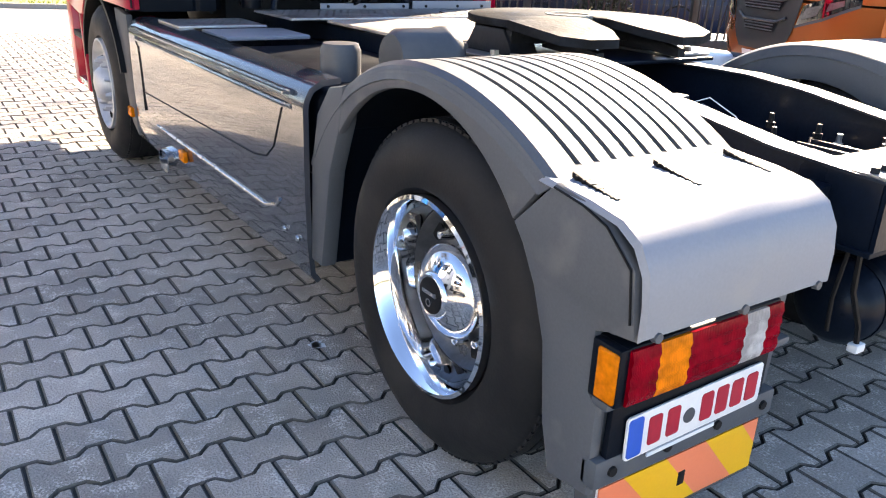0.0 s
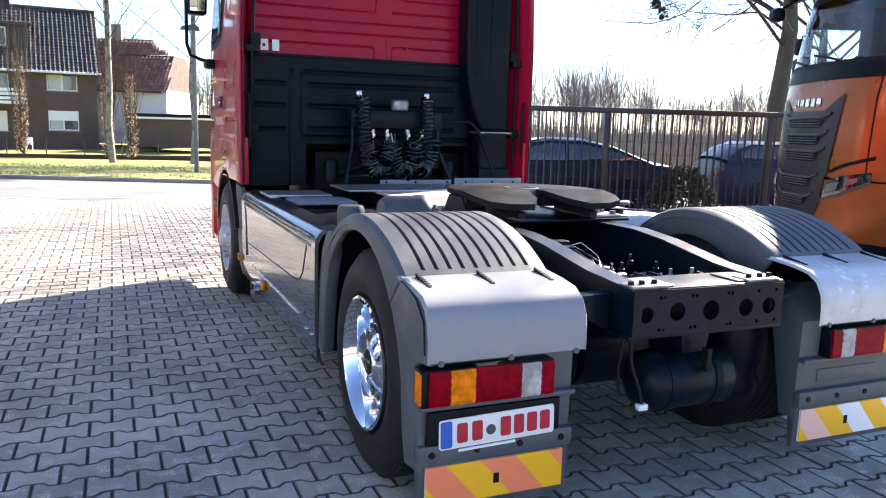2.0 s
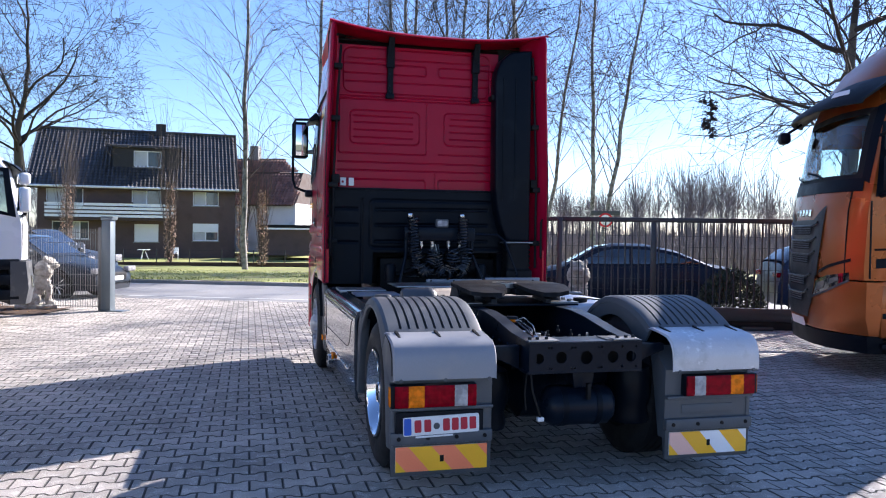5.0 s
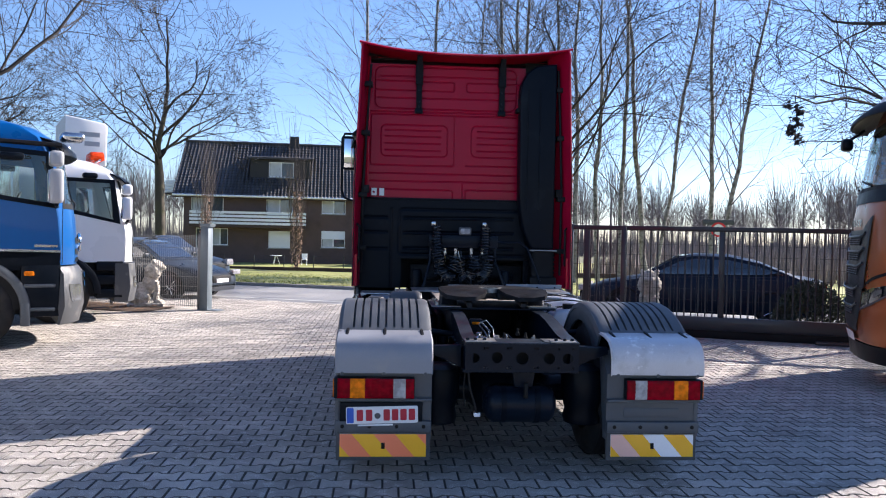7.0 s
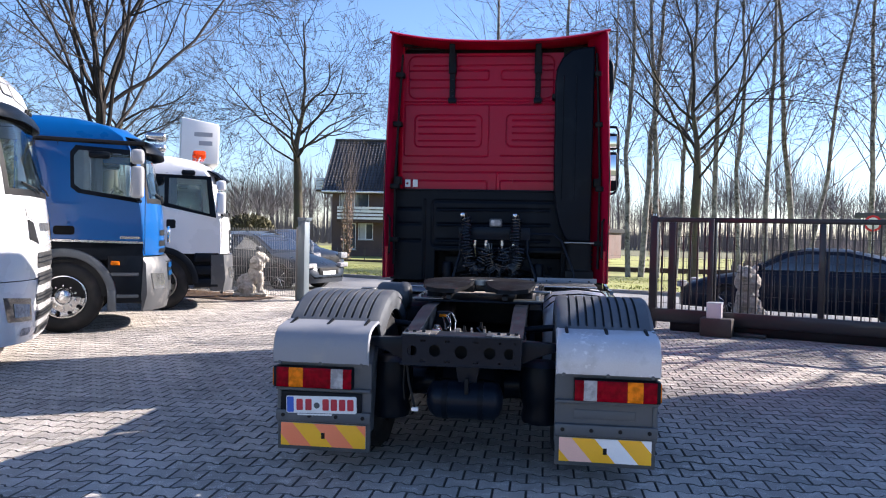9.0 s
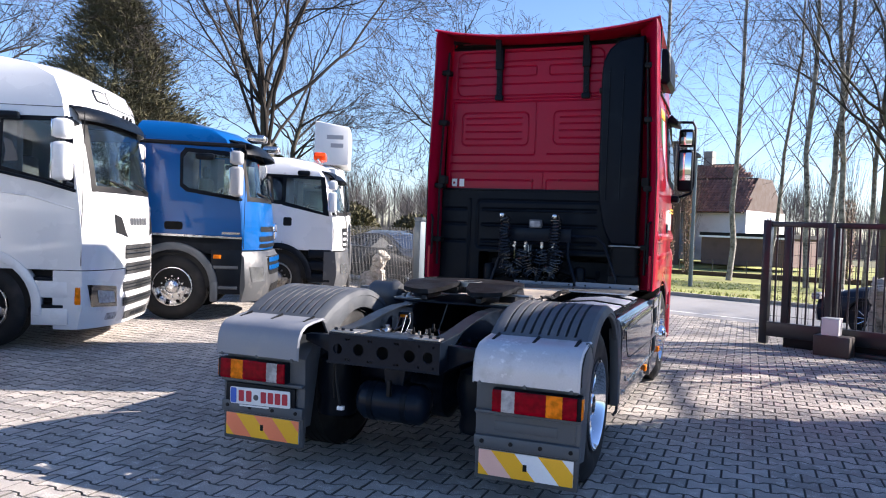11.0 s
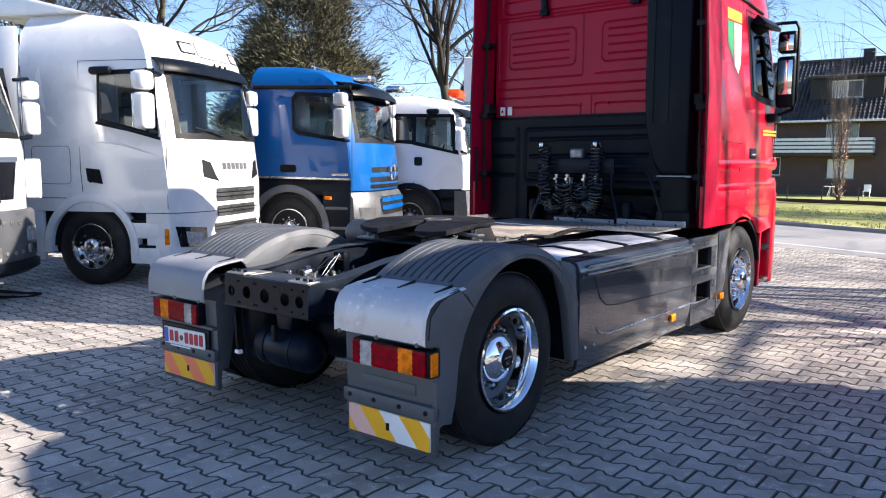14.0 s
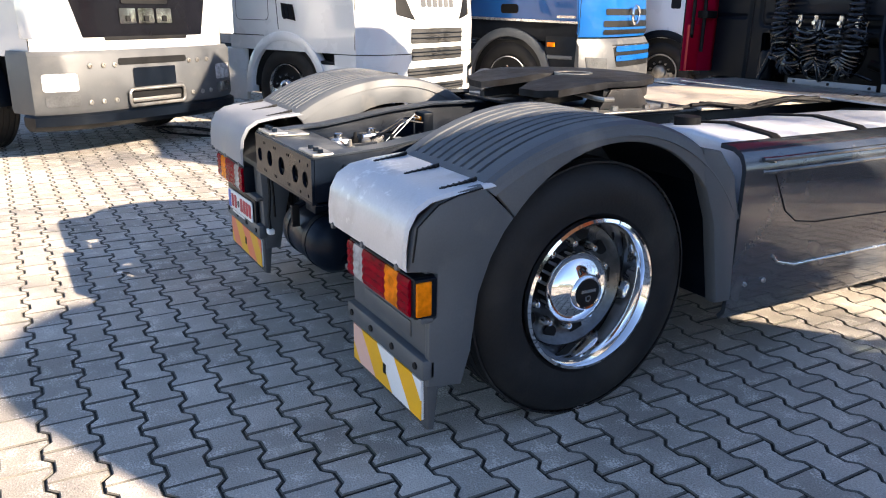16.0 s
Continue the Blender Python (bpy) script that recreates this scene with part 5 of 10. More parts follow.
    # thin black tube draws the shadow line along the wing's rear edge
    tube(bm := B(), [(s * (1.232 + dx), 3.6, z) for z, dx in ((1.06, 0), (2.2, 0), (3.0, -0.035), (3.5, -0.055))], 0.006, 6)
    part("edge_rubber", bm, BLACK, cab)

# windscreen
on_surface(bm := B(), [(-1.05, 2.0), (1.05, 2.0), (0.98, 2.85), (-0.98, 2.85)], lambda u, v: Vector((u, cab_front(v) - 0.45 + 0.45 * max(0.0, 1 - min(1, abs(u) / cab_half(v)) ** 5.7) ** 0.25 + 0.01, v)), 0.006, 0.25)
part("windscreen", bm, GLASS, cab)

# rear wall: red upper panel with pressed grooves over a black lower panel
def pressed(name, x0, x1, z0, z1, y, step, loops, lines, w, depth, mat, label=""):
    """A sheet facing -y; loops (rounded boxes x0 z0 x1 z1 r) and lines (x0 z0 x1 z1) are pressed into it."""
    nx, nz = int((x1 - x0) / step), int((z1 - z0) / step)
    X, Z = np.meshgrid(np.linspace(x0, x1, nx + 1), np.linspace(z0, z1, nz + 1))
    near = np.full(X.shape, 9.0)
    for a, c, d, e, r in loops:
        qx, qz = np.abs(X - (a + d) / 2) - (d - a) / 2 + r, np.abs(Z - (c + e) / 2) - (e - c) / 2 + r
        sd = np.hypot(np.maximum(qx, 0), np.maximum(qz, 0)) + np.minimum(np.maximum(qx, qz), 0) - r
        near = np.minimum(near, np.abs(sd))
    for a, c, d, e in lines:
        L = math.hypot(d - a, e - c)
        k = np.clip(((X - a) * (d - a) + (Z - c) * (e - c)) / (L * L), 0, 1)
        near = np.minimum(near, np.hypot(X - a - k * (d - a), Z - c - k * (e - c)))
    Y = y + depth * np.clip(1.6 * (1 - near / w), 0, 1) + 0.0015 * np.sin(X * 5.1) * np.sin(Z * 4.3)
    ii = (np.arange(nz)[:, None] * (nx + 1) + np.arange(nx)[None, :]).ravel()
    me = bpy.data.meshes.new(name)
    me.from_pydata(np.stack([X.ravel(), Y.ravel(), Z.ravel()], 1).tolist(), [], np.stack([ii, ii + 1, ii + nx + 2, ii + nx + 1], 1).tolist())
    me.materials.append(mat)
    me.polygons.foreach_set("use_smooth", [True] * len(me.polygons))
    ob = new(name, me)
    ob.parent = cab
    return tagged(ob, label) if label else ob


red_loops = [(-1.07, 2.435, -0.10, 3.02, 0.03), (-0.95, 2.54, -0.18, 2.90, 0.06), (0.10, 2.55, 0.90, 2.91, 0.06), (-1.03, 3.09, 0.62, 3.57, 0.09),
             (-1.07, 2.045, -0.11, 2.155, 0.03), (0.04, 2.045, 0.9, 2.165, 0.03), (-1.03, 3.30, -0.11, 3.405, 0.03), (0.03, 3.30, 0.9, 3.405, 0.03)]
red_lines = [(-0.90, z, -0.26, z) for z in (2.61, 2.69, 2.77, 2.84)] + [(0.17, z, 0.72, z) for z in (2.62, 2.70, 2.775, 2.845)] + \
            [(-1.13, 3.05, 0.72, 3.06), (-0.97, 3.46, 0.6, 3.47), (-1.0, 3.21, 0.6, 3.22), (-1.1, 2.34, 0.72, 2.345), (-1.1, 2.25, 0.72, 2.26), (0.0, 2.03, 0.0, 2.25), (0.04, 2.445, 0.72, 2.45), (-0.1, 3.02, 0.72, 3.025)]
pressed("rear_panel", -1.08, 0.72, 2.05, 3.6, CY, 0.004, red_loops, red_lines, 0.0085, 0.012, RED_DULL, "red rear wall with pressed grooves")
blk_lines = [(-0.66, z, 0.6, z + 0.012) for z in (1.83, 1.66, 1.48)] + [(-1.14, z, -0.86, z) for z in (1.83, 1.66, 1.47)] + [(-0.81, 1.03, -0.81, 1.93)]
pressed("lower_rear_panel", -1.13, 0.74, 1.36, 2.045, CY - 0.035, 0.008, [(-0.72, 1.41, 0.9, 1.93, 0.05)], blk_lines, 0.018, 0.014, BLACK_PL, "black plastic lower rear panel")
pressed("lower_rear_panel", -1.13, -0.69, 1.02, 1.36, CY - 0.035, 0.008, [], [(-0.81, 1.0, -0.81, 1.4)], 0.018, 0.014, BLACK_PL)
for zz in (1.845, 1.675, 1.495):
    tube(bm := B(), [(-0.64, CY - 0.04, zz - 0.032), (0.58, CY - 0.04, zz - 0.022)], 0.008, 6)
    part("panel_ridge", bm, BLACK_PL, cab)
box(bm := B(), (-1.12, CY - 0.045, 2.035), (0.72, CY + 0.02, 2.06), 0.006)
part("panel_joint", bm, BLACK_PL, cab)
# black core stands in for the shade around the red rear wall
edge_top = [(1.18 * u, 3.66 + 0.11 * abs(u) ** 2.5) for u in [1 - 2 * i / 16 for i in range(17)]]
prism(bm := B(), [(-1.18, 2.05), (1.18, 2.05)] + edge_top, 1, CY + 0.075, CY + 0.1)
part("rear_wall_core", bm, BLACK, cab)
# rounded corner where the rear wall turns into the cab's side
bm = B()
grid(bm, [[(-1.08 - 0.07 * math.sin(a), CY + 0.07 - 0.07 * math.cos(a), z) for a in [radians(9 * i) for i in range(11)]] for z in (2.05, 2.4, 3.0, 3.6, 3.68)])
part("wall_corner", bm, RED, cab)
# top strip painted black for the shade under the spoiler lip
grid(bm := B(), [[(x, y, z) for x in (-1.14, -0.6, 0.0, 0.72)] for y, z in ((CY, 3.595), (CY + 0.03, 3.64), (CY + 0.075, 3.66))])
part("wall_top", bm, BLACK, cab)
for x0, x1, z0 in ((-1.2, 1.2, 1.36), (-1.2, -0.69, 1.02), (0.74, 1.2, 1.02)):
    box(bm := B(), (x0, CY + 0.005, z0), (x1, CY + 0.03, 2.05 if z0 > 1.1 else 1.358))
    part("rear_wall_core", bm, BLACK_PL, cab)
# open recess under the rear wall, with pipes and a bracket in it
bm = B()
for lo_, hi_ in (((-0.69, CY + 0.34, 1.0), (0.74, CY + 0.36, 1.38)), ((-0.69, CY + 0.03, 1.36), (0.74, CY + 0.34, 1.38)), ((-0.71, CY + 0.03, 1.0), (-0.69, CY + 0.36, 1.38)), ((0.74, CY + 0.03, 1.0), (0.76, CY + 0.36, 1.38))):
    box(bm, lo_, hi_)
part("engine_recess", bm, BLACK, cab, "dark engine recess under the rear wall")
for pts, rr in (([(-0.6, 4.1, 1.02), (-0.55, 4.05, 1.2), (-0.3, 4.08, 1.3), (0.1, 4.1, 1.28)], 0.03), ([(0.66, 4.06, 1.02), (0.62, 4.02, 1.18), (0.5, 4.1, 1.3)], 0.035), ([(0.2, 4.0, 1.03), (0.35, 3.98, 1.12), (0.62, 4.0, 1.1)], 0.022)):
    tube(bm := B(), pts, rr, 10)
    part("engine_pipe", bm, BLACK_PL, cab)
box(bm := B(), (-0.12, 4.02, 1.04), (0.12, 4.06, 1.26), 0.01)
part("cab_latch", bm, FRAME, cab)
for x, z in ((-1.02, 2.12), (-0.12, 2.16), (0.17, 2.16)):
    part("rivet", lathe(B(), [(-0.02, 0.0), (-0.018, 0.014), (0.0, 0.016)], (x, CY, z), 1, 10), RED_DULL, cab)
for x0, x1 in ((-1.045, -0.985), (-0.955, -0.9)):
    box(bm := B(), (x0, CY - 0.018, 2.08), (x1, CY - 0.012, 2.165))
    part("sticker", bm, WHITE_M, cab, "small white sticker")
for x in (-0.52, 0.44):
    bm = B()
    prism(bm, [(CY - 0.015, 3.06), (CY - 0.05, 3.07), (CY - 0.06, 3.35), (CY - 0.12, 3.58), (CY - 0.16, 3.69), (CY - 0.12, 3.70), (CY - 0.03, 3.40)], 0, x - 0.032, x + 0.032, 0.006)
    st = part("spoiler_strut", bm, BLACK_PL, cab, "black roof spoiler strut")
    for z in (3.11, 3.17, 3.3):
        part("bolt", lathe(B(), [(-0.066, 0.0), (-0.066, 0.012), (-0.045, 0.014)], (x, CY, z), 1, 8), FRAME, st)
    box(bm := B(), (x - 0.042, CY - 0.085, 3.36), (x + 0.042, CY - 0.02, 3.6), 0.008)
    part("strut_sleeve", bm, BLACK_PL, st)
    part("strut_foot", prism(B(), rrect(x - 0.045, 3.03, x + 0.045, 3.09, 0.015), 1, CY - 0.06, CY - 0.01, 0.006), BLACK_PL, st)
# roof spoiler: curved lip along the top rear edge
bm = B()
rows = []
for i in range(25):
    u = -1 + 2 * i / 24
    x = 1.20 * u
    z = 3.645 + 0.11 * abs(u) ** 2.5
    rows.append([(x, 3.57, z + 0.018), (x, 3.59, z + 0.034), (x * 0.99, 3.75, z + 0.03), (x * 0.98, 4.2, z - 0.005), (x * 0.96, 5.0, z - 0.07), (x * 0.9, 5.55, z - 0.3)])
grid(bm, rows)
thick(bm, 0.016)
part("roof_spoiler", bm, RED, cab, "red roof spoiler with a curved rear lip", sharp=50)
# black intake duct up the right rear corner, with a ribbed bellows below
bm = B()
duct = [(0.76, 1.55), (0.70, 1.70), (0.66, 1.9), (0.64, 2.1), (0.63, 3.25), (0.645, 3.38), (0.70, 3.50), (0.80, 3.585), (0.92, 3.61), (1.05, 3.62), (1.05, 1.5), (0.80, 1.5)]
prism(bm, duct, 1, 3.66, 3.875, 0.03, 3)
part("intake_duct", bm, BLACK_PL, cab, "tall black plastic air intake duct")
for x in (0.72, 0.86):
    tube(bm := B(), [(x, 3.658, 1.95), (x, 3.658, 3.3)], 0.007, 6)
    part("duct_rib", bm, BLACK_PL, cab)
bm = B()
prof = []
for i in range(13):
    z = 1.18 + 0.3 * i / 12
    prof += [(z, 0.0 if i % 2 else 0.018)]
rows = [[(0.93 + (0.135 + d) * math.copysign(abs(math.cos(a)) ** 0.5, math.cos(a)), 3.77 + (0.10 + d) * math.copysign(abs(math.sin(a)) ** 0.5, math.sin(a)), z) for a in [6.28318 * j / 24 for j in range(24)]] for z, d in prof]
grid(bm, rows, True)
part("intake_bellows", bm, BLACK, cab, "black ribbed rubber bellows", sharp=80)
box(bm := B(), (0.77, 3.66, 1.475), (1.09, 3.88, 1.492), 0.006)
part("bellows_clamp", bm, STEEL, cab)
box(bm := B(), (0.78, 3.66, 1.03), (1.09, 3.87, 1.18), 0.02)
part("filter_box", bm, BLACK, cab)
box(bm := B(), (0.6, 3.72, 3.06), (0.68, 3.87, 3.12), 0.015)
part("duct_bracket", bm, BLACK, cab)
# engine bay seen under the cab: dark block, struts, canister
box(bm := B(), (-0.62, 4.0, 0.7), (0.75, 5.5, 1.3), 0.03)
part("engine", bm, BLACK, truck)
lathe(bm := B(), [(1.05, 0.06), (1.2, 0.065), (1.24, 0.05), (1.25, 0.0)], (0.45, 3.68, 0), 2, 16)
part("cab_mount", bm, BLACK_PL, truck)
lathe(bm := B(), [(1.05, 0.06), (1.2, 0.065), (1.24, 0.05), (1.25, 0.0)], (-0.55, 3.72, 0), 2, 16)
part("cab_mount", bm, BLACK_PL, truck)
for s in (-1, 1):
    tube(bm := B(), [(s * 0.2, 3.75, 1.2), (s * 0.6, 3.8, 1.08)], 0.03, 8)
    part("torsion_strut", bm, BLACK, truck)

# coupling bracket with air lines
OLDYEL = surface("dulled_yellow_hose", (0.35, 0.26, 0.08), 0.6, 0.0, 0.2, 6, 60, 0.05)
rack = new("air_line_bracket")
rack.parent = truck
box(bm := B(), (-0.42, 3.60, 1.50), (0.36, 3.625, 1.64), 0.006)
part("cross_plate", bm, FRAME, rack, "dark grey coupling plate")
for x in (-0.4, 0.33):
    tube(bm := B(), [(x, 3.62, 1.55), (x, 3.62, 1.35), (x + (0.12 if x > 0 else -0.08), 3.55, 1.05)], 0.018, 8)
    part("upright", bm, FRAME, rack)
tube(bm := B(), [(0.36, 3.62, 1.57), (0.62, 3.62, 1.57), (0.70, 3.60, 1.50), (0.84, 3.58, 1.15), (0.84, 3.56, 1.05)], 0.013, 8)
part("handrail", bm, FRAME, rack, "bent dark handrail")
prism(bm := B(), rrect(-0.085, 1.64, 0.055, 1.73, 0.02), 1, 3.57, 3.62, 0.008)
lampp = part("work_lamp", bm, GREY_BUMP, rack, "small rectangular work lamp")
prism(bm := B(), rrect(-0.07, 1.655, 0.04, 1.715, 0.015), 1, 3.562, 3.572)
part("lamp_lens", bm, L_CLR, lampp)
for i, x in enumerate((-0.24, -0.12, 0.06, 0.18)):
    lathe(bm := B(), [(1.40, 0.012), (1.45, 0.019), (1.49, 0.021), (1.5, 0.0)], (x, 3.60, 0), 2, 12)
    part("coupling_head", bm, ALU, rack, "bright metal coupling head")
    lathe(bm := B(), [(-0.016, 0.0), (-0.016, 0.013), (0.0, 0.015), (0.01, 0.01), (0.01, 0.0)], (x, 3.585, 1.445), 1, 12)
    part("coupling_face", bm, ALU, rack)
    tube(bm := B(), [(x, 3.6, 1.42), (x + 0.01, 3.58, 1.3), (x + 0.03, 3.56, 1.2)], 0.007, 6)
    part("lead", bm, (OLDYEL if i == 0 else HOSE), rack)
for x in (-0.33, 0.24):
    tube(bm := B(), [(x, 3.62, 1.62), (x, 3.6, 1.72), (x - 0.02, 3.58, 1.78), (x - 0.05, 3.56, 1.76)], 0.014, 8)
    part("swan_neck", bm, HOSE, rack)
    box(bm := B(), (x - 0.07, 3.53, 1.74), (x - 0.02, 3.59, 1.79), 0.012)
    part("coupling_head", bm, ALU, rack)


def coil(bm, path, turns, R, r, seg=6):
    """A coiled hose of that many turns round a path of points."""
    path = [Vector(p) for p in path]
    pts, steps = [], turns * 14
    for i in range(steps + 1):
        u = i / steps * (len(path) - 1)
        k = min(int(u), len(path) - 2)
        p = path[k].lerp(path[k + 1], u - k)
        d = (path[k + 1] - path[k]).normalized()
        a = d.orthogonal().normalized()
        w = d.cross(a)
        t = 6.28318 * i / 14
        pts.append(p + (a * math.cos(t) + w * math.sin(t)) * R)
    return tube(bm, pts, r, seg)


hr = random.Random(8)
for x, dx in ((-0.34, 0.02), (0.21, -0.01)):
    path = [(x + hr.uniform(-0.012, 0.012) + dx * k / 6, 3.55 - 0.004 * k, 1.75 - 0.078 * k) for k in range(8)]
    part("coiled_air_line", coil(B(), path, 17, 0.055, 0.009), HOSE, rack, "black coiled air line")
for x0, x1, zb, R in ((-0.32, -0.12, 1.12, 0.07), (-0.10, 0.1, 1.1, 0.075), (0.08, 0.26, 1.12, 0.07)):
    loop = []
    for i in range(13):
        u = i / 12
        loop.append((x0 + (x1 - x0) * u + hr.uniform(-0.008, 0.008), 3.52 + hr.uniform(-0.02, 0.02), zb + 0.24 * (2 * u - 1) ** 2 + 0.05))
    part("coiled_air_line", coil(B(), loop, 24, R, 0.008), HOSE, rack, "black coiled cable hanging in a loop")
for k in range(7):
    xa, xb = hr.uniform(-0.3, 0.25), hr.uniform(-0.4, 0.4)
    pts = [(xa, 3.59, 1.46), (xa + hr.uniform(-0.05, 0.05), 3.56, 1.32), ((xa + xb) / 2, 3.6, 1.16 + hr.uniform(-0.04, 0.04)), (xb, 3.72, 1.1)]
    part("lead", tube(B(), pts, 0.008, 6), (STEEL if k == 2 else HOSE), rack)

# ---- parked trucks: each local frame has x right, y ahead, the front at y = 0 ----
class Body:
    """A cab form: sections of (z, front, half width, back), with a rounded front."""
    def __init__(self, rows, depth=0.26, power=4.0):
        self.rows, self.depth, self.power = rows, depth, power

    def at(self, z):
        r = self.rows
        if z <= r[0][0]:
            return r[0][1:]
        for a, b in zip(r, r[1:]):
            if z <= b[0]:
                k = (z - a[0]) / (b[0] - a[0])
                return tuple(p + (q - p) * k for p, q in zip(a[1:], b[1:]))
        return r[-1][1:]

    def front(self, x, z, off=0.0):
        f, h, _ = self.at(z)
        k = min(1.0, abs(x) / h)
        return Vector((x, f - self.depth * k ** self.power + off, z))

    def side(self, s):
        return lambda y, z: Vector((s * (self.at(z)[1] + 0.004), y, z))

    def shell(self, z0, z1, n=26, hole=None, side=None):
        bm = B()
        rows = []
        zs = sorted({z0, z1} | {r[0] for r in self.rows if z0 < r[0] < z1} | ({hole[1], hole[2]} if hole else set()))
        us = [math.sin(radians(-90 + 180 * i / n)) for i in range(n + 1)]
        for z in zs:
            f, h, b = self.at(z)
            rows.append([(-h, b, z), (-h, (b + f - self.depth) / 2, z)] + [tuple(self.front(h * u, z)) for u in us] + [(h, (b + f - self.depth) / 2, z), (h, b, z)])
        vs = grid(bm, rows)
        if hole:
            gone = []
            for f in bm.faces:
                c = f.calc_center_median()
                if abs(c.x) < hole[0] and hole[1] < c.z < hole[2] and c.y > self.at(c.z)[0] - self.depth - 0.01:
                    gone.append(f)
            bmesh.ops.delete(bm, geom=gone, context="FACES_ONLY")
        if side:
            # cut the door windows through both flanks
            def flank():
                return [f for f in bm.faces if min(abs(v.co.x) - self.at(v.co.z)[1] for v in f.verts) > -0.02]
            for (ya, za), (yb, zb) in zip(side, side[1:] + side[:1]):
                fs = flank()
                bmesh.ops.bisect_plane(bm, geom=list({v for f in fs for v in f.verts}) + list({e for f in fs for e in f.edges}) + fs, plane_co=(0, ya, za), plane_no=(0, za - zb, yb - ya), dist=1e-5)
            mid = Vector((0, sum(p[0] for p in side) / len(side), sum(p[1] for p in side) / len(side)))

            def within(c):
                for (ya, za), (yb, zb) in zip(side, side[1:] + side[:1]):
                    k = (za - zb) * (c.y - ya) + (yb - ya) * (c.z - za)
                    m = (za - zb) * (mid.y - ya) + (yb - ya) * (mid.z - za)
                    if k * m < 0:
                        return False
                return True
            bmesh.ops.delete(bm, geom=[f for f in flank() if within(f.calc_center_median())], context="FACES_ONLY")
        bm.faces.new(vs[-1])
        bm.faces.new(vs[0][::-1])
        for a, b in zip(vs, vs[1:]):
            bm.faces.new((a[0], b[0], b[-1], a[-1]))
        return bm

    def on_front(self, name, poly, mat, parent, off=0.006, t=0.006, label="", size=0.14):
        bm = on_surface(B(), poly, lambda u, v: self.front(u, v, off), t, size)
        return part(name, bm, mat, parent, label)

    def on_side(self, name, s, poly, mat, parent, off=0.004, t=0.006, label=""):
        bm = on_surface(B(), poly, lambda u, v: Vector((s * (self.at(v)[1] + off), u, v)), t, 0.4)
        return part(name, bm, mat, parent, label)

    def side_glass(self, s, outer, inner, t):
        """Black rubber surround in strips, and the clear pane within."""
        n = len(inner)
        for i in range(n):
            j = (i + 1) % n
            self.on_side("window_frame", s, [outer[i], outer[j], inner[j], inner[i]], BLACK_PL, t)
        self.on_side("side_window", s, inner, SCREEN, t, 0.002, 0.004, "clear side window")

    def seam(self, s, pts, parent, r=0.005, mat=None):
        tube(bm := B(), [(s * (self.at(z)[1] + 0.001), y, z) for y, z in pts], r, 6)
        return part("panel_seam", bm, mat or BLACK, parent)


def mirror_pair(parent, s, x, y, z0, z1, z2, mat, d=0.16, w=0.2):
    m = new("door_mirror")
    m.parent = parent
    for za, zb in ((z0, z1), (z1 + 0.03, z2)):
        box(bm := B(), (s * x - w / 2, y - d * 0.3, za), (s * x + w / 2, y + d * 0.7, zb), 0.05, 3)
        part("mirror_housing", bm, mat, m)
        box(bm := B(), (s * x - w / 2 + 0.02, y - d * 0.3 - 0.008, za + 0.02), (s * x + w / 2 - 0.02, y - d * 0.3 + 0.004, zb - 0.02), 0.01)
        part("mirror_glass", bm, MIRROR, m)
    tube(bm := B(), [(s * (x - 0.32), y + 0.08, z0 - 0.05), (s * (x - 0.05), y + 0.05, z0 - 0.02), (s * x, y + 0.05, z0 + 0.1)], 0.028, 8)
    part("mirror_arm", bm, BLACK_PL, m)
    tube(bm := B(), [(s * (x - 0.32), y + 0.08, z2 - 0.02), (s * (x - 0.05), y + 0.05, z2 + 0.02), (s * x, y + 0.05, z2 - 0.05)], 0.022, 8)
    part("mirror_arm", bm, BLACK_PL, m)
    return m


def arch_trim(parent, s, x, y, z, r0, r1, a0, a1, mat, w=0.06, name="wheel_arch_trim"):
    prism(bm := B(), arch(y, z, r1, a0, a1, 20) + arch(y, z, r0, a0, a1, 20)[::-1], 0, min(s * x, s * (x - w)), max(s * x, s * (x - w)), 0.012)
    return part(name, bm, mat, parent)


def opening(poly):
    """Clear opening of a windscreen: half width, sill, head."""
    return (min(abs(p[0]) for p in poly) - 0.03, poly[0][1] + 0.03, poly[2][1] - 0.03)


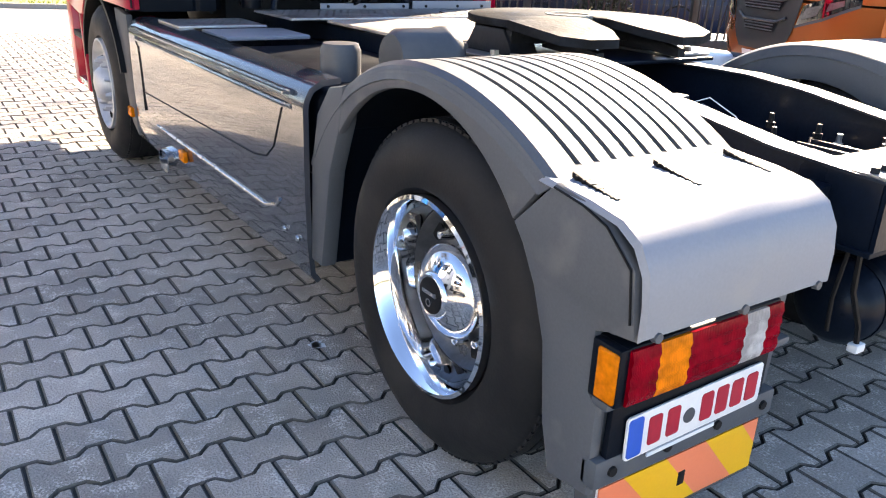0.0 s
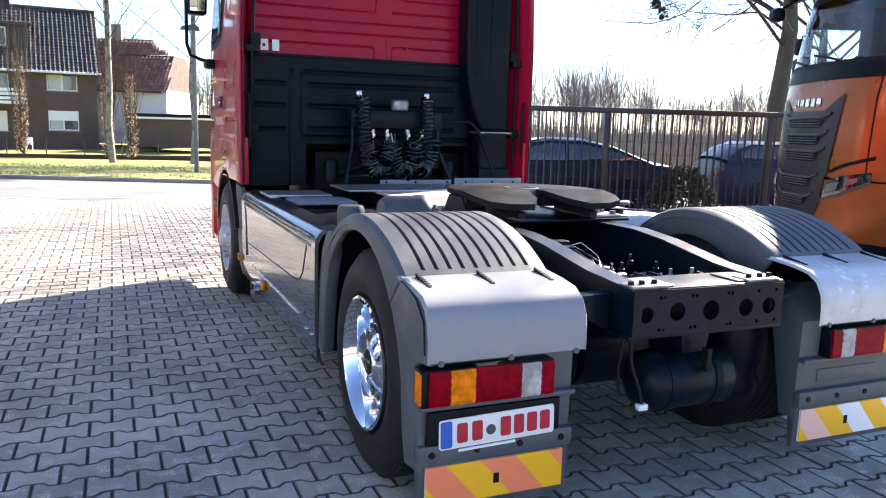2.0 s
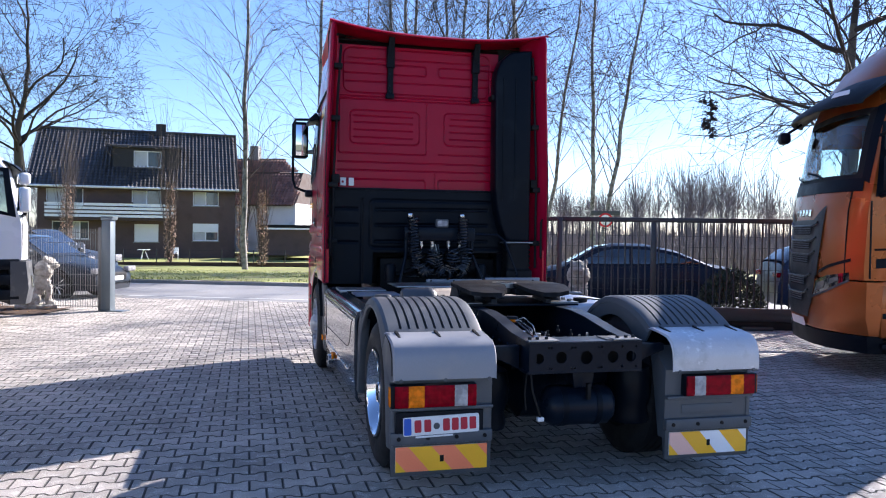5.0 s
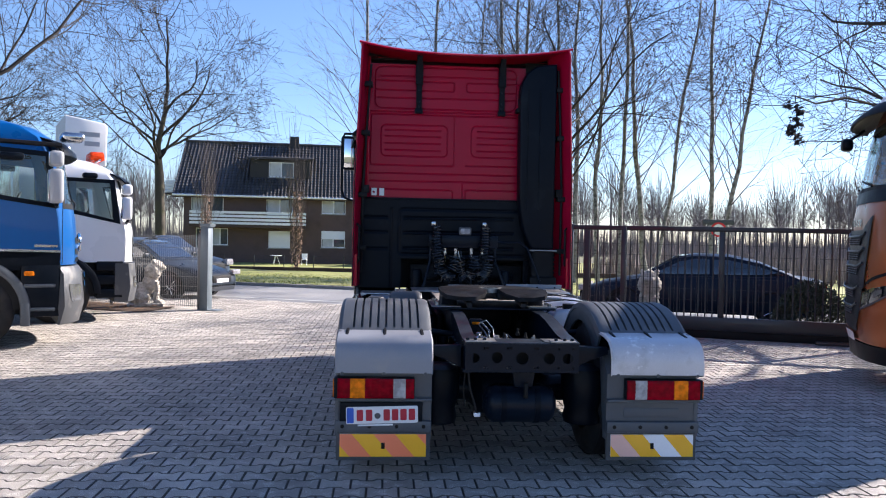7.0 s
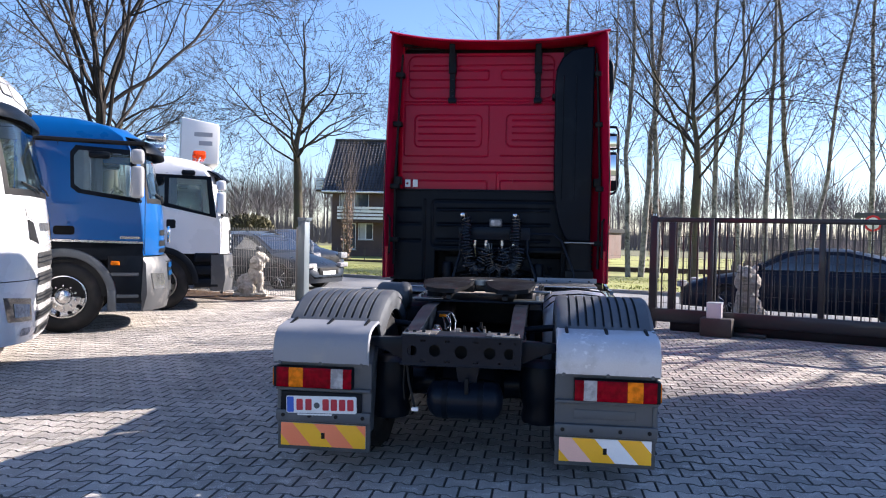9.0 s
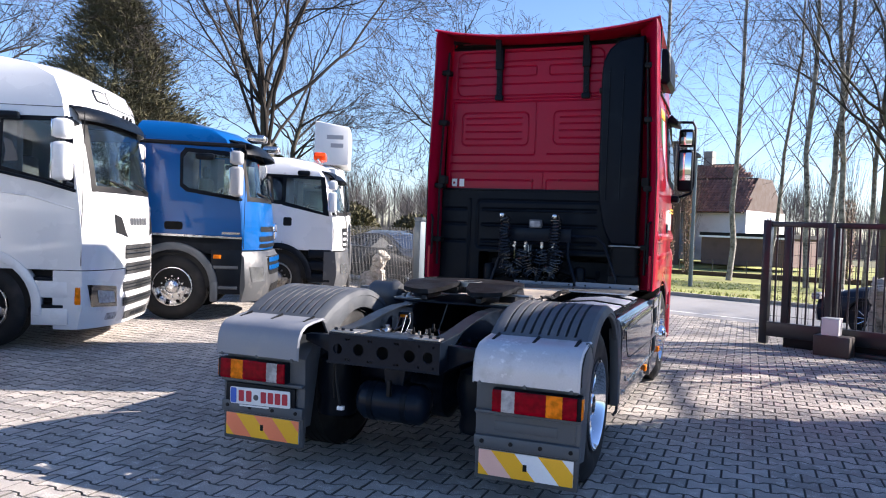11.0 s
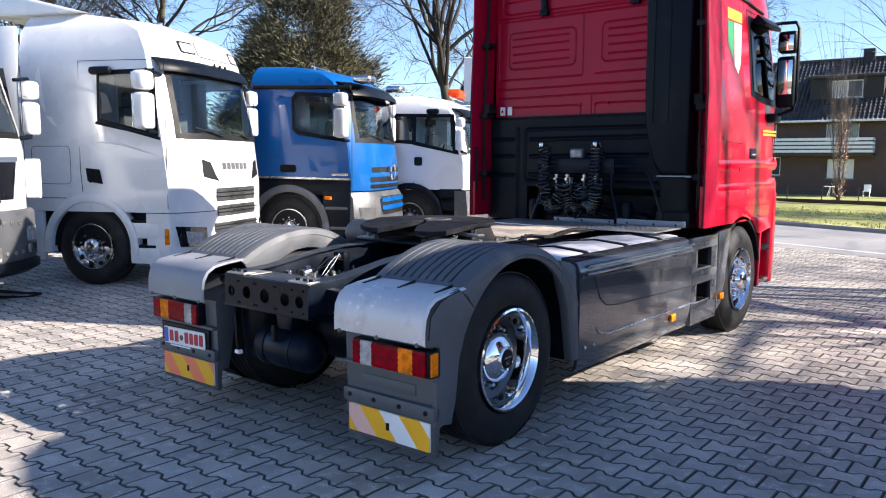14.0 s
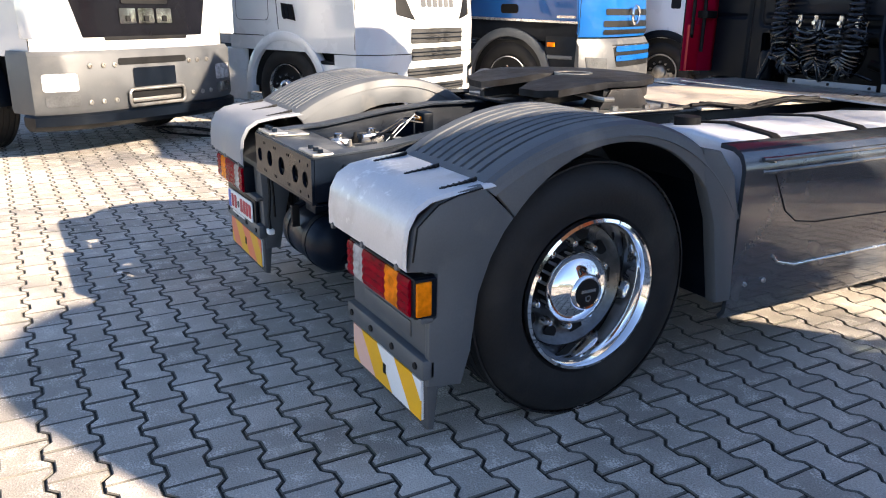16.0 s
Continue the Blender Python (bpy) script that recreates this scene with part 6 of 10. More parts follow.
def windscreen(body, t, poly, back=BLACK):
    """Black surround, clear curved pane and the cab's inside behind it."""
    (xa, za), (xb, zb), (xc, zc), (xd, zd) = poly
    m = 0.07
    for strip in ([(xa, za), (xb, zb), (xb - m, zb + m), (xa + m, za + m)], [(xd + m, zd - m), (xc - m, zc - m), (xc, zc), (xd, zd)], [(xa, za), (xa + m, za + m), (xd + m, zd - m), (xd, zd)], [(xb - m, zb + m), (xb, zb), (xc, zc), (xc - m, zc - m)]):
        body.on_front("windscreen_frame", strip, back, t, 0.003, 0.006)
    inner = [(xa + m * 0.8, za + m * 0.8), (xb - m * 0.8, zb + m * 0.8), (xc - m * 0.8, zc - m * 0.8), (xd + m * 0.8, zd - m * 0.8)]
    pane = body.on_front("windscreen", inner, SCREEN, t, 0.002, 0.004, "curved clear windscreen")
    f, h, _ = body.at((za + zc) / 2)
    w, yb = h - 0.09, f - 1.35
    for lo_, hi_ in (((-w, yb - 0.02, za - 0.5), (w, yb, zc + 0.1)), ((-w - 0.02, yb, za - 0.5), (-w, f - 0.5, za - 0.04)), ((w, yb, za - 0.5), (w + 0.02, f - 0.5, za - 0.04)), ((-w, yb, zc + 0.08), (w, f - 0.6, zc + 0.1)), ((-w, yb, za - 0.52), (w, f - 0.42, za - 0.5))):
        box(bm := B(), lo_, hi_)
        part("cab_lining", bm, LINING, t)
    prism(bm := B(), [(f - 0.36, za - 0.3), (f - 0.32, za - 0.02), (f - 0.45, za + 0.04), (f - 0.62, za + 0.0), (f - 0.66, za - 0.3)], 0, -w, w, 0.02)
    part("dashboard", bm, DASH, t)
    for x in (-0.55, 0.55):
        box(bm := B(), (x - 0.25, yb + 0.18, za - 0.4), (x + 0.25, yb + 0.34, za + 0.42), 0.06, 2)
        box(bm, (x - 0.13, yb + 0.2, za + 0.42), (x + 0.13, yb + 0.3, za + 0.62), 0.04, 2)
        part("seat_back", bm, SEAT, t)
    ring = [(0.55 + 0.22 * math.cos(q), f - 0.72 + 0.1 * math.sin(q), za + 0.02 + 0.19 * math.sin(q)) for q in [6.28318 * i / 20 for i in range(21)]]
    part("steering_wheel", tube(B(), ring, 0.016, 6), BLACK, t)
    for x in (-w + 0.07, w - 0.07):
        bm = B()
        grid(bm, [[(x + 0.05 * math.cos(k * 1.1) * (1 if x < 0 else -1), yb + 0.06 + 0.05 * k, z) for k in range(9)] for z in (za - 0.2, zc)])
        thick(bm, 0.006)
        part("curtain", bm, CURT, t)
    return pane


SCREEN = pane_glass("windscreen_pane", (0.93, 0.98, 0.965), 0.0, 0.96)
LINING = surface("cab_lining_grey", (0.15, 0.148, 0.146), 0.85, 0.0, 0.15, 2, 40, 0.05)
DASH = surface("dashboard_plastic", (0.09, 0.09, 0.092), 0.7, 0.0, 0.15, 2, 60, 0.05)
CURT = surface("cab_curtain", (0.22, 0.22, 0.25), 0.9, 0.0, 0.2, 3, 40, 0.1)
SIDEGL = surface("side_glass", (0.008, 0.01, 0.012), 0.04, 0.0, 0.5, 1.6, 8, 0.0, 1.0, 1.0)


def wipers(body, t, z, xs=(-0.5, 0.25)):
    for x in xs:
        tube(bm := B(), [body.front(x, z, 0.03), body.front(x + 0.25, z + 0.05, 0.035), body.front(x + 0.6, z + 0.1, 0.03)], 0.012, 6)
        part("wiper", bm, BLACK, t)


def place(heading, x, y):
    return pose(x, y, 0, 0, 0, heading - 90)


def truck_rear(t, y0, length, hw=1.2, deck=0.95, axle=None):
    """Frame, second axle and mud wings behind a cab."""
    for s in (-1, 1):
        box(bm := B(), (s * 0.40 - 0.04, y0 - length, deck - 0.27), (s * 0.40 + 0.04, y0 + 0.4, deck), 0.01)
        part("frame_rail", bm, FRAME, t)
    if axle:
        for s in (-1, 1):
            wheel_front("rear_wheel", t, s * hw, axle, s, 0.5, STEEL, 8)


# white high-comfort tractor with white side skirts
def white_tractor():
    t = thing("semi_truck", "white modern tractor unit with a sleeper cab and white side skirts", "truck", place(27, -5.43, 3.74), "row of parked trucks")
    b = Body([(0.25, -0.06, 1.2, -2.35), (0.5, 0.0, 1.23, -2.35), (1.3, 0.0, 1.245, -2.35), (1.85, -0.06, 1.245, -2.35), (2.1, -0.1, 1.24, -2.35), (2.75, -0.24, 1.225, -2.35), (2.95, -0.27, 1.21, -2.35), (3.2, -0.38, 1.17, -2.35), (3.36, -0.7, 1.08, -2.33), (3.47, -1.35, 0.98, -2.3), (3.52, -1.9, 0.9, -2.25)], 0.3, 3.6)
    part("cab_shell", b.shell(0.95, 3.52, 26, opening([(-1.1, 1.88), (1.1, 1.88), (1.06, 2.76), (-1.06, 2.76)]), [(-0.50, 1.95), (-0.52, 2.68), (-1.2, 2.67), (-1.21, 2.13)]), WHITE, t, "glossy white cab shell")
    bl = Body([(r[0], r[1] + 0.004, r[2] + 0.004, -0.62) for r in b.rows], 0.3, 3.6)
    part("bumper", bl.shell(0.25, 0.94), WHITE, t, "white front bumper")
    windscreen(b, t, [(-1.1, 1.88), (1.1, 1.88), (1.06, 2.76), (-1.06, 2.76)])
    wipers(b, t, 1.92)
    # visor
    bm = B()
    grid(bm, [[tuple(b.front(1.17 * math.sin(radians(-90 + 180 * i / 20)), z, o)) for i in range(21)] for z, o in ((2.88, 0.012), (2.84, 0.06), (2.76, 0.1), (2.71, 0.09))])
    thick(bm, 0.02)
    part("sun_visor", bm, BLACK_PL, t, "black sun visor", sharp=50)
    for x in (-0.62, 0.62):
        b.on_front("lamp_surround", rrect(x - 0.15, 2.98, x + 0.15, 3.13, 0.03), BLACK_PL, t, 0.004)
        b.on_front("roof_marker_lamp", rrect(x - 0.125, 3.0, x + 0.125, 3.11, 0.03), L_CLR, t, 0.012)
    b.on_front("sign_surround", rrect(-0.44, 2.96, 0.44, 3.15, 0.03), GREY_BUMP, t, 0.004)
    b.on_front("roof_sign_panel", rrect(-0.425, 2.975, 0.425, 3.135, 0.03), WHITE_M, t, 0.012)
    for x in (-0.15, 0.0, 0.15):
        lathe(bm := B(), [(2.86, 0.02), (2.9, 0.015), (2.9, 0.0)], tuple(b.front(x, 2.85, 0.05))[:2] + (0,), 2, 8)
        part("clearance_lamp", bm, BLACK, t)
    # grille: white upper shield with a grey word bar, dark slots below
    b.on_front("grille_corner", [(0.48, 1.34), (0.78, 1.4), (0.78, 1.62), (0.62, 1.58), (0.54, 1.42)], BLACK, t)
    b.on_front("grille_corner", [(-0.48, 1.34), (-0.78, 1.4), (-0.78, 1.62), (-0.62, 1.58), (-0.54, 1.42)], BLACK, t)
    for i in range(6):
        b.on_front("emblem_block", rrect(-0.36 + 0.122 * i, 1.49, -0.26 + 0.122 * i, 1.58, 0.02), GREY_BUMP, t)
    for s in (-1, 1):
        b.on_front("corner_lamp", [(s * 0.62, 1.61), (s * 0.79, 1.65), (s * 0.8, 1.75), (s * 0.7, 1.73)], L_CLR, t, 0.006)
    mesh = surface("grille_mesh", (0.03, 0.03, 0.03), 0.5, 0.0, 0.4, 3, 80, 0.5)
    for z0, z1, w in ((1.07, 1.24, 0.56), (0.87, 1.01, 0.55), (0.66, 0.78, 0.62), (0.48, 0.58, 0.62)):
        (b if z0 > 0.95 else bl).on_front("grille_slot", rrect(-w, z0, w, z1, 0.02), mesh, t)
        for k in range(2):
            z = z0 + (z1 - z0) * (k + 1) / 3
            tube(bm := B(), [(b if z0 > 0.95 else bl).front(-w + 2 * w * i / 10, z, 0.014) for i in range(11)], 0.006, 6)
            part("grille_bar", bm, BLACK_PL, t)
    bl.on_front("lower_intake", rrect(-0.5, 0.3, 0.5, 0.4, 0.02), mesh, t)
    for x in (-0.2, 0.0, 0.2):
        bl.on_front("plate_bar", rrect(x - 0.08, 0.33, x + 0.08, 0.37, 0.01), BLACK_PL, t, 0.016)
    for s in (-1, 1):
        bl.on_front("headlamp", [(s * 0.76, 0.5), (s * 1.14, 0.52), (s * 1.19, 0.78), (s * 0.78, 0.74)], SIDEGL, t, 0.008, 0.006, "clear headlamp unit")
        bl.on_front("headlamp_lens", [(s * 0.81, 0.55), (s * 1.06, 0.56), (s * 1.08, 0.71), (s * 0.83, 0.68)], L_CLR, t, 0.014)
        box(bm := B(), (min(s * 1.2, s * 1.242), -0.38, 0.54), (max(s * 1.2, s * 1.242), -0.3, 0.76), 0.02)
        part("indicator_lamp", bm, L_AMB, t)
        bl.on_front("fog_lamp", rrect(min(s * 0.72, s * 0.92), 0.34, max(s * 0.72, s * 0.92), 0.42, 0.02), L_CLR, t)
        # side: window, door seams, vent, locker door
        b.side_glass(s, [(-0.40, 1.88), (-0.44, 2.73), (-1.24, 2.72), (-1.25, 2.08)], [(-0.50, 1.95), (-0.52, 2.68), (-1.2, 2.67), (-1.21, 2.13)], t)
        b.seam(s, [(-0.31, 2.8), (-0.31, 1.0)], t)
        b.seam(s, [(-0.34, 2.84), (-1.5, 2.84), (-1.52, 1.5), (-1.5, 1.2)], t)
        b.seam(s, [(-2.3, 1.12), (-1.75, 1.12)], t)
        tube(bm := B(), [(s * 1.245, -0.38, 1.87), (s * 1.252, -0.8, 1.98), (s * 1.25, -1.26, 2.07)], 0.02, 6)
        part("window_sill", bm, BLACK_PL, t)
        pts = rrect(-2.22, 1.3, -1.66, 1.78, 0.06)
        tube(bm := B(), [(s * (b.at(z)[1] + 0.001), y, z) for y, z in pts + pts[:1]], 0.004, 6)
        part("locker_seam", bm, GREY_BUMP, t)
        b.on_side("side_vent", s, [(-1.2, 1.3), (-1.42, 1.34), (-1.44, 1.5), (-1.24, 1.48)], BLACK, t, 0.008)
        for k in range(3):
            prism(bm := B(), [(-1.24 - 0.06 * k, 1.32), (-1.27 - 0.06 * k, 1.32), (-1.30 - 0.06 * k, 1.47), (-1.27 - 0.06 * k, 1.47)], 0, min(s * 1.25, s * 1.262), max(s * 1.25, s * 1.262))
            part("vent_fin", bm, BLACK_PL, t)
        # bright decal sweep on the sleeper side
        b.on_side("decal", s, [(-1.98, 2.2), (-2.06, 2.3), (-2.12, 2.66), (-2.06, 2.78), (-2.02, 2.5)], WHITE_R, t, 0.006)
        b.on_side("decal", s, [(-1.82, 2.02), (-1.9, 2.06), (-1.98, 2.16), (-1.9, 2.14)], WHITE_R, t, 0.006)
        # pressed crease
        tube(bm := B(), [(s * 1.238, -0.4, 1.66), (s * 1.244, -0.9, 1.8), (s * 1.238, -1.3, 1.84)], 0.012, 6)
        part("crease", bm, WHITE, t)
        wheel_front("front_wheel", t, s * 1.21, -1.42, s, 0.5, ALU)
        arch_trim(t, s, 1.255, -1.42, 0.5, 0.57, 0.68, -8, 188, WHITE, 0.12, "wheel_arch")
        prism(bm := B(), arch(-1.42, 0.5, 0.6, 0, 180, 16), 0, min(s * 0.8, s * 1.19), max(s * 0.8, s * 1.19))
        part("wheel_housing", bm, BLACK, t)
        # steps between wheel and bumper
        for z in (0.3, 0.62):
            box(bm := B(), (min(s * 0.95, s * 1.24), -0.86, z + 0.2), (max(s * 0.95, s * 1.24), -0.5, z + 0.24), 0.01)
            part("step", bm, BLACK_PL, t)
            box(bm := B(), (min(s * 1.1, s * 1.24), -0.86, z), (max(s * 1.1, s * 1.24), -0.45, z + 0.2), 0.015)
            part("step_riser", bm, WHITE, t)
        # skirts and sleeper fairing behind
        box(bm := B(), (min(s * 1.15, s * 1.23), -5.2, 0.3), (max(s * 1.15, s * 1.23), -2.12, 0.95), 0.03)
        part("side_skirt", bm, WHITE, t, "white side skirt")
        box(bm := B(), (min(s * 1.18, s * 1.235), -2.85, 1.0), (max(s * 1.18, s * 1.235), -2.37, 3.3), 0.03)
        part("side_wing", bm, WHITE, t)
        mirror_pair(t, s, 1.44, -0.5, 1.98, 2.42, 2.68, WHITE, 0.18, 0.24)
        box(bm := B(), (min(s * 1.24, s * 1.33), -1.3, 2.66), (max(s * 1.24, s * 1.33), -1.0, 2.76), 0.04, 2)
        part("kerb_mirror", bm, BLACK_PL, t)
        wheel_front("rear_wheel", t, s * 1.2, -5.1, s, 0.5, ALU)
    # roof deflector
    bm = B()
    prism(bm, [(-2.3, 3.44), (-1.5, 3.47), (-2.5, 3.72), (-2.85, 3.78), (-2.85, 3.44)], 0, -1.1, 1.1, 0.04, 2)
    part("roof_deflector", bm, WHITE, t)
    box(bm := B(), (-0.02, -1.6, 3.46), (0.02, -1.05, 3.5), 0.01)
    part("air_horn", bm, ALU, t)
    for x in (-0.35, 0.35):
        lathe(bm := B(), [(0.0, 0.02), (0.3, 0.022), (0.5, 0.05), (0.5, 0.0)], (x, -1.9, 3.48), 1, 12)
        part("air_horn", bm, BLACK, t)
    box(bm := B(), (-1.1, -2.3, 0.4), (1.1, -0.5, 1.0))
    part("engine_block", bm, BLACK, t)
    b.on_side("pennant_decal", 1, [(-1.02, 2.2), (-1.18, 2.18), (-1.16, 2.3), (-1.19, 2.45), (-1.1, 2.42), (-1.06, 2.32)], GREY_BUMP, t, 0.018)
    truck_rear(t, -2.4, 3.6)
    return t


# blue construction tractor with grey bumper
MIRROR_G = surface("pale_grey_plastic", (0.32, 0.33, 0.35), 0.4, 0.0, 0.08, 3, 90, 0.02)


def blue_truck():
    t = thing("semi_truck", "blue truck cab with black lower trim and a grey bumper", "truck", place(27, -5.62, 7.07), "row of parked trucks")
    b = Body([(0.95, -0.06, 1.2, -2.0), (1.2, 0.0, 1.22, -2.0), (1.75, -0.04, 1.22, -2.0), (2.0, -0.08, 1.22, -2.0), (2.6, -0.2, 1.2, -2.0), (2.85, -0.3, 1.17, -2.0), (3.0, -0.52, 1.1, -1.98), (3.1, -0.95, 1.0, -1.95), (3.13, -1.3, 0.9, -1.95)], 0.3, 3.6)
    part("cab_shell", b.shell(1.12, 3.13, 26, opening([(-1.09, 1.9), (1.09, 1.9), (1.03, 2.7), (-1.03, 2.7)]), [(-0.45, 1.97), (-0.5, 2.6), (-1.18, 2.64), (-1.24, 2.55), (-1.23, 2.14), (-1.14, 2.07)]), BLUE, t, "glossy blue cab shell")
    lo = Body([(0.3, 0.04, 1.2, -0.32), (0.55, 0.1, 1.23, -0.32), (1.0, 0.08, 1.235, -0.3), (1.12, 0.0, 1.23, -0.3)], 0.34, 3.2)
    part("bumper", lo.shell(0.3, 1.1), SILVER_P, t, "grey metal bumper")
    windscreen(b, t, [(-1.09, 1.9), (1.09, 1.9), (1.03, 2.7), (-1.03, 2.7)])
    wipers(b, t, 1.94)
    bm = B()
    grid(bm, [[tuple(b.front(1.13 * math.sin(radians(-90 + 180 * i / 20)), z, o)) for i in range(21)] for z, o in ((2.86, 0.02), (2.82, 0.12), (2.7, 0.2), (2.64, 0.19))])
    thick(bm, 0.03)
    part("sun_visor", bm, BLACK_PL, t, "black sun visor", sharp=50)
    for s in (-1, 1):
        box(bm := B(), (min(s * 0.75, s * 1.12), -0.3, 2.84), (max(s * 0.75, s * 1.12), 0.0, 2.96), 0.05, 3)
        part("roof_lamp_pod", bm, ALU, t)
    for z0, z1, w in ((1.42, 1.5, 0.8), (1.26, 1.34, 0.85), (1.16, 1.22, 0.85)):
        b.on_front("grille_slot", rrect(-w, z0, w, z1, 0.03), BLACK, t)
    star = lathe(B(), [(0.05, 0.13), (0.07, 0.145), (0.09, 0.13), (0.07, 0.115)], tuple(b.front(0, 1.42))[:3], 1, 28, True)
    part("round_emblem", star, CHROME, t, "round chrome emblem")
    lo.on_front("lower_grille", [(-0.62, 0.72), (0.62, 0.72), (0.72, 1.02), (-0.72, 1.02)], BLACK, t)
    for k in range(2):
        lo.on_front("grille_bar", rrect(-0.66, 0.8 + 0.13 * k, 0.66, 0.87 + 0.13 * k, 0.02), BLUE, t, 0.02)
    lo.on_front("lower_intake", rrect(-0.55, 0.42, 0.55, 0.56, 0.02), BLACK, t)
    for s in (-1, 1):
        lo.on_front("headlamp", [(s * 0.82, 0.62), (s * 1.12, 0.62), (s * 1.16, 0.86), (s * 0.84, 0.84)], LAMPR, t, 0.01, 0.006, "clear headlamp unit")
        b.side_glass(s, [(-0.36, 1.9), (-0.42, 2.66), (-1.22, 2.7), (-1.29, 2.6), (-1.28, 2.1), (-1.18, 2.02)], [(-0.45, 1.97), (-0.5, 2.6), (-1.18, 2.64), (-1.24, 2.55), (-1.23, 2.14), (-1.14, 2.07)], t)
        b.seam(s, [(-0.28, 2.7), (-0.28, 1.14)], t)
        b.seam(s, [(-1.45, 2.74), (-1.45, 1.14)], t)
        b.seam(s, [(-0.3, 2.76), (-1.95, 2.78)], t, 0.035)
        b.on_side("door_handle", s, rrect(-1.5, 1.42, -1.22, 1.54, 0.04), BLACK, t, 0.008)
        b.on_side("word_bar", s, rrect(-0.62, 1.37, -0.34, 1.4, 0.01), ALU, t)
        b.on_side("lower_panel", s, [(-1.99, 1.12), (-0.32, 1.12), (-0.3, 1.3), (-1.99, 1.33)], BLACK_PL, t, 0.006)
        b.on_side("trim_line", s, [(-1.99, 1.33), (-0.3, 1.3), (-0.3, 1.325), (-1.99, 1.36)], ALU, t, 0.008)
        # dark lower door and wing
        box(bm := B(), (min(s * 1.05, s * 1.22), -0.78, 0.42), (max(s * 1.05, s * 1.22), -0.3, 1.24), 0.02)
        part("lower_door", bm, BLACK_PL, t)
        for z in (0.5, 0.82):
            box(bm := B(), (min(s * 1.15, s * 1.235), -0.74, z), (max(s * 1.15, s * 1.235), -0.36, z + 0.05), 0.01)
            part("step", bm, GREY_PL, t)
        wheel_front("front_wheel", t, s * 1.2, -1.36, s, 0.52, ALU, 10)
        arch_trim(t, s, 1.245, -1.36, 0.52, 0.58, 0.7, 0, 180, GREY_PL, 0.14, "wheel_arch")
        box(bm := B(), (min(s * 1.2, s * 1.25), -0.78, 0.3), (max(s * 1.2, s * 1.25), -0.66, 0.62), 0.02)
        part("arch_foot", bm, GREY_PL, t)
        box(bm := B(), (min(s * 1.23, s * 1.25), -0.74, 0.98), (max(s * 1.23, s * 1.25), -0.62, 1.04), 0.01)
        part("side_marker_lamp", bm, L_AMB, t)
        box(bm := B(), (min(s * 0.8, s * 1.2), -2.1, 1.05), (max(s * 0.8, s * 1.2), -0.3, 1.22), 0.02)
        part("wing_top", bm, BLACK_PL, t)
        prism(bm := B(), arch(-1.36, 0.52, 0.6, 0, 180, 16), 0, min(s * 0.8, s * 1.18), max(s * 0.8, s * 1.18))
        part("wheel_housing", bm, BLACK, t)
        mirror_pair(t, s, 1.40, -0.42, 1.96, 2.42, 2.66, MIRROR_G, 0.18, 0.24)
        box(bm := B(), (min(s * 1.2, s * 1.3), -1.05, 2.52), (max(s * 1.2, s * 1.3), -0.75, 2.62), 0.04, 2)
        part("kerb_mirror", bm, BLACK_PL, t)
    for x in (-0.8, -0.2, 0.4):
        lathe(bm := B(), [(3.11, 0.02), (3.18, 0.015), (3.18, 0.0)], (x, -1.2, 0), 2, 8)
        part("roof_rail_foot", bm, ALU, t)
    tube(bm := B(), [(-0.9, -1.2, 3.18), (0.5, -1.2, 3.18)], 0.015, 8)
    part("roof_rail", bm, ALU, t)
    box(bm := B(), (-1.05, -2.0, 0.45), (1.05, -0.5, 1.1))
    part("engine_block", bm, BLACK, t)
    truck_rear(t, -2.1, 4.5, 1.2, 0.95, -5.2)
    return t


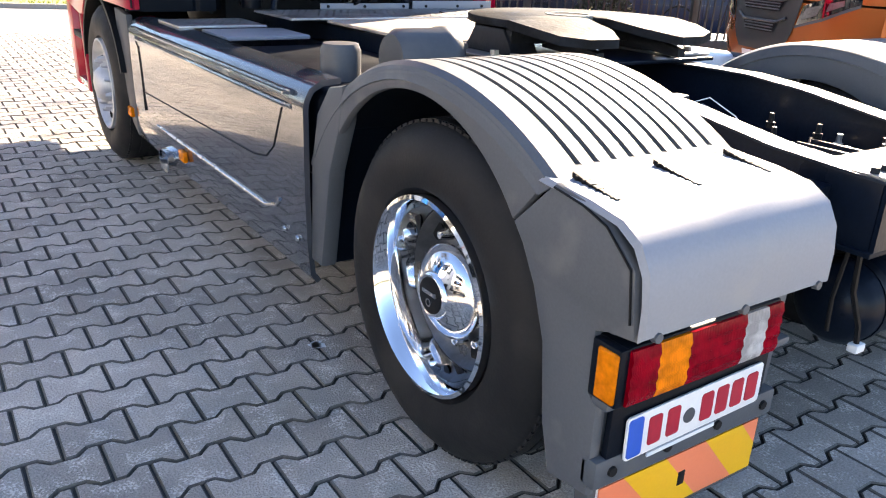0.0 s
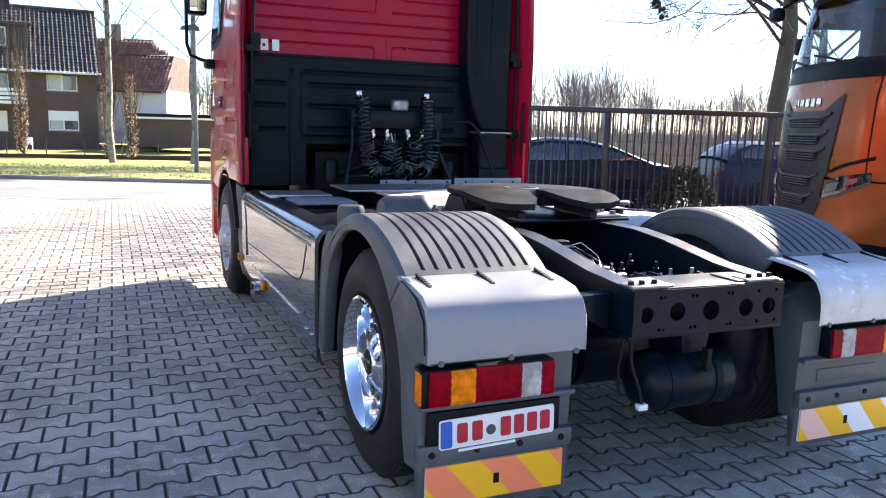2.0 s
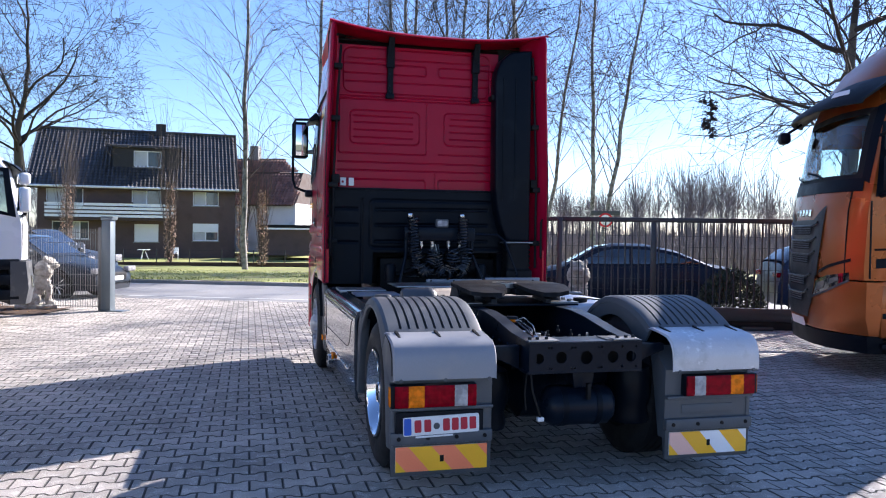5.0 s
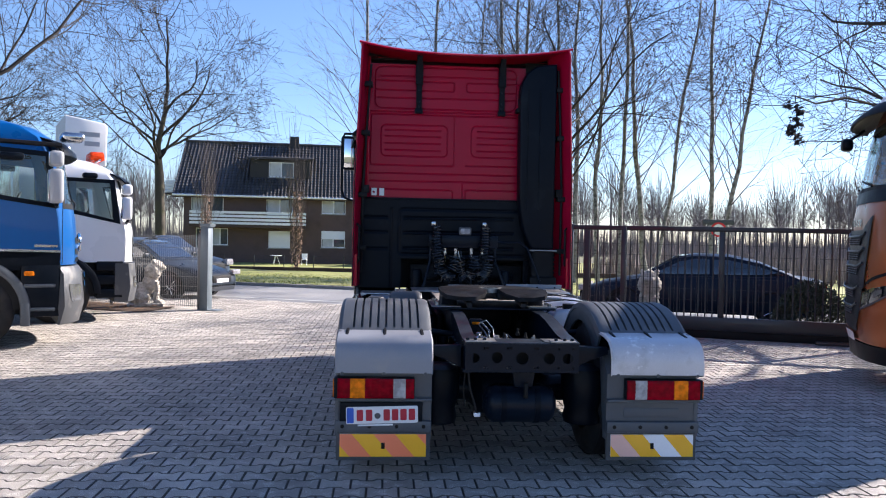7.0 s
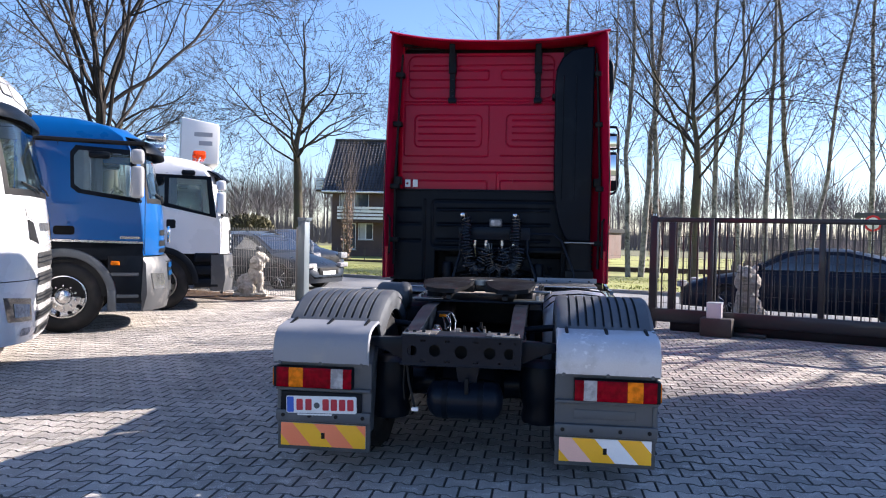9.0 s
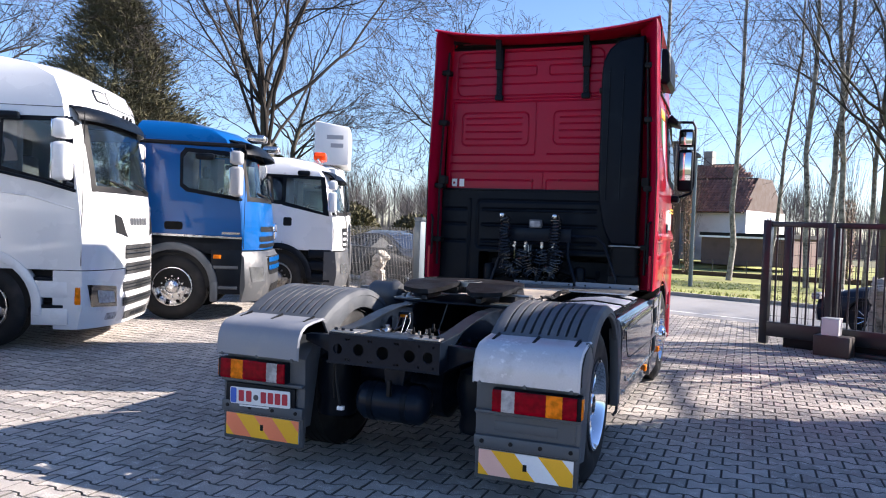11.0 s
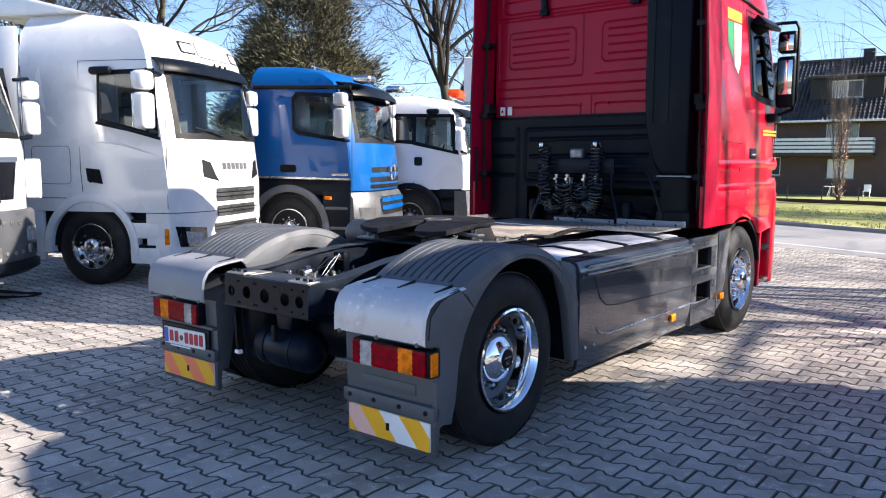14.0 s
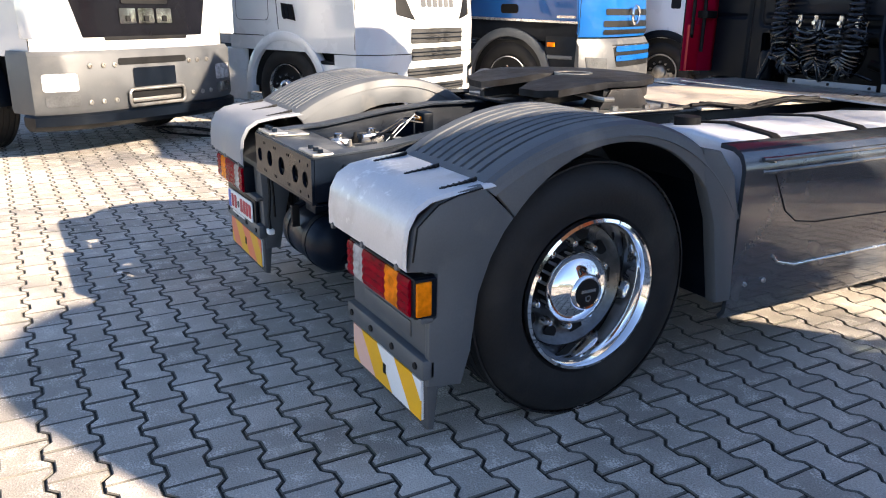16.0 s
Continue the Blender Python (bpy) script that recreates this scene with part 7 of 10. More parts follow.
# white tipper cab with an orange beacon and a boxy body behind
def white_tipper():
    t = thing("truck", "white truck cab with black steps and an orange beacon", "truck", place(27, -5.85, 10.2), "row of parked trucks")
    b = Body([(1.0, 0.0, 1.2, -1.9), (1.6, 0.0, 1.21, -1.9), (1.85, -0.06, 1.21, -1.9), (2.5, -0.24, 1.18, -1.9), (2.68, -0.36, 1.14, -1.9), (2.8, -0.6, 1.05, -1.88), (2.86, -0.9, 0.95, -1.85)], 0.24, 4.0)
    part("cab_shell", b.shell(1.05, 2.86, 26, opening([(-1.06, 1.75), (1.06, 1.75), (0.98, 2.5), (-0.98, 2.5)]), [(-0.44, 1.8), (-0.5, 2.44), (-1.16, 2.45), (-1.17, 1.98)]), WHITE, t, "glossy white cab shell")
    lo = Body([(0.35, 0.04, 1.2, -0.4), (0.6, 0.08, 1.22, -0.4), (1.04, 0.04, 1.22, -0.4)], 0.22, 4.0)
    part("bumper", lo.shell(0.35, 1.03), SILVER_P, t, "silver bumper")
    windscreen(b, t, [(-1.06, 1.75), (1.06, 1.75), (0.98, 2.5), (-0.98, 2.5)])
    wipers(b, t, 1.76)
    bm = B()
    grid(bm, [[tuple(b.front(1.1 * math.sin(radians(-90 + 180 * i / 16)), z, o)) for i in range(17)] for z, o in ((2.62, 0.03), (2.55, 0.14), (2.45, 0.2))])
    thick(bm, 0.02)
    part("sun_visor", bm, BLACK_PL, t, "dark sun visor", sharp=50)
    b.on_front("grille", [(-0.8, 1.1), (0.8, 1.1), (0.9, 1.5), (-0.9, 1.5)], BLACK, t)
    for k in range(3):
        b.on_front("grille_bar", rrect(-0.85, 1.15 + 0.11 * k, 0.85, 1.2 + 0.11 * k, 0.02), WHITE, t, 0.02)
    for s in (-1, 1):
        lo.on_front("headlamp", rrect(min(s * 0.75, s * 1.1), 0.6, max(s * 0.75, s * 1.1), 0.8, 0.04), LAMPR, t, 0.008)
        b.side_glass(s, [(-0.32, 1.73), (-0.42, 2.5), (-1.22, 2.51), (-1.23, 1.92)], [(-0.44, 1.8), (-0.5, 2.44), (-1.16, 2.45), (-1.17, 1.98)], t)
        b.on_side("window_frame", s, [(-1.22, 1.93), (-1.22, 2.51), (-1.6, 2.52), (-1.62, 1.96)], BLACK_PL, t)
        b.on_side("rear_quarter_window", s, [(-1.24, 2.01), (-1.24, 2.45), (-1.56, 2.46), (-1.57, 2.02)], SIDEGL, t, 0.011)
        b.seam(s, [(-0.22, 2.55), (-0.22, 1.08)], t)
        b.seam(s, [(-1.2, 2.55), (-1.22, 1.08)], t)
        b.on_side("door_handle", s, rrect(-1.2, 1.52, -1.04, 1.68, 0.03), BLACK, t, 0.008)
        for z in (0.42, 0.66, 0.9):
            box(bm := B(), (min(s * 0.95, s * 1.21), -0.7, z), (max(s * 0.95, s * 1.21), -0.26, z + 0.17), 0.02)
            part("step", bm, BLACK_PL, t)
        wheel_front("front_wheel", t, s * 1.2, -1.3, s, 0.5, STEEL, 10)
        arch_trim(t, s, 1.24, -1.3, 0.5, 0.56, 0.68, 0, 180, BLACK_PL, 0.14, "wheel_arch")
        prism(bm := B(), arch(-1.3, 0.5, 0.58, 0, 180, 16), 0, min(s * 0.8, s * 1.18), max(s * 0.8, s * 1.18))
        part("wheel_housing", bm, BLACK, t)
        mirror_pair(t, s, 1.42, -0.28, 1.8, 2.2, 2.42, WHITE)
        box(bm := B(), (min(s * 1.2, s * 1.3), -0.95, 2.5), (max(s * 1.2, s * 1.3), -0.7, 2.6), 0.04, 2)
        part("kerb_mirror", bm, BLACK_PL, t)
    prism(bm := B(), [(-0.34, 2.89), (0.34, 2.89), (0.35, 2.97), (0.28, 3.05), (-0.28, 3.05), (-0.35, 2.97)], 1, -0.72, -0.48, 0.03, 2)
    part("beacon", bm, lens_plastic("beacon_orange", (0.85, 0.07, 0.012)), t, "wide red-orange warning beacon")
    tube(bm := B(), [(-0.7, -0.6, 2.87), (0.7, -0.6, 2.87)], 0.02, 8)
    part("beacon_bar", bm, ALU, t)
    box(bm := B(), (-1.05, -1.9, 0.45), (1.05, -0.3, 1.04))
    part("engine_block", bm, BLACK, t)
    truck_rear(t, -1.9, 5.5, 1.2, 0.95, -4.8)
    return t


# tall white truck standing last in the row, with a sign box on its roof
def tall_truck():
    t = thing("truck", "white truck with a tall white sign box on its roof", "truck", place(27, -7.45, 13.35), "row of parked trucks")
    b = Body([(1.0, 0.0, 1.2, -1.9), (1.7, 0.0, 1.21, -1.9), (2.5, -0.1, 1.19, -1.9), (2.9, -0.2, 1.15, -1.9), (3.02, -0.4, 1.0, -1.85)], 0.2, 4.0)
    part("cab_shell", b.shell(1.05, 3.02, 20, opening([(-1.06, 1.8), (1.06, 1.8), (1.0, 2.6), (-1.0, 2.6)])), WHITE, t, "glossy white cab shell")
    windscreen(b, t, [(-1.06, 1.8), (1.06, 1.8), (1.0, 2.6), (-1.0, 2.6)])
    part("bumper", Body([(0.4, 0.04, 1.2, -0.4), (1.03, 0.04, 1.21, -0.4)], 0.2, 4.0).shell(0.4, 1.03), GREY_BUMP, t)
    prism(bm := B(), [(-0.92, 3.0), (-0.08, 3.0), (-0.06, 3.86), (-0.1, 3.93), (-0.9, 4.05)], 0, -1.1, 1.1, 0.04, 2)
    part("sign_box", bm, WHITE_M, t, "white sign box")
    for k, z in enumerate((3.62, 3.42)):
        box(bm := B(), (1.1, -0.62 + 0.1 * k, z), (1.104, -0.22, z + 0.1))
        part("word_bar", bm, MIRROR_G, t)
    for s in (-1, 1):
        wheel_front("front_wheel", t, s * 1.18, -1.3, s, 0.5, STEEL, 10)
        arch_trim(t, s, 1.22, -1.3, 0.5, 0.56, 0.66, 0, 180, BLACK_PL, 0.14, "wheel_arch")
        b.on_side("side_window", s, [(-0.4, 1.85), (-0.46, 2.5), (-1.2, 2.5), (-1.2, 1.95)], SIDEGL, t)
    box(bm := B(), (-1.0, -1.9, 0.45), (1.0, -0.3, 1.04))
    part("engine_block", bm, BLACK, t)
    truck_rear(t, -1.9, 4.5, 1.2, 0.95, -4.8)
    return t


# white truck with a dark grille panel and a grey steel bumper
def white_grey_bumper():
    t = thing("truck", "white truck with dark grille panel and dented grey bumper", "truck", place(29, -5.37, 0.3), "row of parked trucks")
    b = Body([(0.95, -0.02, 1.15, -2.0), (1.0, 0.0, 1.16, -2.0), (1.7, -0.02, 1.18, -2.0), (1.95, -0.08, 1.19, -2.0), (2.7, -0.3, 1.17, -2.0), (2.95, -0.45, 1.12, -2.0), (3.1, -0.7, 1.05, -1.95), (3.15, -1.0, 0.95, -1.9)], 0.2, 4.5)
    part("cab_shell", b.shell(0.98, 3.15, 26, opening([(-1.06, 1.85), (1.06, 1.85), (1.0, 2.72), (-1.0, 2.72)])), WHITE, t, "glossy white cab shell")
    lo = Body([(0.33, -0.04, 1.16, -0.5), (0.42, 0.02, 1.2, -0.5), (0.5, 0.06, 1.22, -0.5), (1.0, 0.05, 1.22, -0.5), (1.06, 0.0, 1.2, -0.5)], 0.2, 4.5)
    part("bumper", lo.shell(0.46, 1.04), GREY_BUMP, t, "dented grey steel bumper")
    bar = Body([(0.3, 0.0, 1.2, -0.3), (0.36, 0.1, 1.24, -0.3), (0.44, 0.1, 1.24, -0.3), (0.46, 0.06, 1.22, -0.3)], 0.22, 4.5)
    part("lower_bar", bar.shell(0.3, 0.46), BLACK_PL, t, "scuffed dark lower bumper bar")
    windscreen(b, t, [(-1.06, 1.85), (1.06, 1.85), (1.0, 2.72), (-1.0, 2.72)])
    wipers(b, t, 1.87)
    b.on_front("grille_panel", [(-0.72, 1.17), (0.72, 1.17), (0.84, 1.62), (-0.84, 1.62)], surface("dark_grille_panel", (0.004, 0.004, 0.006), 0.24, 0.0, 0.2, 3, 80, 0.01, 0.1, 0.2), t, 0.008, 0.01, "dark grille panel")
    b.on_front("chrome_strip", [(-0.84, 1.585), (0.84, 1.585), (0.85, 1.64), (-0.85, 1.64)], CHROME, t, 0.02)
    b.on_front("badge", rrect(-0.1, 1.55, 0.1, 1.65, 0.03), CHROME, t, 0.03)
    b.on_front("grille_opening", rrect(-0.28, 1.48, 0.28, 1.54, 0.02), BLACK, t, 0.02)
    for x in (-0.22, 0.0, 0.22):
        b.on_front("emblem_block", rrect(x - 0.095, 1.29, x + 0.095, 1.43, 0.015), CHROME, t, 0.02)
        b.on_front("emblem_gap", rrect(x - 0.025, 1.31, x + 0.025, 1.36, 0.01), BLACK, t, 0.03)
    b.on_front("grille_lip", rrect(-0.5, 1.135, 0.5, 1.165, 0.01), BLACK, t, 0.01)
    lo.on_front("bumper_slot", rrect(-0.42, 0.9, 0.42, 0.96, 0.02), BLACK, t)
    lo.on_front("plate_panel", rrect(-0.26, 0.68, 0.26, 0.86, 0.01), BLACK_PL, t, 0.012)
    lo.on_front("step_opening", rrect(-0.34, 0.5, 0.34, 0.64, 0.03), BLACK, t, 0.008)
    pts = rrect(-0.34, 0.49, 0.34, 0.65, 0.04)
    tube(bm := B(), [lo.front(x, z, 0.03) for x, z in pts + pts[:1]], 0.018, 8)
    part("step_frame", bm, STEEL, t, "rusty step frame")
    box(bm := B(), (-0.3, 0.055, 0.52), (0.3, 0.075, 0.56), 0.005)
    part("step_bar", bm, STEEL, t)
    for s in (-1, 1):
        for x, z in ((0.46, 0.9), (0.58, 0.9), (0.48, 0.56), (0.62, 0.56), (0.72, 0.9), (0.75, 0.56)):
            c = lo.front(s * x, z)
            lathe(bm := B(), [(0.0, 0.026), (0.012, 0.024), (0.014, 0.012), (0.005, 0.01), (0.005, 0.0)], tuple(c), 1, 12)
            part("bumper_bolt", bm, STEEL, t)
        lo.on_front("headlamp", rrect(min(s * 0.85, s * 1.15), 0.68, max(s * 0.85, s * 1.15), 0.84, 0.03), L_CLR, t, 0.01, 0.006, "rectangular headlamp")
        lo.on_front("fog_lamp", rrect(min(s * 0.85, s * 1.14), 0.54, max(s * 0.85, s * 1.14), 0.64, 0.03), LAMPR, t, 0.01)
        b.on_side("window_frame", s, [(-0.3, 1.85), (-0.42, 2.68), (-1.4, 2.7), (-1.42, 1.95)], BLACK_PL, t)
        b.on_side("side_window", s, [(-0.42, 1.92), (-0.5, 2.62), (-1.34, 2.63), (-1.35, 2.0)], SIDEGL, t, 0.011)
        b.seam(s, [(-0.2, 2.7), (-0.2, 1.05)], t)
        box(bm := B(), (min(s * 1.16, s * 1.22), -0.25, 1.15), (max(s * 1.16, s * 1.22), -0.02, 1.62), 0.03)
        part("corner_deflector", bm, WHITE, t)
        wheel_front("front_wheel", t, s * 1.18, -1.4, s, 0.5, STEEL, 10)
        arch_trim(t, s, 1.22, -1.4, 0.5, 0.57, 0.68, 0, 180, BLACK_PL, 0.14, "wheel_arch")
        prism(bm := B(), arch(-1.4, 0.5, 0.58, 0, 180, 16), 0, min(s * 0.8, s * 1.16), max(s * 0.8, s * 1.16))
        part("wheel_housing", bm, BLACK, t)
        mirror_pair(t, s, 1.40, -0.3, 1.9, 2.3, 2.55, WHITE)
    box(bm := B(), (-1.05, -2.0, 0.45), (1.05, -0.4, 1.04))
    part("engine_block", bm, BLACK, t)
    truck_rear(t, -2.0, 4.5, 1.2, 0.95, -5.0)
    return t


# orange tractor with a dark stepped grille
GREY_VIS = surface("visor_grey", (0.014, 0.017, 0.022), 0.5, 0.0, 0.15, 3, 80, 0.02, 0.0, 0.1)
LAMPR = surface("lamp_reflector", (0.14, 0.145, 0.15), 0.18, 0.5, 0.4, 6, 60, 0.1, 0.6)


def orange_tractor():
    t = thing("semi_truck", "metallic orange tractor unit with a dark stepped grille and visor", "truck", place(156, 4.775, 3.916))
    b = Body([(0.45, -0.06, 1.2, -2.0), (0.7, 0.0, 1.23, -2.0), (1.3, 0.0, 1.245, -2.0), (1.9, -0.03, 1.245, -2.0), (2.15, -0.07, 1.24, -2.0), (2.8, -0.18, 1.22, -2.0), (3.1, -0.25, 1.2, -2.0), (3.4, -0.38, 1.17, -2.0), (3.7, -0.58, 1.12, -2.0), (3.92, -0.84, 1.03, -1.98), (4.07, -1.2, 0.9, -1.96), (4.12, -1.55, 0.75, -1.95)], 0.32, 3.2)
    part("cab_shell", b.shell(1.12, 4.12, 26, opening([(-1.12, 2.24), (1.12, 2.24), (1.1, 3.06), (-1.1, 3.06)]), [(-0.5, 2.12), (-0.55, 2.82), (-1.44, 2.84), (-1.45, 2.22)]), ORANGE, t, "metallic orange cab shell")
    bl = Body([(r[0], r[1] + 0.03, r[2] + 0.008, -0.55) for r in b.rows], 0.38, 3.0)
    part("bumper", bl.shell(0.5, 1.1), ORANGE, t, "metallic orange bumper")
    part("lower_bumper", Body([(0.3, -0.02, 1.18, -0.55), (0.5, 0.0, 1.2, -0.55)], 0.38, 3.0).shell(0.3, 0.49), BLACK_PL, t)
    windscreen(b, t, [(-1.12, 2.24), (1.12, 2.24), (1.1, 3.06), (-1.1, 3.06)])
    b.on_front("scuttle_panel", [(-1.16, 2.12), (1.16, 2.12), (1.15, 2.26), (-1.15, 2.26)], BLACK_PL, t, 0.012)
    wipers(b, t, 2.3)
    bm = B()
    grid(bm, [[tuple(b.front(1.19 * math.sin(radians(-90 + 180 * i / 20)), z, o)) for i in range(21)] for z, o in ((3.42, 0.012), (3.32, 0.14), (3.14, 0.3), (3.09, 0.29))])
    thick(bm, 0.025)
    part("sun_visor", bm, GREY_VIS, t, "black sun visor", sharp=50)
    for s in (-1, 1):
        b.on_front("visor_lamp", [(s * 0.62, 3.23), (s * 0.92, 3.23), (s * 0.9, 3.28), (s * 0.64, 3.28)], WHITE_R, t, 0.225)
        b.on_front("pillar_trim", [(s * 1.12, 2.24), (s * 1.2, 2.2), (s * 1.19, 3.1), (s * 1.1, 3.06)], BLACK_PL, t, 0.004)
    # stepped dark grille: raised tips at the top, narrowing downwards
    gm = surface("grille_dark", (0.02, 0.024, 0.028), 0.36, 0.0, 0.3, 3, 90, 0.15)
    b.on_front("grille_panel", [(-0.70, 1.95), (-0.40, 1.78), (0.40, 1.78), (0.70, 1.95), (0.62, 1.4), (0.58, 1.13), (-0.58, 1.13), (-0.62, 1.4)], gm, t, 0.012, 0.02)
    bl.on_front("grille_panel", [(-0.58, 1.12), (0.58, 1.12), (0.5, 0.8), (0.38, 0.62), (-0.38, 0.62), (-0.5, 0.8)], gm, t, 0.01, 0.02)
    for z0, w in ((1.62, 0.40), (1.44, 0.38), (1.27, 0.37), (1.0, 0.34), (0.8, 0.28)):
        bb = b if z0 > 1.13 else bl
        bb.on_front("grille_slat", [(-w - 0.02, z0 + 0.09), (w + 0.02, z0 + 0.09), (w - 0.05, z0), (-w + 0.05, z0)], BLACK, t, 0.022)
        for q in range(3):
            tube(bm := B(), [bb.front(-w + 0.03 + (2 * w - 0.06) * i / 8, z0 + 0.02 + 0.027 * q, 0.028) for i in range(9)], 0.006, 5)
            part("slat_bar", bm, GREY_PL, t)
        tube(bm := B(), [bb.front(-w - 0.14, z0 + 0.15, 0.02), bb.front(-w - 0.02, z0 + 0.108, 0.03)] + [bb.front(-w + 2 * w * i / 6, z0 + 0.105, 0.032) for i in range(7)] + [bb.front(w + 0.02, z0 + 0.108, 0.03), bb.front(w + 0.14, z0 + 0.15, 0.02)], 0.014, 6)
        part("grille_rail", bm, gm, t)
    for i in range(5):
        x = -0.24 + 0.13 * i
        b.on_front("emblem_block", rrect(x - 0.045, 1.85, x + 0.045, 1.93, 0.012), CHROME, t, 0.012)
    bl.on_front("plate_panel", rrect(-0.27, 0.5, 0.27, 0.6, 0.01), WHITE_M, t, 0.03)
    for s in (-1, 1):
        bl.on_front("headlamp", [(s * 0.55, 0.9), (s * 0.8, 0.98), (s * 1.1, 1.12), (s * 1.12, 1.2), (s * 0.8, 1.14), (s * 0.6, 1.07)], SIDEGL, t, 0.012, 0.006, "dark swept headlamp", 0.1)
        bl.on_front("headlamp_lens", [(s * 0.6, 0.95), (s * 0.76, 1.0), (s * 0.8, 1.09), (s * 0.64, 1.05)], LAMPR, t, 0.018)
        bl.on_front("headlamp_lens", [(s * 0.84, 1.04), (s * 0.98, 1.1), (s * 0.98, 1.14), (s * 0.86, 1.11)], LAMPR, t, 0.018)
        bl.on_front("daylight_strip", [(s * 0.54, 0.87), (s * 0.82, 0.955), (s * 1.1, 1.095), (s * 1.1, 1.115), (s * 0.82, 0.975), (s * 0.54, 0.89)], GREY_BUMP, t, 0.02)
        b.on_front("corner_crease", [(s * 0.62, 1.2), (s * 0.8, 1.27), (s * 1.12, 1.36), (s * 1.12, 1.33), (s * 0.8, 1.24), (s * 0.62, 1.17)], BLACK_PL, t, 0.01)
        tube(bm := B(), [b.front(s * 1.04, z, 0.003) for z in (1.14, 1.5, 1.9, 2.12)], 0.008, 6)
        part("panel_seam", bm, BLACK, t)
        b.side_glass(s, [(-0.42, 2.05), (-0.48, 2.88), (-1.5, 2.9), (-1.52, 2.15)], [(-0.5, 2.12), (-0.55, 2.82), (-1.44, 2.84), (-1.45, 2.22)], t)
        b.seam(s, [(-0.38, 2.0), (-0.38, 1.14)], t, 0.012)
        b.seam(s, [(-1.6, 3.0), (-1.6, 1.14)], t)
        b.seam(s, [(-0.42, 1.46), (-1.6, 1.52)], t, 0.012)
        b.on_side("word_bar", s, rrect(-0.86, 1.92, -0.58, 1.96, 0.01), ALU, t)
        b.on_side("dark_band", s, [(-0.44, 1.26), (-0.44, 1.36), (-2.25, 1.52), (-2.25, 1.4)], BLACK_PL, t)
        box(bm := B(), (min(s * 1.0, s * 1.25), -0.9, 0.48), (max(s * 1.0, s * 1.25), -0.5, 1.12), 0.03)
        part("step_panel", bm, ORANGE, t)
        for z in (0.36, 0.7):
            box(bm := B(), (min(s * 1.1, s * 1.26), -0.86, z), (max(s * 1.1, s * 1.26), -0.52, z + 0.06), 0.01)
            part("step", bm, BLACK_PL, t)
        wheel_front("front_wheel", t, s * 1.21, -1.42, s, 0.5, ALU, 10)
        arch_trim(t, s, 1.255, -1.42, 0.5, 0.57, 0.68, 0, 180, ORANGE, 0.14, "wheel_arch")
        prism(bm := B(), arch(-1.42, 0.5, 0.6, 0, 180, 16), 0, min(s * 0.8, s * 1.19), max(s * 0.8, s * 1.19))
        part("wheel_housing", bm, BLACK, t)
        box(bm := B(), (min(s * 1.18, s * 1.24), -2.3, 0.4), (max(s * 1.18, s * 1.24), -2.02, 1.14), 0.03)
        part("rear_skirt", bm, ORANGE, t)
        mirror_pair(t, s, 1.46, -0.55, 2.1, 2.5, 2.74, BLACK_PL)
        wheel_front("rear_wheel", t, s * 1.2, -5.1, s, 0.5, ALU)
    tube(bm := B(), [tuple(b.front(0.95, 3.14, 0.2)), tuple(b.front(1.05, 3.04, 0.36)), tuple(b.front(1.1, 2.98, 0.42))], 0.02, 8)
    part("front_mirror_arm", bm, BLACK_PL, t)
    c = b.front(1.1, 2.98, 0.42)
    box(bm := B(), (c.x - 0.12, c.y - 0.06, c.z - 0.1), (c.x + 0.12, c.y + 0.08, c.z + 0.06), 0.05, 3)
    part("front_mirror", bm, BLACK_PL, t, "black front-view mirror")
    box(bm := B(), (-1.05, -2.3, 0.45), (1.05, -0.4, 1.12))
    part("engine_block", bm, BLACK, t)
    truck_rear(t, -2.3, 3.6)
    return t


white_tractor()
blue_truck()
white_tipper()
tall_truck()
white_grey_bumper()
orange_tractor()

# ---- boundary: sliding gate, posts, mesh fence ----
GATE = surface("anthracite_metal", (0.02, 0.022, 0.026), 0.45, 0.1, 0.15, 4, 80, 0.03, 0.2)
POSTC = surface("grey_blue_metal", (0.12, 0.15, 0.17), 0.45, 0.2, 0.12, 3, 80, 0.03, 0.2)
STONE = surface("weathered_stone", (0.47, 0.43, 0.37), 0.9, 0.0, 0.3, 6, 60, 0.6, dirt=((0.12, 0.11, 0.08), 0.35, 9.0))
BOXPINK = surface("painted_box", (0.72, 0.68, 0.68), 0.6, 0.0, 0.05, 3, 60, 0.02)
gate_m = Matrix.Translation(road_pt(-0.83, FENCE_D)) @ Matrix.Rotation(RA, 4, "Z")
gate = thing("sliding_gate", "anthracite steel sliding gate with vertical bars, standing open", "gate", gate_m)
GL = 8.4
box(bm := B(), (0, -0.06, 0.14), (GL, 0.06, 0.36), 0.01)
part("bottom_beam", bm, GATE, gate)
box(bm := B(), (0.02, -0.04, 1.80), (GL, 0.04, 1.88), 0.008)
part("top_rail", bm, GATE, gate)
box(bm := B(), (-0.06, -0.06, 0.02), (0.06, 0.06, 1.90), 0.006)
part("end_post", bm, GATE, gate)
for u in (0.26, 2.5, 5.0, 7.5):
    box(bm := B(), (u, -0.045, 0.36), (u + 0.09, 0.045, 1.8), 0.006)
    part("stile", bm, GATE, gate)
for i in range(72):
    u = 0.14 + i * 0.1135
    box(bm := B(), (u - 0.011, -0.011, 0.36), (u + 0.011, 0.011, 1.80))
    part("bar", bm, GATE, gate, flat=True)
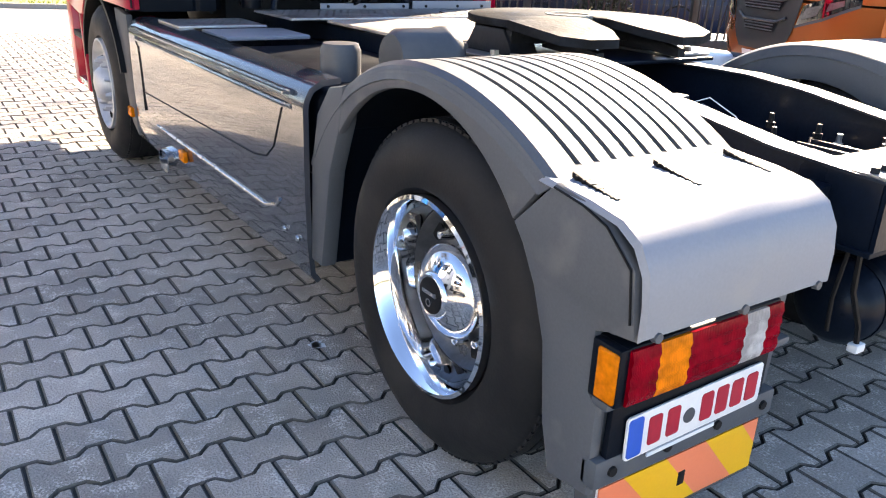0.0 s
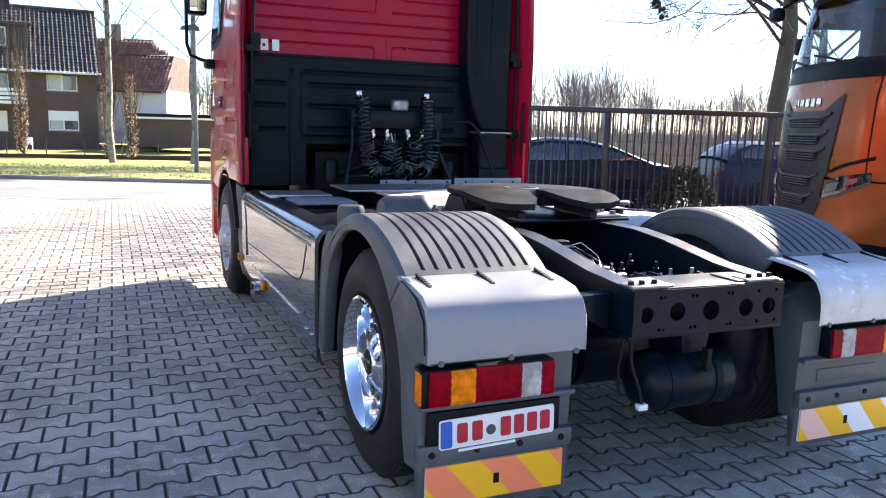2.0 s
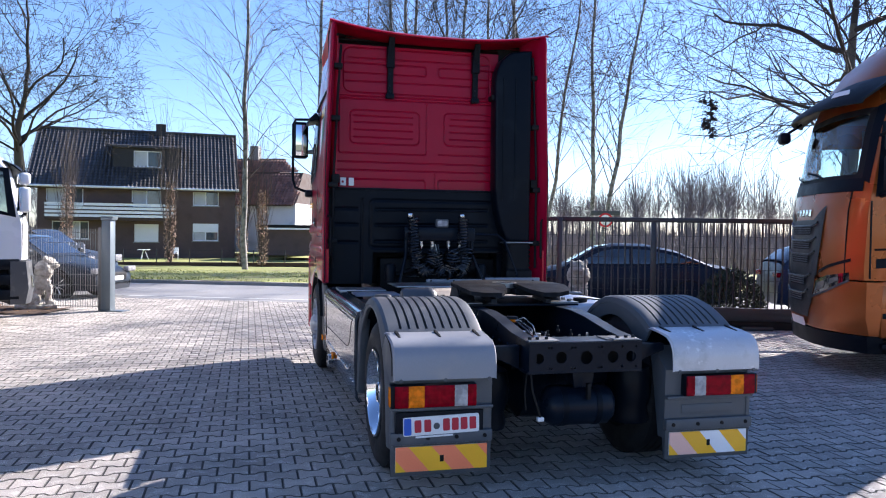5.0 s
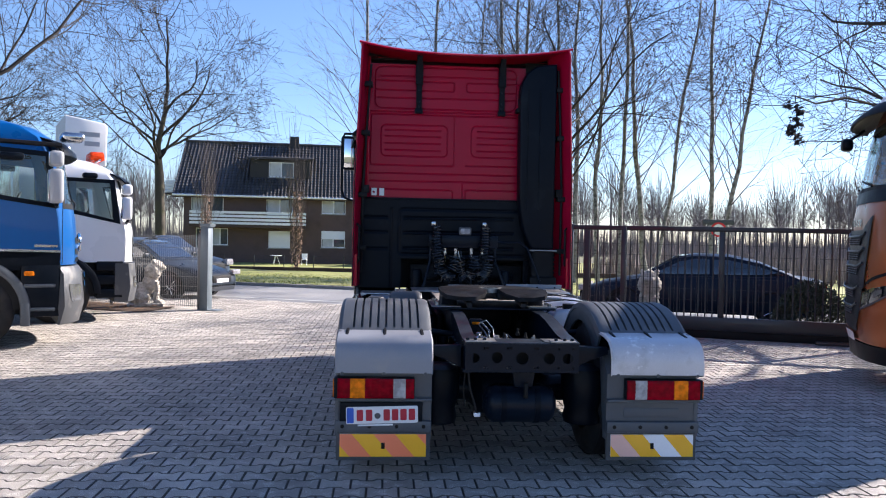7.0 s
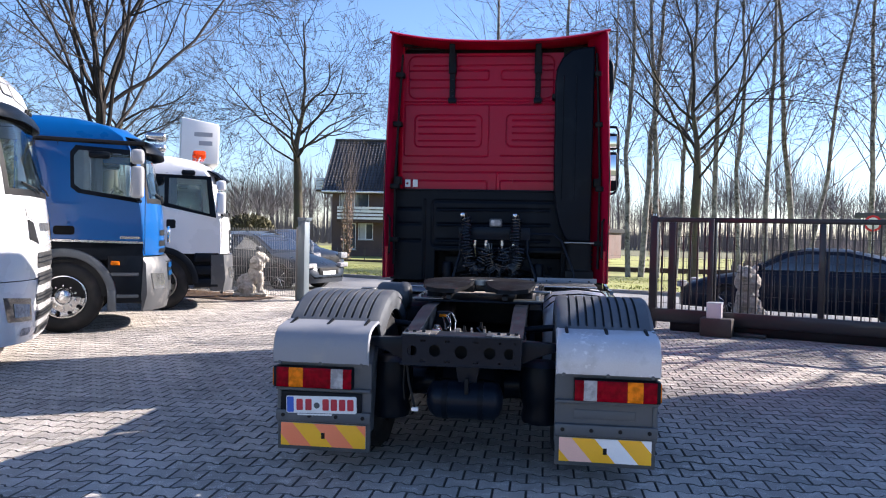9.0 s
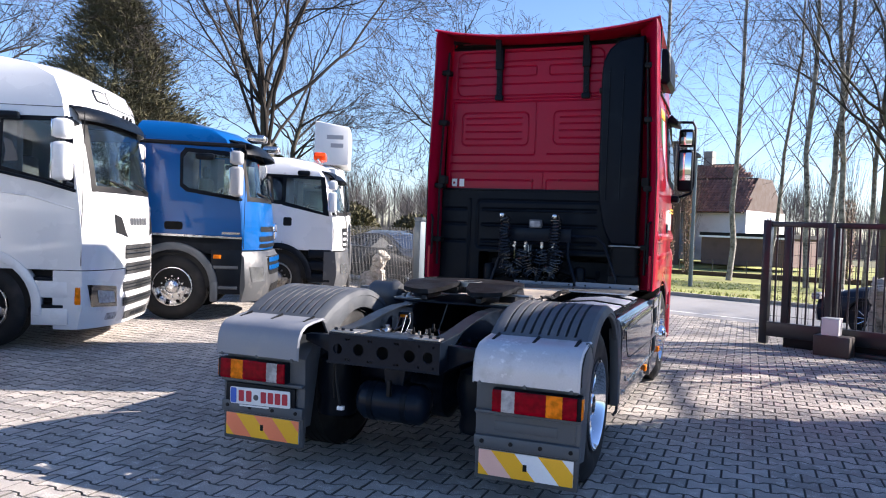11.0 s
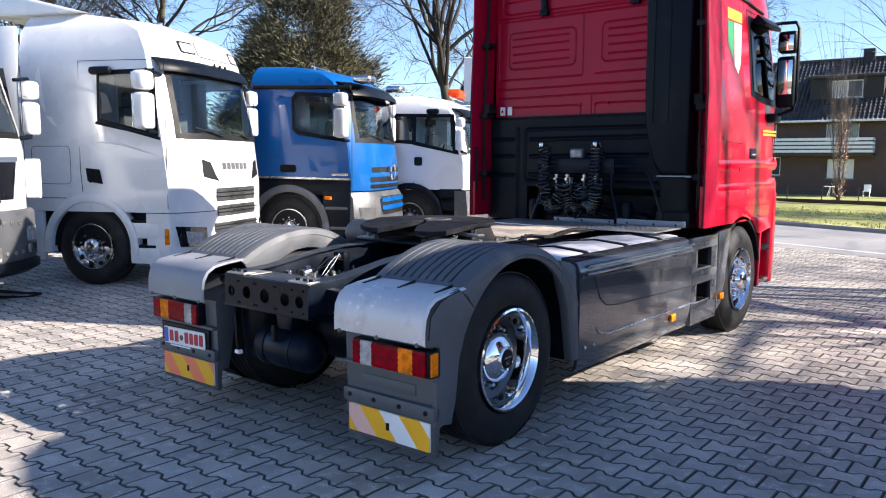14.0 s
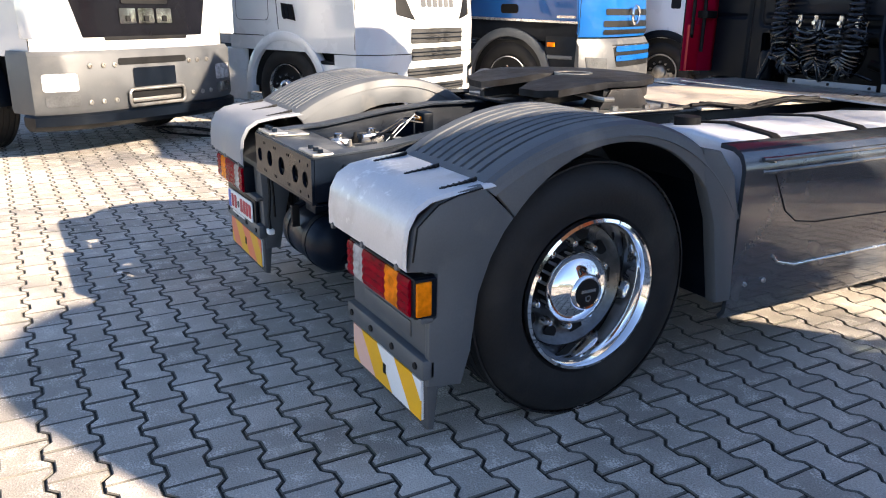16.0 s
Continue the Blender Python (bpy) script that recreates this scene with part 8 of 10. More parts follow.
for i in range(9):
    z = 0.45 + 0.19 * i * 0.98
    if z > 1.75:
        break
    tube(bm := B(), [(0.05, 0.03, z), (GL, 0.03, z)], 0.0035, 4)
    part("mesh_wire", bm, GATE, gate, flat=True)
for i in range(90):
    tube(bm := B(), [(0.08 + i * 0.09, 0.034, 0.36), (0.08 + i * 0.09, 0.034, 1.8)], 0.0028, 3)
    part("mesh_wire", bm, GATE, gate, flat=True)
for u in (-0.02, 0.02):
    lathe(bm := B(), [(1.9, 0.012), (1.94, 0.01), (1.94, 0.0)], (u, 0, 0), 2, 8)
    part("stop_bolt", bm, ALU, gate)
# guide frame, rail plates and drive block
fr = thing("gate_guide_frame", "dark steel guide portal of the sliding gate", "gate guide", gate_m)
for y in (-0.16, 0.16):
    box(bm := B(), (0.9, y - 0.04, 0.0), (0.98, y + 0.04, 1.86), 0.006)
    part("guide_post", bm, GATE, fr)
for u in (1.3, 4.0, 6.6):
    box(bm := B(), (u, -0.2, 0.0), (u + 0.5, -0.09, 0.06), 0.006)
    part("floor_plate", bm, GATE, fr)
box(bm := B(), (0.3, -0.03, 0.0), (8.2, 0.05, 0.14), 0.004)
part("roller_rail", bm, BLACK, fr)
blk = thing("gate_drive", "black gate drive housing on the paving", "gate motor", Matrix.Translation(road_pt(0.26, FENCE_D - 0.3)) @ Matrix.Rotation(RA, 4, "Z"))
box(bm := B(), (-0.24, -0.16, 0.0), (0.24, 0.12, 0.29), 0.02)
part("housing", bm, surface("drive_brown_black", (0.05, 0.04, 0.036), 0.5, 0.0, 0.2, 4, 60, 0.03), blk)
wb = thing("white_box", "small pale box lying on the gate drive", "box", Matrix.Translation(road_pt(0.22, FENCE_D - 0.32, 0.29)) @ Matrix.Rotation(RA, 4, "Z"))
box(bm := B(), (-0.11, -0.1, 0.0), (0.11, 0.1, 0.24), 0.008)
part("carton", bm, BOXPINK, wb)
box(bm := B(), (-0.115, -0.105, 0.225), (0.115, 0.105, 0.245), 0.006)
part("lid", bm, WHITE_M, wb)

# left gate post with a swan cap, and the rod-mesh fence beyond it
gp = thing("gate_post", "tall grey-blue square gate post with a bent cap", "post", Matrix.Translation((-4.6, 11.25, 0)) @ Matrix.Rotation(RA, 4, "Z"))
box(bm := B(), (-0.09, -0.09, 0.0), (0.09, 0.09, 1.72), 0.008)
part("post", bm, POSTC, gp)
prism(bm := B(), [(-0.1, 1.72), (-0.1, 1.79), (0.14, 1.79), (0.14, 1.76), (0.12, 1.72)], 1, -0.1, 0.1, 0.006)
part("cap", bm, POSTC, gp)
box(bm := B(), (-0.12, -0.14, 0.0), (0.36, 0.14, 0.015), 0.004)
part("base_plate", bm, POSTC, gp)


def rod_fence(name, p0, p1, h, label, mat, step=0.05):
    t = thing(name, label, "fence", Matrix.Translation(p0) @ Matrix.Rotation(math.atan2(p1.y - p0.y, p1.x - p0.x), 4, "Z"))
    L = (p1 - p0).length
    n = int(L / 2.5) + 1
    for i in range(n + 1):
        x = L * i / n
        box(bm := B(), (x - 0.03, -0.02, 0.0), (x + 0.03, 0.02, h + 0.03), 0.004)
        part("fence_post", bm, mat, t)
    bm = B()
    k = int(L / step)
    for i in range(k):
        x = i * step
        add_verts(bm, [(x - 0.003, -0.003, 0.05), (x + 0.003, -0.003, 0.05), (x + 0.003, -0.003, h), (x - 0.003, -0.003, h), (x - 0.003, 0.003, 0.05), (x + 0.003, 0.003, 0.05), (x + 0.003, 0.003, h), (x - 0.003, 0.003, h)],
                  [(0, 1, 2, 3), (7, 6, 5, 4), (1, 5, 6, 2), (4, 0, 3, 7)])
    tagged(part("wire_mesh", bm, mat, t, flat=True), kind="stuff")
    for i in range(int(h / 0.2) + 1):
        z = 0.08 + 0.2 * i
        if z < h:
            box(bm := B(), (0, -0.007, z - 0.004), (L, 0.007, z + 0.004))
            part("cross_rod", bm, mat, t, flat=True)
    return t


rod_fence("mesh_fence", Vector((-4.75, 11.3, 0)), Vector((-17.0, 16.0, 0)), 1.55, "grey double-rod mesh fence beside the drive", surface("galvanised", (0.15, 0.15, 0.15), 0.5, 0.6, 0.2, 4, 60, 0.05))
rod_fence("mesh_fence", road_pt(7.6, FENCE_D + 0.1), road_pt(22, FENCE_D + 0.1), 1.8, "anthracite mesh fence continuing past the gate", GATE)


# ---- stone lions, each one plain weathered mesh ----
def statue(name, label, m, blobs):
    bm = B()
    for (x, y, z), (a, b, c), tilt in blobs:
        r = bmesh.ops.create_icosphere(bm, subdivisions=3, radius=1.0)
        bmesh.ops.transform(bm, matrix=Matrix.Translation((x, y, z)) @ Matrix.Rotation(radians(tilt), 4, "Y") @ Matrix.Diagonal((a, b, c, 1)), verts=r["verts"])
    box(bm, (-0.36, -0.2, 0.0), (0.36, 0.2, 0.07))
    me = bpy.data.meshes.new(name)
    bm.to_mesh(me)
    bm.free()
    tmp = bpy.data.objects.new("tmp", me)
    scene.collection.objects.link(tmp)
    md = tmp.modifiers.new("remesh", "REMESH")
    md.mode, md.voxel_size = "VOXEL", 0.018
    bpy.context.view_layer.update()
    out = bpy.data.meshes.new_from_object(tmp.evaluated_get(bpy.context.evaluated_depsgraph_get()))
    bpy.data.objects.remove(tmp)
    for v in out.vertices:
        k = 0.018 * noise.noise(v.co * 22) + 0.012 * noise.noise(v.co * 55)
        v.co += v.normal * k
    out.materials.clear()
    out.materials.append(STONE)
    out.polygons.foreach_set("use_smooth", [True] * len(out.polygons))
    ob = new(name, out)
    ob.matrix_basis = m
    return tagged(ob, label, "statue")


LION = [((-0.12, 0, 0.3), (0.22, 0.15, 0.2), -30), ((0.06, 0, 0.5), (0.15, 0.13, 0.28), 15), ((0.12, 0, 0.72), (0.17, 0.16, 0.2), 0), ((0.2, 0, 0.86), (0.12, 0.11, 0.12), 0), ((0.31, 0, 0.82), (0.08, 0.07, 0.06), 0),
        ((0.2, 0.09, 0.28), (0.055, 0.05, 0.26), 4), ((0.2, -0.09, 0.28), (0.055, 0.05, 0.26), 4), ((0.27, 0.09, 0.09), (0.09, 0.06, 0.05), 0), ((0.27, -0.09, 0.09), (0.09, 0.06, 0.05), 0),
        ((-0.1, 0.15, 0.17), (0.17, 0.07, 0.13), 0), ((-0.1, -0.15, 0.17), (0.17, 0.07, 0.13), 0), ((0.14, 0.1, 0.95), (0.04, 0.03, 0.05), 0), ((0.14, -0.1, 0.95), (0.04, 0.03, 0.05), 0), ((-0.33, 0.05, 0.1), (0.1, 0.03, 0.035), 0)]
statue("lion_statue", "weathered stone lion sitting on a low plinth in the flower bed", pose(-5.95, 11.75, 0.02, 0, 0, 10), LION)
statue("lion_statue", "weathered stone lion sitting behind the sliding gate", pose(4.1, 9.25, 0.02, 0, 0, -112) @ Matrix.Diagonal((1.2, 1.35, 1.08, 1)), LION)

# cable lying on the paving in front of the grey bumper
pts = [Vector((-6.32, 0.85, 0)) + Matrix.Rotation(0.54, 3, 'Z') @ Vector((0.56 * math.cos(a) * (1 + 0.1 * math.sin(3 * a)), 0.2 * math.sin(a) + 0.05 * math.sin(2.6 * a), 0.012 + 0.004 * math.sin(4 * a))) for a in [6.283 * i / 40 * 1.7 for i in range(60)]]
tube(bm := B(), pts, 0.009, 6)
cb = thing("loose_cable", "black cable lying in loops on the paving", "cable")
part("cable", bm, BLACK, cb)
# bird droppings and chips: small pale flecks on the blocks
r5 = np.random.RandomState(21)
for cx, cy, s in ((-1.33, -0.62, 0.05), (-1.2, 1.44, 0.05)):
    bm = B()
    for k in range(5):
        a0 = r5.rand() * 6.28
        c = Vector((cx + s * 0.8 * (r5.rand() - 0.5), cy + s * 0.8 * (r5.rand() - 0.5), 0.003))
        n = 8
        vs = [bm.verts.new(c + Vector((math.cos(a0 + 6.283 * i / n), math.sin(a0 + 6.283 * i / n), 0)) * s * (0.2 + 0.35 * r5.rand())) for i in range(n)]
        bm.faces.new(vs)
    fl = part("paint_fleck", bm, WHITE_M, None, flat=True)
    tagged(fl, "pale fleck on a paving block", "stain")


# ---- parked cars beyond the fence ----
def car(name, label, m, paint, roof, L=4.8, W=1.84, sedan=True, glass=None):
    t = thing(name, label, "car", m)
    h = W / 2
    if sedan:
        prof = [(0.0, 0.45, 0.62), (0.08, 0.62, 0.8), (0.5, 0.78, 0.9), (1.25, 0.92, 0.97), (1.5, 0.98, 0.97), (3.9, 1.02, 0.97), (4.5, 0.98, 0.92), (4.78, 0.92, 0.84), (4.8, 0.6, 0.8)]
        cabin = [(1.25, 0.93), (1.95, 1.34), (2.35, roof), (3.0, roof), (3.6, roof - 0.12), (4.35, 0.98)]
    else:
        prof = [(0.0, 0.5, 0.7), (0.1, 0.78, 0.85), (0.35, 0.92, 0.92), (1.2, 1.05, 0.97), (1.4, 1.08, 0.97), (4.4, 1.1, 0.97), (4.7, 1.05, 0.92), (4.8, 0.7, 0.88)]
        cabin = [(1.15, 1.03), (1.95, 1.52), (2.3, roof), (4.1, roof - 0.02), (4.4, roof - 0.12), (4.65, 1.1)]
    k = L / 4.8
    rows = []
    for y, zt, w in prof:
        hw = h * w / 0.97
        z0 = 0.22
        rows.append([(-hw * 0.92, -y * k, z0), (-hw, -y * k, z0 + 0.15), (-hw, -y * k, zt - 0.12), (-hw * 0.93, -y * k, zt - 0.03), (-hw * 0.6, -y * k, zt + 0.015), (0, -y * k, zt + 0.03), (hw * 0.6, -y * k, zt + 0.015), (hw * 0.93, -y * k, zt - 0.03), (hw, -y * k, zt - 0.12), (hw, -y * k, z0 + 0.15), (hw * 0.92, -y * k, z0)])
    bm = B()
    vs = grid(bm, rows)
    bm.faces.new(vs[0])
    bm.faces.new(vs[-1][::-1])
    part("body", bm, paint, t, sharp=45)
    bm = B()
    rows = []
    for y, z in cabin:
        f = (z - 0.95) / (roof - 0.95)
        hw = h * (0.93 - 0.2 * f)
        rows.append([(-h * 0.93, -y * k, 0.93), (-hw, -y * k, z - 0.02), (-hw * 0.7, -y * k, z + 0.02), (0, -y * k, z + 0.03), (hw * 0.7, -y * k, z + 0.02), (hw, -y * k, z - 0.02), (h * 0.93, -y * k, 0.93)])
    grid(bm, rows)
    part("roof", bm, paint, t, sharp=45)
    gl = glass or SIDEGL
    for s in (-1, 1):
        poly = [(cabin[0][0] + 0.3, 1.0 if sedan else 1.1), (cabin[1][0] + 0.1, cabin[1][1] - 0.08), (cabin[2][0], roof - 0.08), (cabin[3][0], roof - 0.09), (cabin[4][0] - 0.05, cabin[4][1] - 0.08), (cabin[5][0] - 0.3, 1.04 if sedan else 1.14)]
        mid = (poly[2][0] + poly[3][0]) / 2 + (0.0 if sedan else -0.3)
        for pane in ([p for p in poly[:3]] + [(mid - 0.04, roof - 0.085), (mid - 0.04, 1.02 if sedan else 1.12)], [(mid + 0.04, 1.02 if sedan else 1.12), (mid + 0.04, roof - 0.085)] + poly[3:]):
            def mp(u, v, s=s):
                f = (v - 0.95) / (roof - 0.95)
                return Vector((s * (h * (0.93 - 0.2 * f) + 0.006), -u * k, v))
            on_surface(bm := B(), pane, mp, 0.004, 0.4)
            part("side_window", bm, gl, t)
        for y in (0.95, 3.85):
            w = new("wheel")
            w.parent = t
            w.location = (s * (h - 0.02), -y * k, 0.335)
            part("tyre", lathe(B(), [(-s * 0.02, 0.22), (0.0, 0.25), (0.0, 0.31), (-s * 0.03, 0.335), (-s * 0.2, 0.335), (-s * 0.22, 0.25)], (0, 0, 0), 0, 32), RUBBER, w)
            part("rim", lathe(B(), [(-s * 0.03, 0.23), (-s * 0.012, 0.225), (-s * 0.03, 0.2), (-s * 0.06, 0.19), (-s * 0.06, 0.0)], (0, 0, 0), 0, 28), BLACK, w)
            for q in range(10):
                a = 6.2832 * q / 10
                tube(bm := B(), [(-s * 0.02, 0.04 * math.cos(a), 0.04 * math.sin(a)), (-s * 0.02, 0.21 * math.cos(a + 0.08), 0.21 * math.sin(a + 0.08))], 0.012, 5)
                part("spoke", bm, ALU, w)
            prism(bm := B(), arch(-y * k, 0.335, 0.37, -5, 185, 14) + arch(-y * k, 0.335, 0.34, -5, 185, 14)[::-1], 0, min(s * (h + 0.004), s * (h - 0.2)), max(s * (h + 0.004), s * (h - 0.2)))
            part("wheel_arch", bm, BLACK, t)
        box(bm := B(), (min(s * (h - 0.02), s * (h + 0.16)), -1.6 * k, 1.0), (max(s * (h - 0.02), s * (h + 0.16)), -1.5 * k, 1.12), 0.03)
        part("mirror", bm, paint, t)
        box(bm := B(), (min(s * h * 0.55, s * h * 0.93), -0.14, 0.6 if sedan else 0.72), (max(s * h * 0.55, s * h * 0.93), 0.0 + 0.006, 0.72 if sedan else 0.9), 0.03)
        part("headlamp", bm, L_CLR, t)
        box(bm := B(), (min(s * h * 0.5, s * h * 0.9), -L - 0.01, 0.78), (max(s * h * 0.5, s * h * 0.9), -L + 0.1, 0.88), 0.02)
        part("tail_lamp", bm, L_RED, t)
    box(bm := B(), (-h * 0.45, -0.05, 0.42), (h * 0.45, 0.012, 0.6 if sedan else 0.78), 0.02)
    part("grille", bm, BLACK, t)
    box(bm := B(), (-0.26, -0.02, 0.42), (0.26, 0.02, 0.52), 0.004)
    part("plate_panel", bm, WHITE_M, t)
    wpoly = [(-h * 0.72, cabin[0][0] + 0.1), (h * 0.72, cabin[0][0] + 0.1), (h * 0.62, cabin[2][0] - 0.15), (-h * 0.62, cabin[2][0] - 0.15)]

    def wm(u, v):
        for (ya, za), (yb, zb) in zip(cabin, cabin[1:]):
            if ya <= v <= yb:
                z = za + (zb - za) * (v - ya) / (yb - ya)
                return Vector((u, -v * k, z + 0.035 - 0.02 * (abs(u) / h)))
        return Vector((u, -v * k, roof))
    on_surface(bm := B(), wpoly, wm, 0.004, 0.2)
    part("windscreen", bm, gl, t)
    return t


def along(u, d, turn):
    return Matrix.Translation(road_pt(u, d, -0.045)) @ Matrix.Rotation(RA + radians(turn), 4, "Z")


DKBLUE = surface("dark_blue_car_paint", (0.005, 0.01, 0.024), 0.42, 0.0, 0.1, 2, 90, 0.005, 0.08, 0.2)
MIDBLUE = surface("blue_car_paint", (0.012, 0.024, 0.06), 0.35, 0.0, 0.1, 2, 120, 0.0, 0.2, 0.3)
GREYBLUE = surface("grey_blue_car_paint", (0.012, 0.017, 0.026), 0.32, 0.0, 0.1, 2, 120, 0.0, 0.25, 0.3)
DKGREY = surface("dark_grey_car_paint", (0.03, 0.033, 0.038), 0.3, 0.2, 0.05, 2, 120, 0.0, 0.3)
car("parked_car", "dark blue four-door coupe parked behind the gate", along(-1.0, 12.35, 90), DKBLUE, 1.40)
car("parked_car", "dark blue estate parked behind the fence", along(9.15, 12.5, -90), MIDBLUE, 1.44, 4.5, 1.8, False)
car("parked_car", "dark grey-blue hatchback parked behind the mesh fence", along(-9.8, 11.75, -90), GREYBLUE, 1.42, 4.6, 1.8)
car("parked_car", "dark grey hatchback parked at the roadside", along(-11.4, 14.0, -90), DKGREY, 1.45, 4.2, 1.75, False)

# ---- houses across the road ----
BRICK = surface("brown_brick", (0.118, 0.078, 0.068), 0.9, 0.0, 0.2, 1.2, 30, 0.2, dirt=((0.08, 0.055, 0.048), 0.3, 1.5))
TILE_D = surface("dark_roof_tile", (0.055, 0.05, 0.05), 0.4, 0.0, 0.3, 1.5, 20, 0.1, rnd=0.3, island=True)
TILE_R = surface("red_roof_tile", (0.21, 0.1, 0.07), 0.65, 0.0, 0.3, 1.5, 20, 0.1, rnd=0.35, island=True)
RENDERW = surface("white_render", (0.8, 0.79, 0.77), 0.9, 0.0, 0.08, 1.0, 20, 0.1, dirt=((0.4, 0.38, 0.35), 0.2, 0.8))
SLATE = surface("dark_slate_cladding", (0.022, 0.02, 0.02), 0.6, 0.0, 0.3, 2, 12, 0.3)
TIMBER = surface("brown_timber", (0.06, 0.035, 0.025), 0.7, 0.0, 0.2, 2, 30, 0.1)
GLASS_H = surface("house_window", (0.06, 0.08, 0.1), 0.05, 0.0, 0.4, 0.6, 6, 0.0, 0.8, 0.8)
CURTAIN = surface("net_curtain", (0.55, 0.56, 0.57), 0.8, 0.0, 0.15, 2, 14, 0.1)
PVC = surface("white_pvc", (0.88, 0.89, 0.9), 0.45, 0.0, 0.04, 3, 40, 0.0)


def wall_with_holes(bm, u0, u1, z0, z1, y, t, holes):
    """A wall slab in x (u), z with rectangular openings right through."""
    xs = sorted({u0, u1} | {h[0] for h in holes} | {h[1] for h in holes})
    zs = sorted({z0, z1} | {h[2] for h in holes} | {h[3] for h in holes})
    for a, b in zip(xs, xs[1:]):
        for c, d in zip(zs, zs[1:]):
            if any(h[0] <= a and b <= h[1] and h[2] <= c and d <= h[3] for h in holes):
                continue
            box(bm, (a, y, c), (b, y + t, d))
    bmesh.ops.remove_doubles(bm, verts=bm.verts, dist=1e-4)
    return bm


def house_window(parent, u0, u1, z0, z1, y, shutter=0.0, panes=2, curtain=True):
    w = new("window")
    w.parent = parent
    f = 0.07
    bm = B()
    for a, b, c, d in ((u0, u1, z0, z0 + f), (u0, u1, z1 - f, z1), (u0, u0 + f, z0 + f, z1 - f), (u1 - f, u1, z0 + f, z1 - f)):
        box(bm, (a, y + 0.06, c), (b, y + 0.14, d))
    part("window_frame", bm, PVC, w)
    for i in range(panes):
        a, b = u0 + f + (u1 - u0 - 2 * f) * i / panes, u0 + f + (u1 - u0 - 2 * f) * (i + 1) / panes
        box(bm := B(), (a + 0.03, y + 0.12, z0 + f), (b - 0.03, y + 0.13, z1 - f))
        part("pane", bm, CURTAIN if curtain and i % 2 == 0 else GLASS_H, w)
        if i:
            box(bm := B(), (a - 0.05, y + 0.05, z0 + f), (a + 0.05, y + 0.13, z1 - f))
            part("mullion", bm, PVC, w)
    if shutter:
        box(bm := B(), (u0 + 0.03, y + 0.02, z1 - (z1 - z0) * shutter), (u1 - 0.03, y + 0.05, z1))
        part("roller_shutter", bm, PVC, w)
    box(bm := B(), (u0 - 0.08, y - 0.08, z0 - 0.07), (u1 + 0.08, y + 0.12, z0))
    part("sill", bm, KERB, w)
    return w


def tiled_slope(name, parent, u0, u1, y0, z0, y1, z1, mat, label, skew0=0.0, skew1=0.0, pan=0.3, course=0.36):
    """A roof slope of single curved tiles; skew: how far the sides draw in at the top."""
    L = math.hypot(y1 - y0, z1 - z0)
    n, k = int(L / course), int((u1 - u0) / pan)
    dy, dz = (y1 - y0) / L, (z1 - z0) / L
    co, fa = [], []
    nx = (-dz, dy)
    for j in range(n):
        for i in range(k):
            u = u0 + i * pan
            f = (j + 0.5) / n
            if u < u0 + skew0 * f or u + pan > u1 - skew1 * f:
                continue
            b = len(co)
            for s, lift in ((j * course - 0.04, 0.055), ((j + 1) * course, 0.015)):
                for q in range(5):
                    a = q / 4
                    h = lift + 0.045 * math.sin(a * 6.283)
                    co.append((u + pan * a, y0 + dy * s - dz * h, z0 + dz * s + dy * h))
            for q in range(4):
                fa.append((b + q, b + q + 1, b + 6 + q, b + 5 + q))
            for q in range(5):
                s, h = j * course - 0.04, 0.0
                co.append((u + pan * q / 4, y0 + dy * s - dz * h, z0 + dz * s + dy * h))
            for q in range(4):
                fa.append((b + 10 + q, b + 11 + q, b + q + 1, b + q))
    me = bpy.data.meshes.new(name)
    me.from_pydata(co, [], fa)
    me.polygons.foreach_set("use_smooth", [False] * len(fa))
    me.materials.append(mat)
    ob = new(name, me)
    ob.parent = parent
    return tagged(ob, label, kind="stuff")


HM = Matrix.Rotation(RA, 4, "Z")
YW = 51.0
h1 = thing("house", "brown brick two-storey house with dark tiled roof and white balcony", "house", HM @ Matrix.Translation((-24.75, 56.4, -0.42)) @ Matrix.Rotation(radians(25), 4, "Z") @ Matrix.Translation((22.4, -YW, 0)) @ Matrix.Diagonal((1, 1, 1.085, 1)))
holes = [(-25.9, -23.9, 3.48, 4.8), (-25.9, -23.9, 0.85, 2.15), (-30.5, -28.3, 3.3, 4.8), (-30.3, -28.5, 0.75, 2.05), (-36.6, -34.0, 3.3, 4.8), (-36.2, -35.1, 0.1, 2.2), (-34.9, -33.6, 0.9, 2.2)]
part("wall", wall_with_holes(B(), -37.2, -22.6, -0.6, 5.1, YW, 0.35, holes), BRICK, h1, "brown brick front wall", flat=True)
box(bm := B(), (-37.2, YW + 0.35, -0.6), (-36.85, YW + 10, 5.1))
part("side_wall", bm, BRICK, h1)
box(bm := B(), (-22.95, YW + 0.35, -0.6), (-22.6, YW + 10, 5.1))
part("side_wall", bm, BRICK, h1)
for u in (-37.2, -22.95):
    prism(bm := B(), [(YW, 5.1), (YW + 5.0, 9.15), (YW + 10, 5.1)], 0, u, u + 0.35)
    part("gable", bm, BRICK, h1)
box(bm := B(), (-36.8, YW + 0.36, -0.6), (-23.0, YW + 9.9, 5.05))
part("dark_core", bm, BLACK, h1)
house_window(h1, -25.9, -23.9, 3.48, 4.8, YW)
house_window(h1, -25.9, -23.9, 0.85, 2.15, YW, 0.5)
house_window(h1, -30.5, -28.3, 3.3, 4.8, YW)
house_window(h1, -30.3, -28.5, 0.75, 2.05, YW, 0.95)
house_window(h1, -36.6, -34.0, 3.3, 4.8, YW)
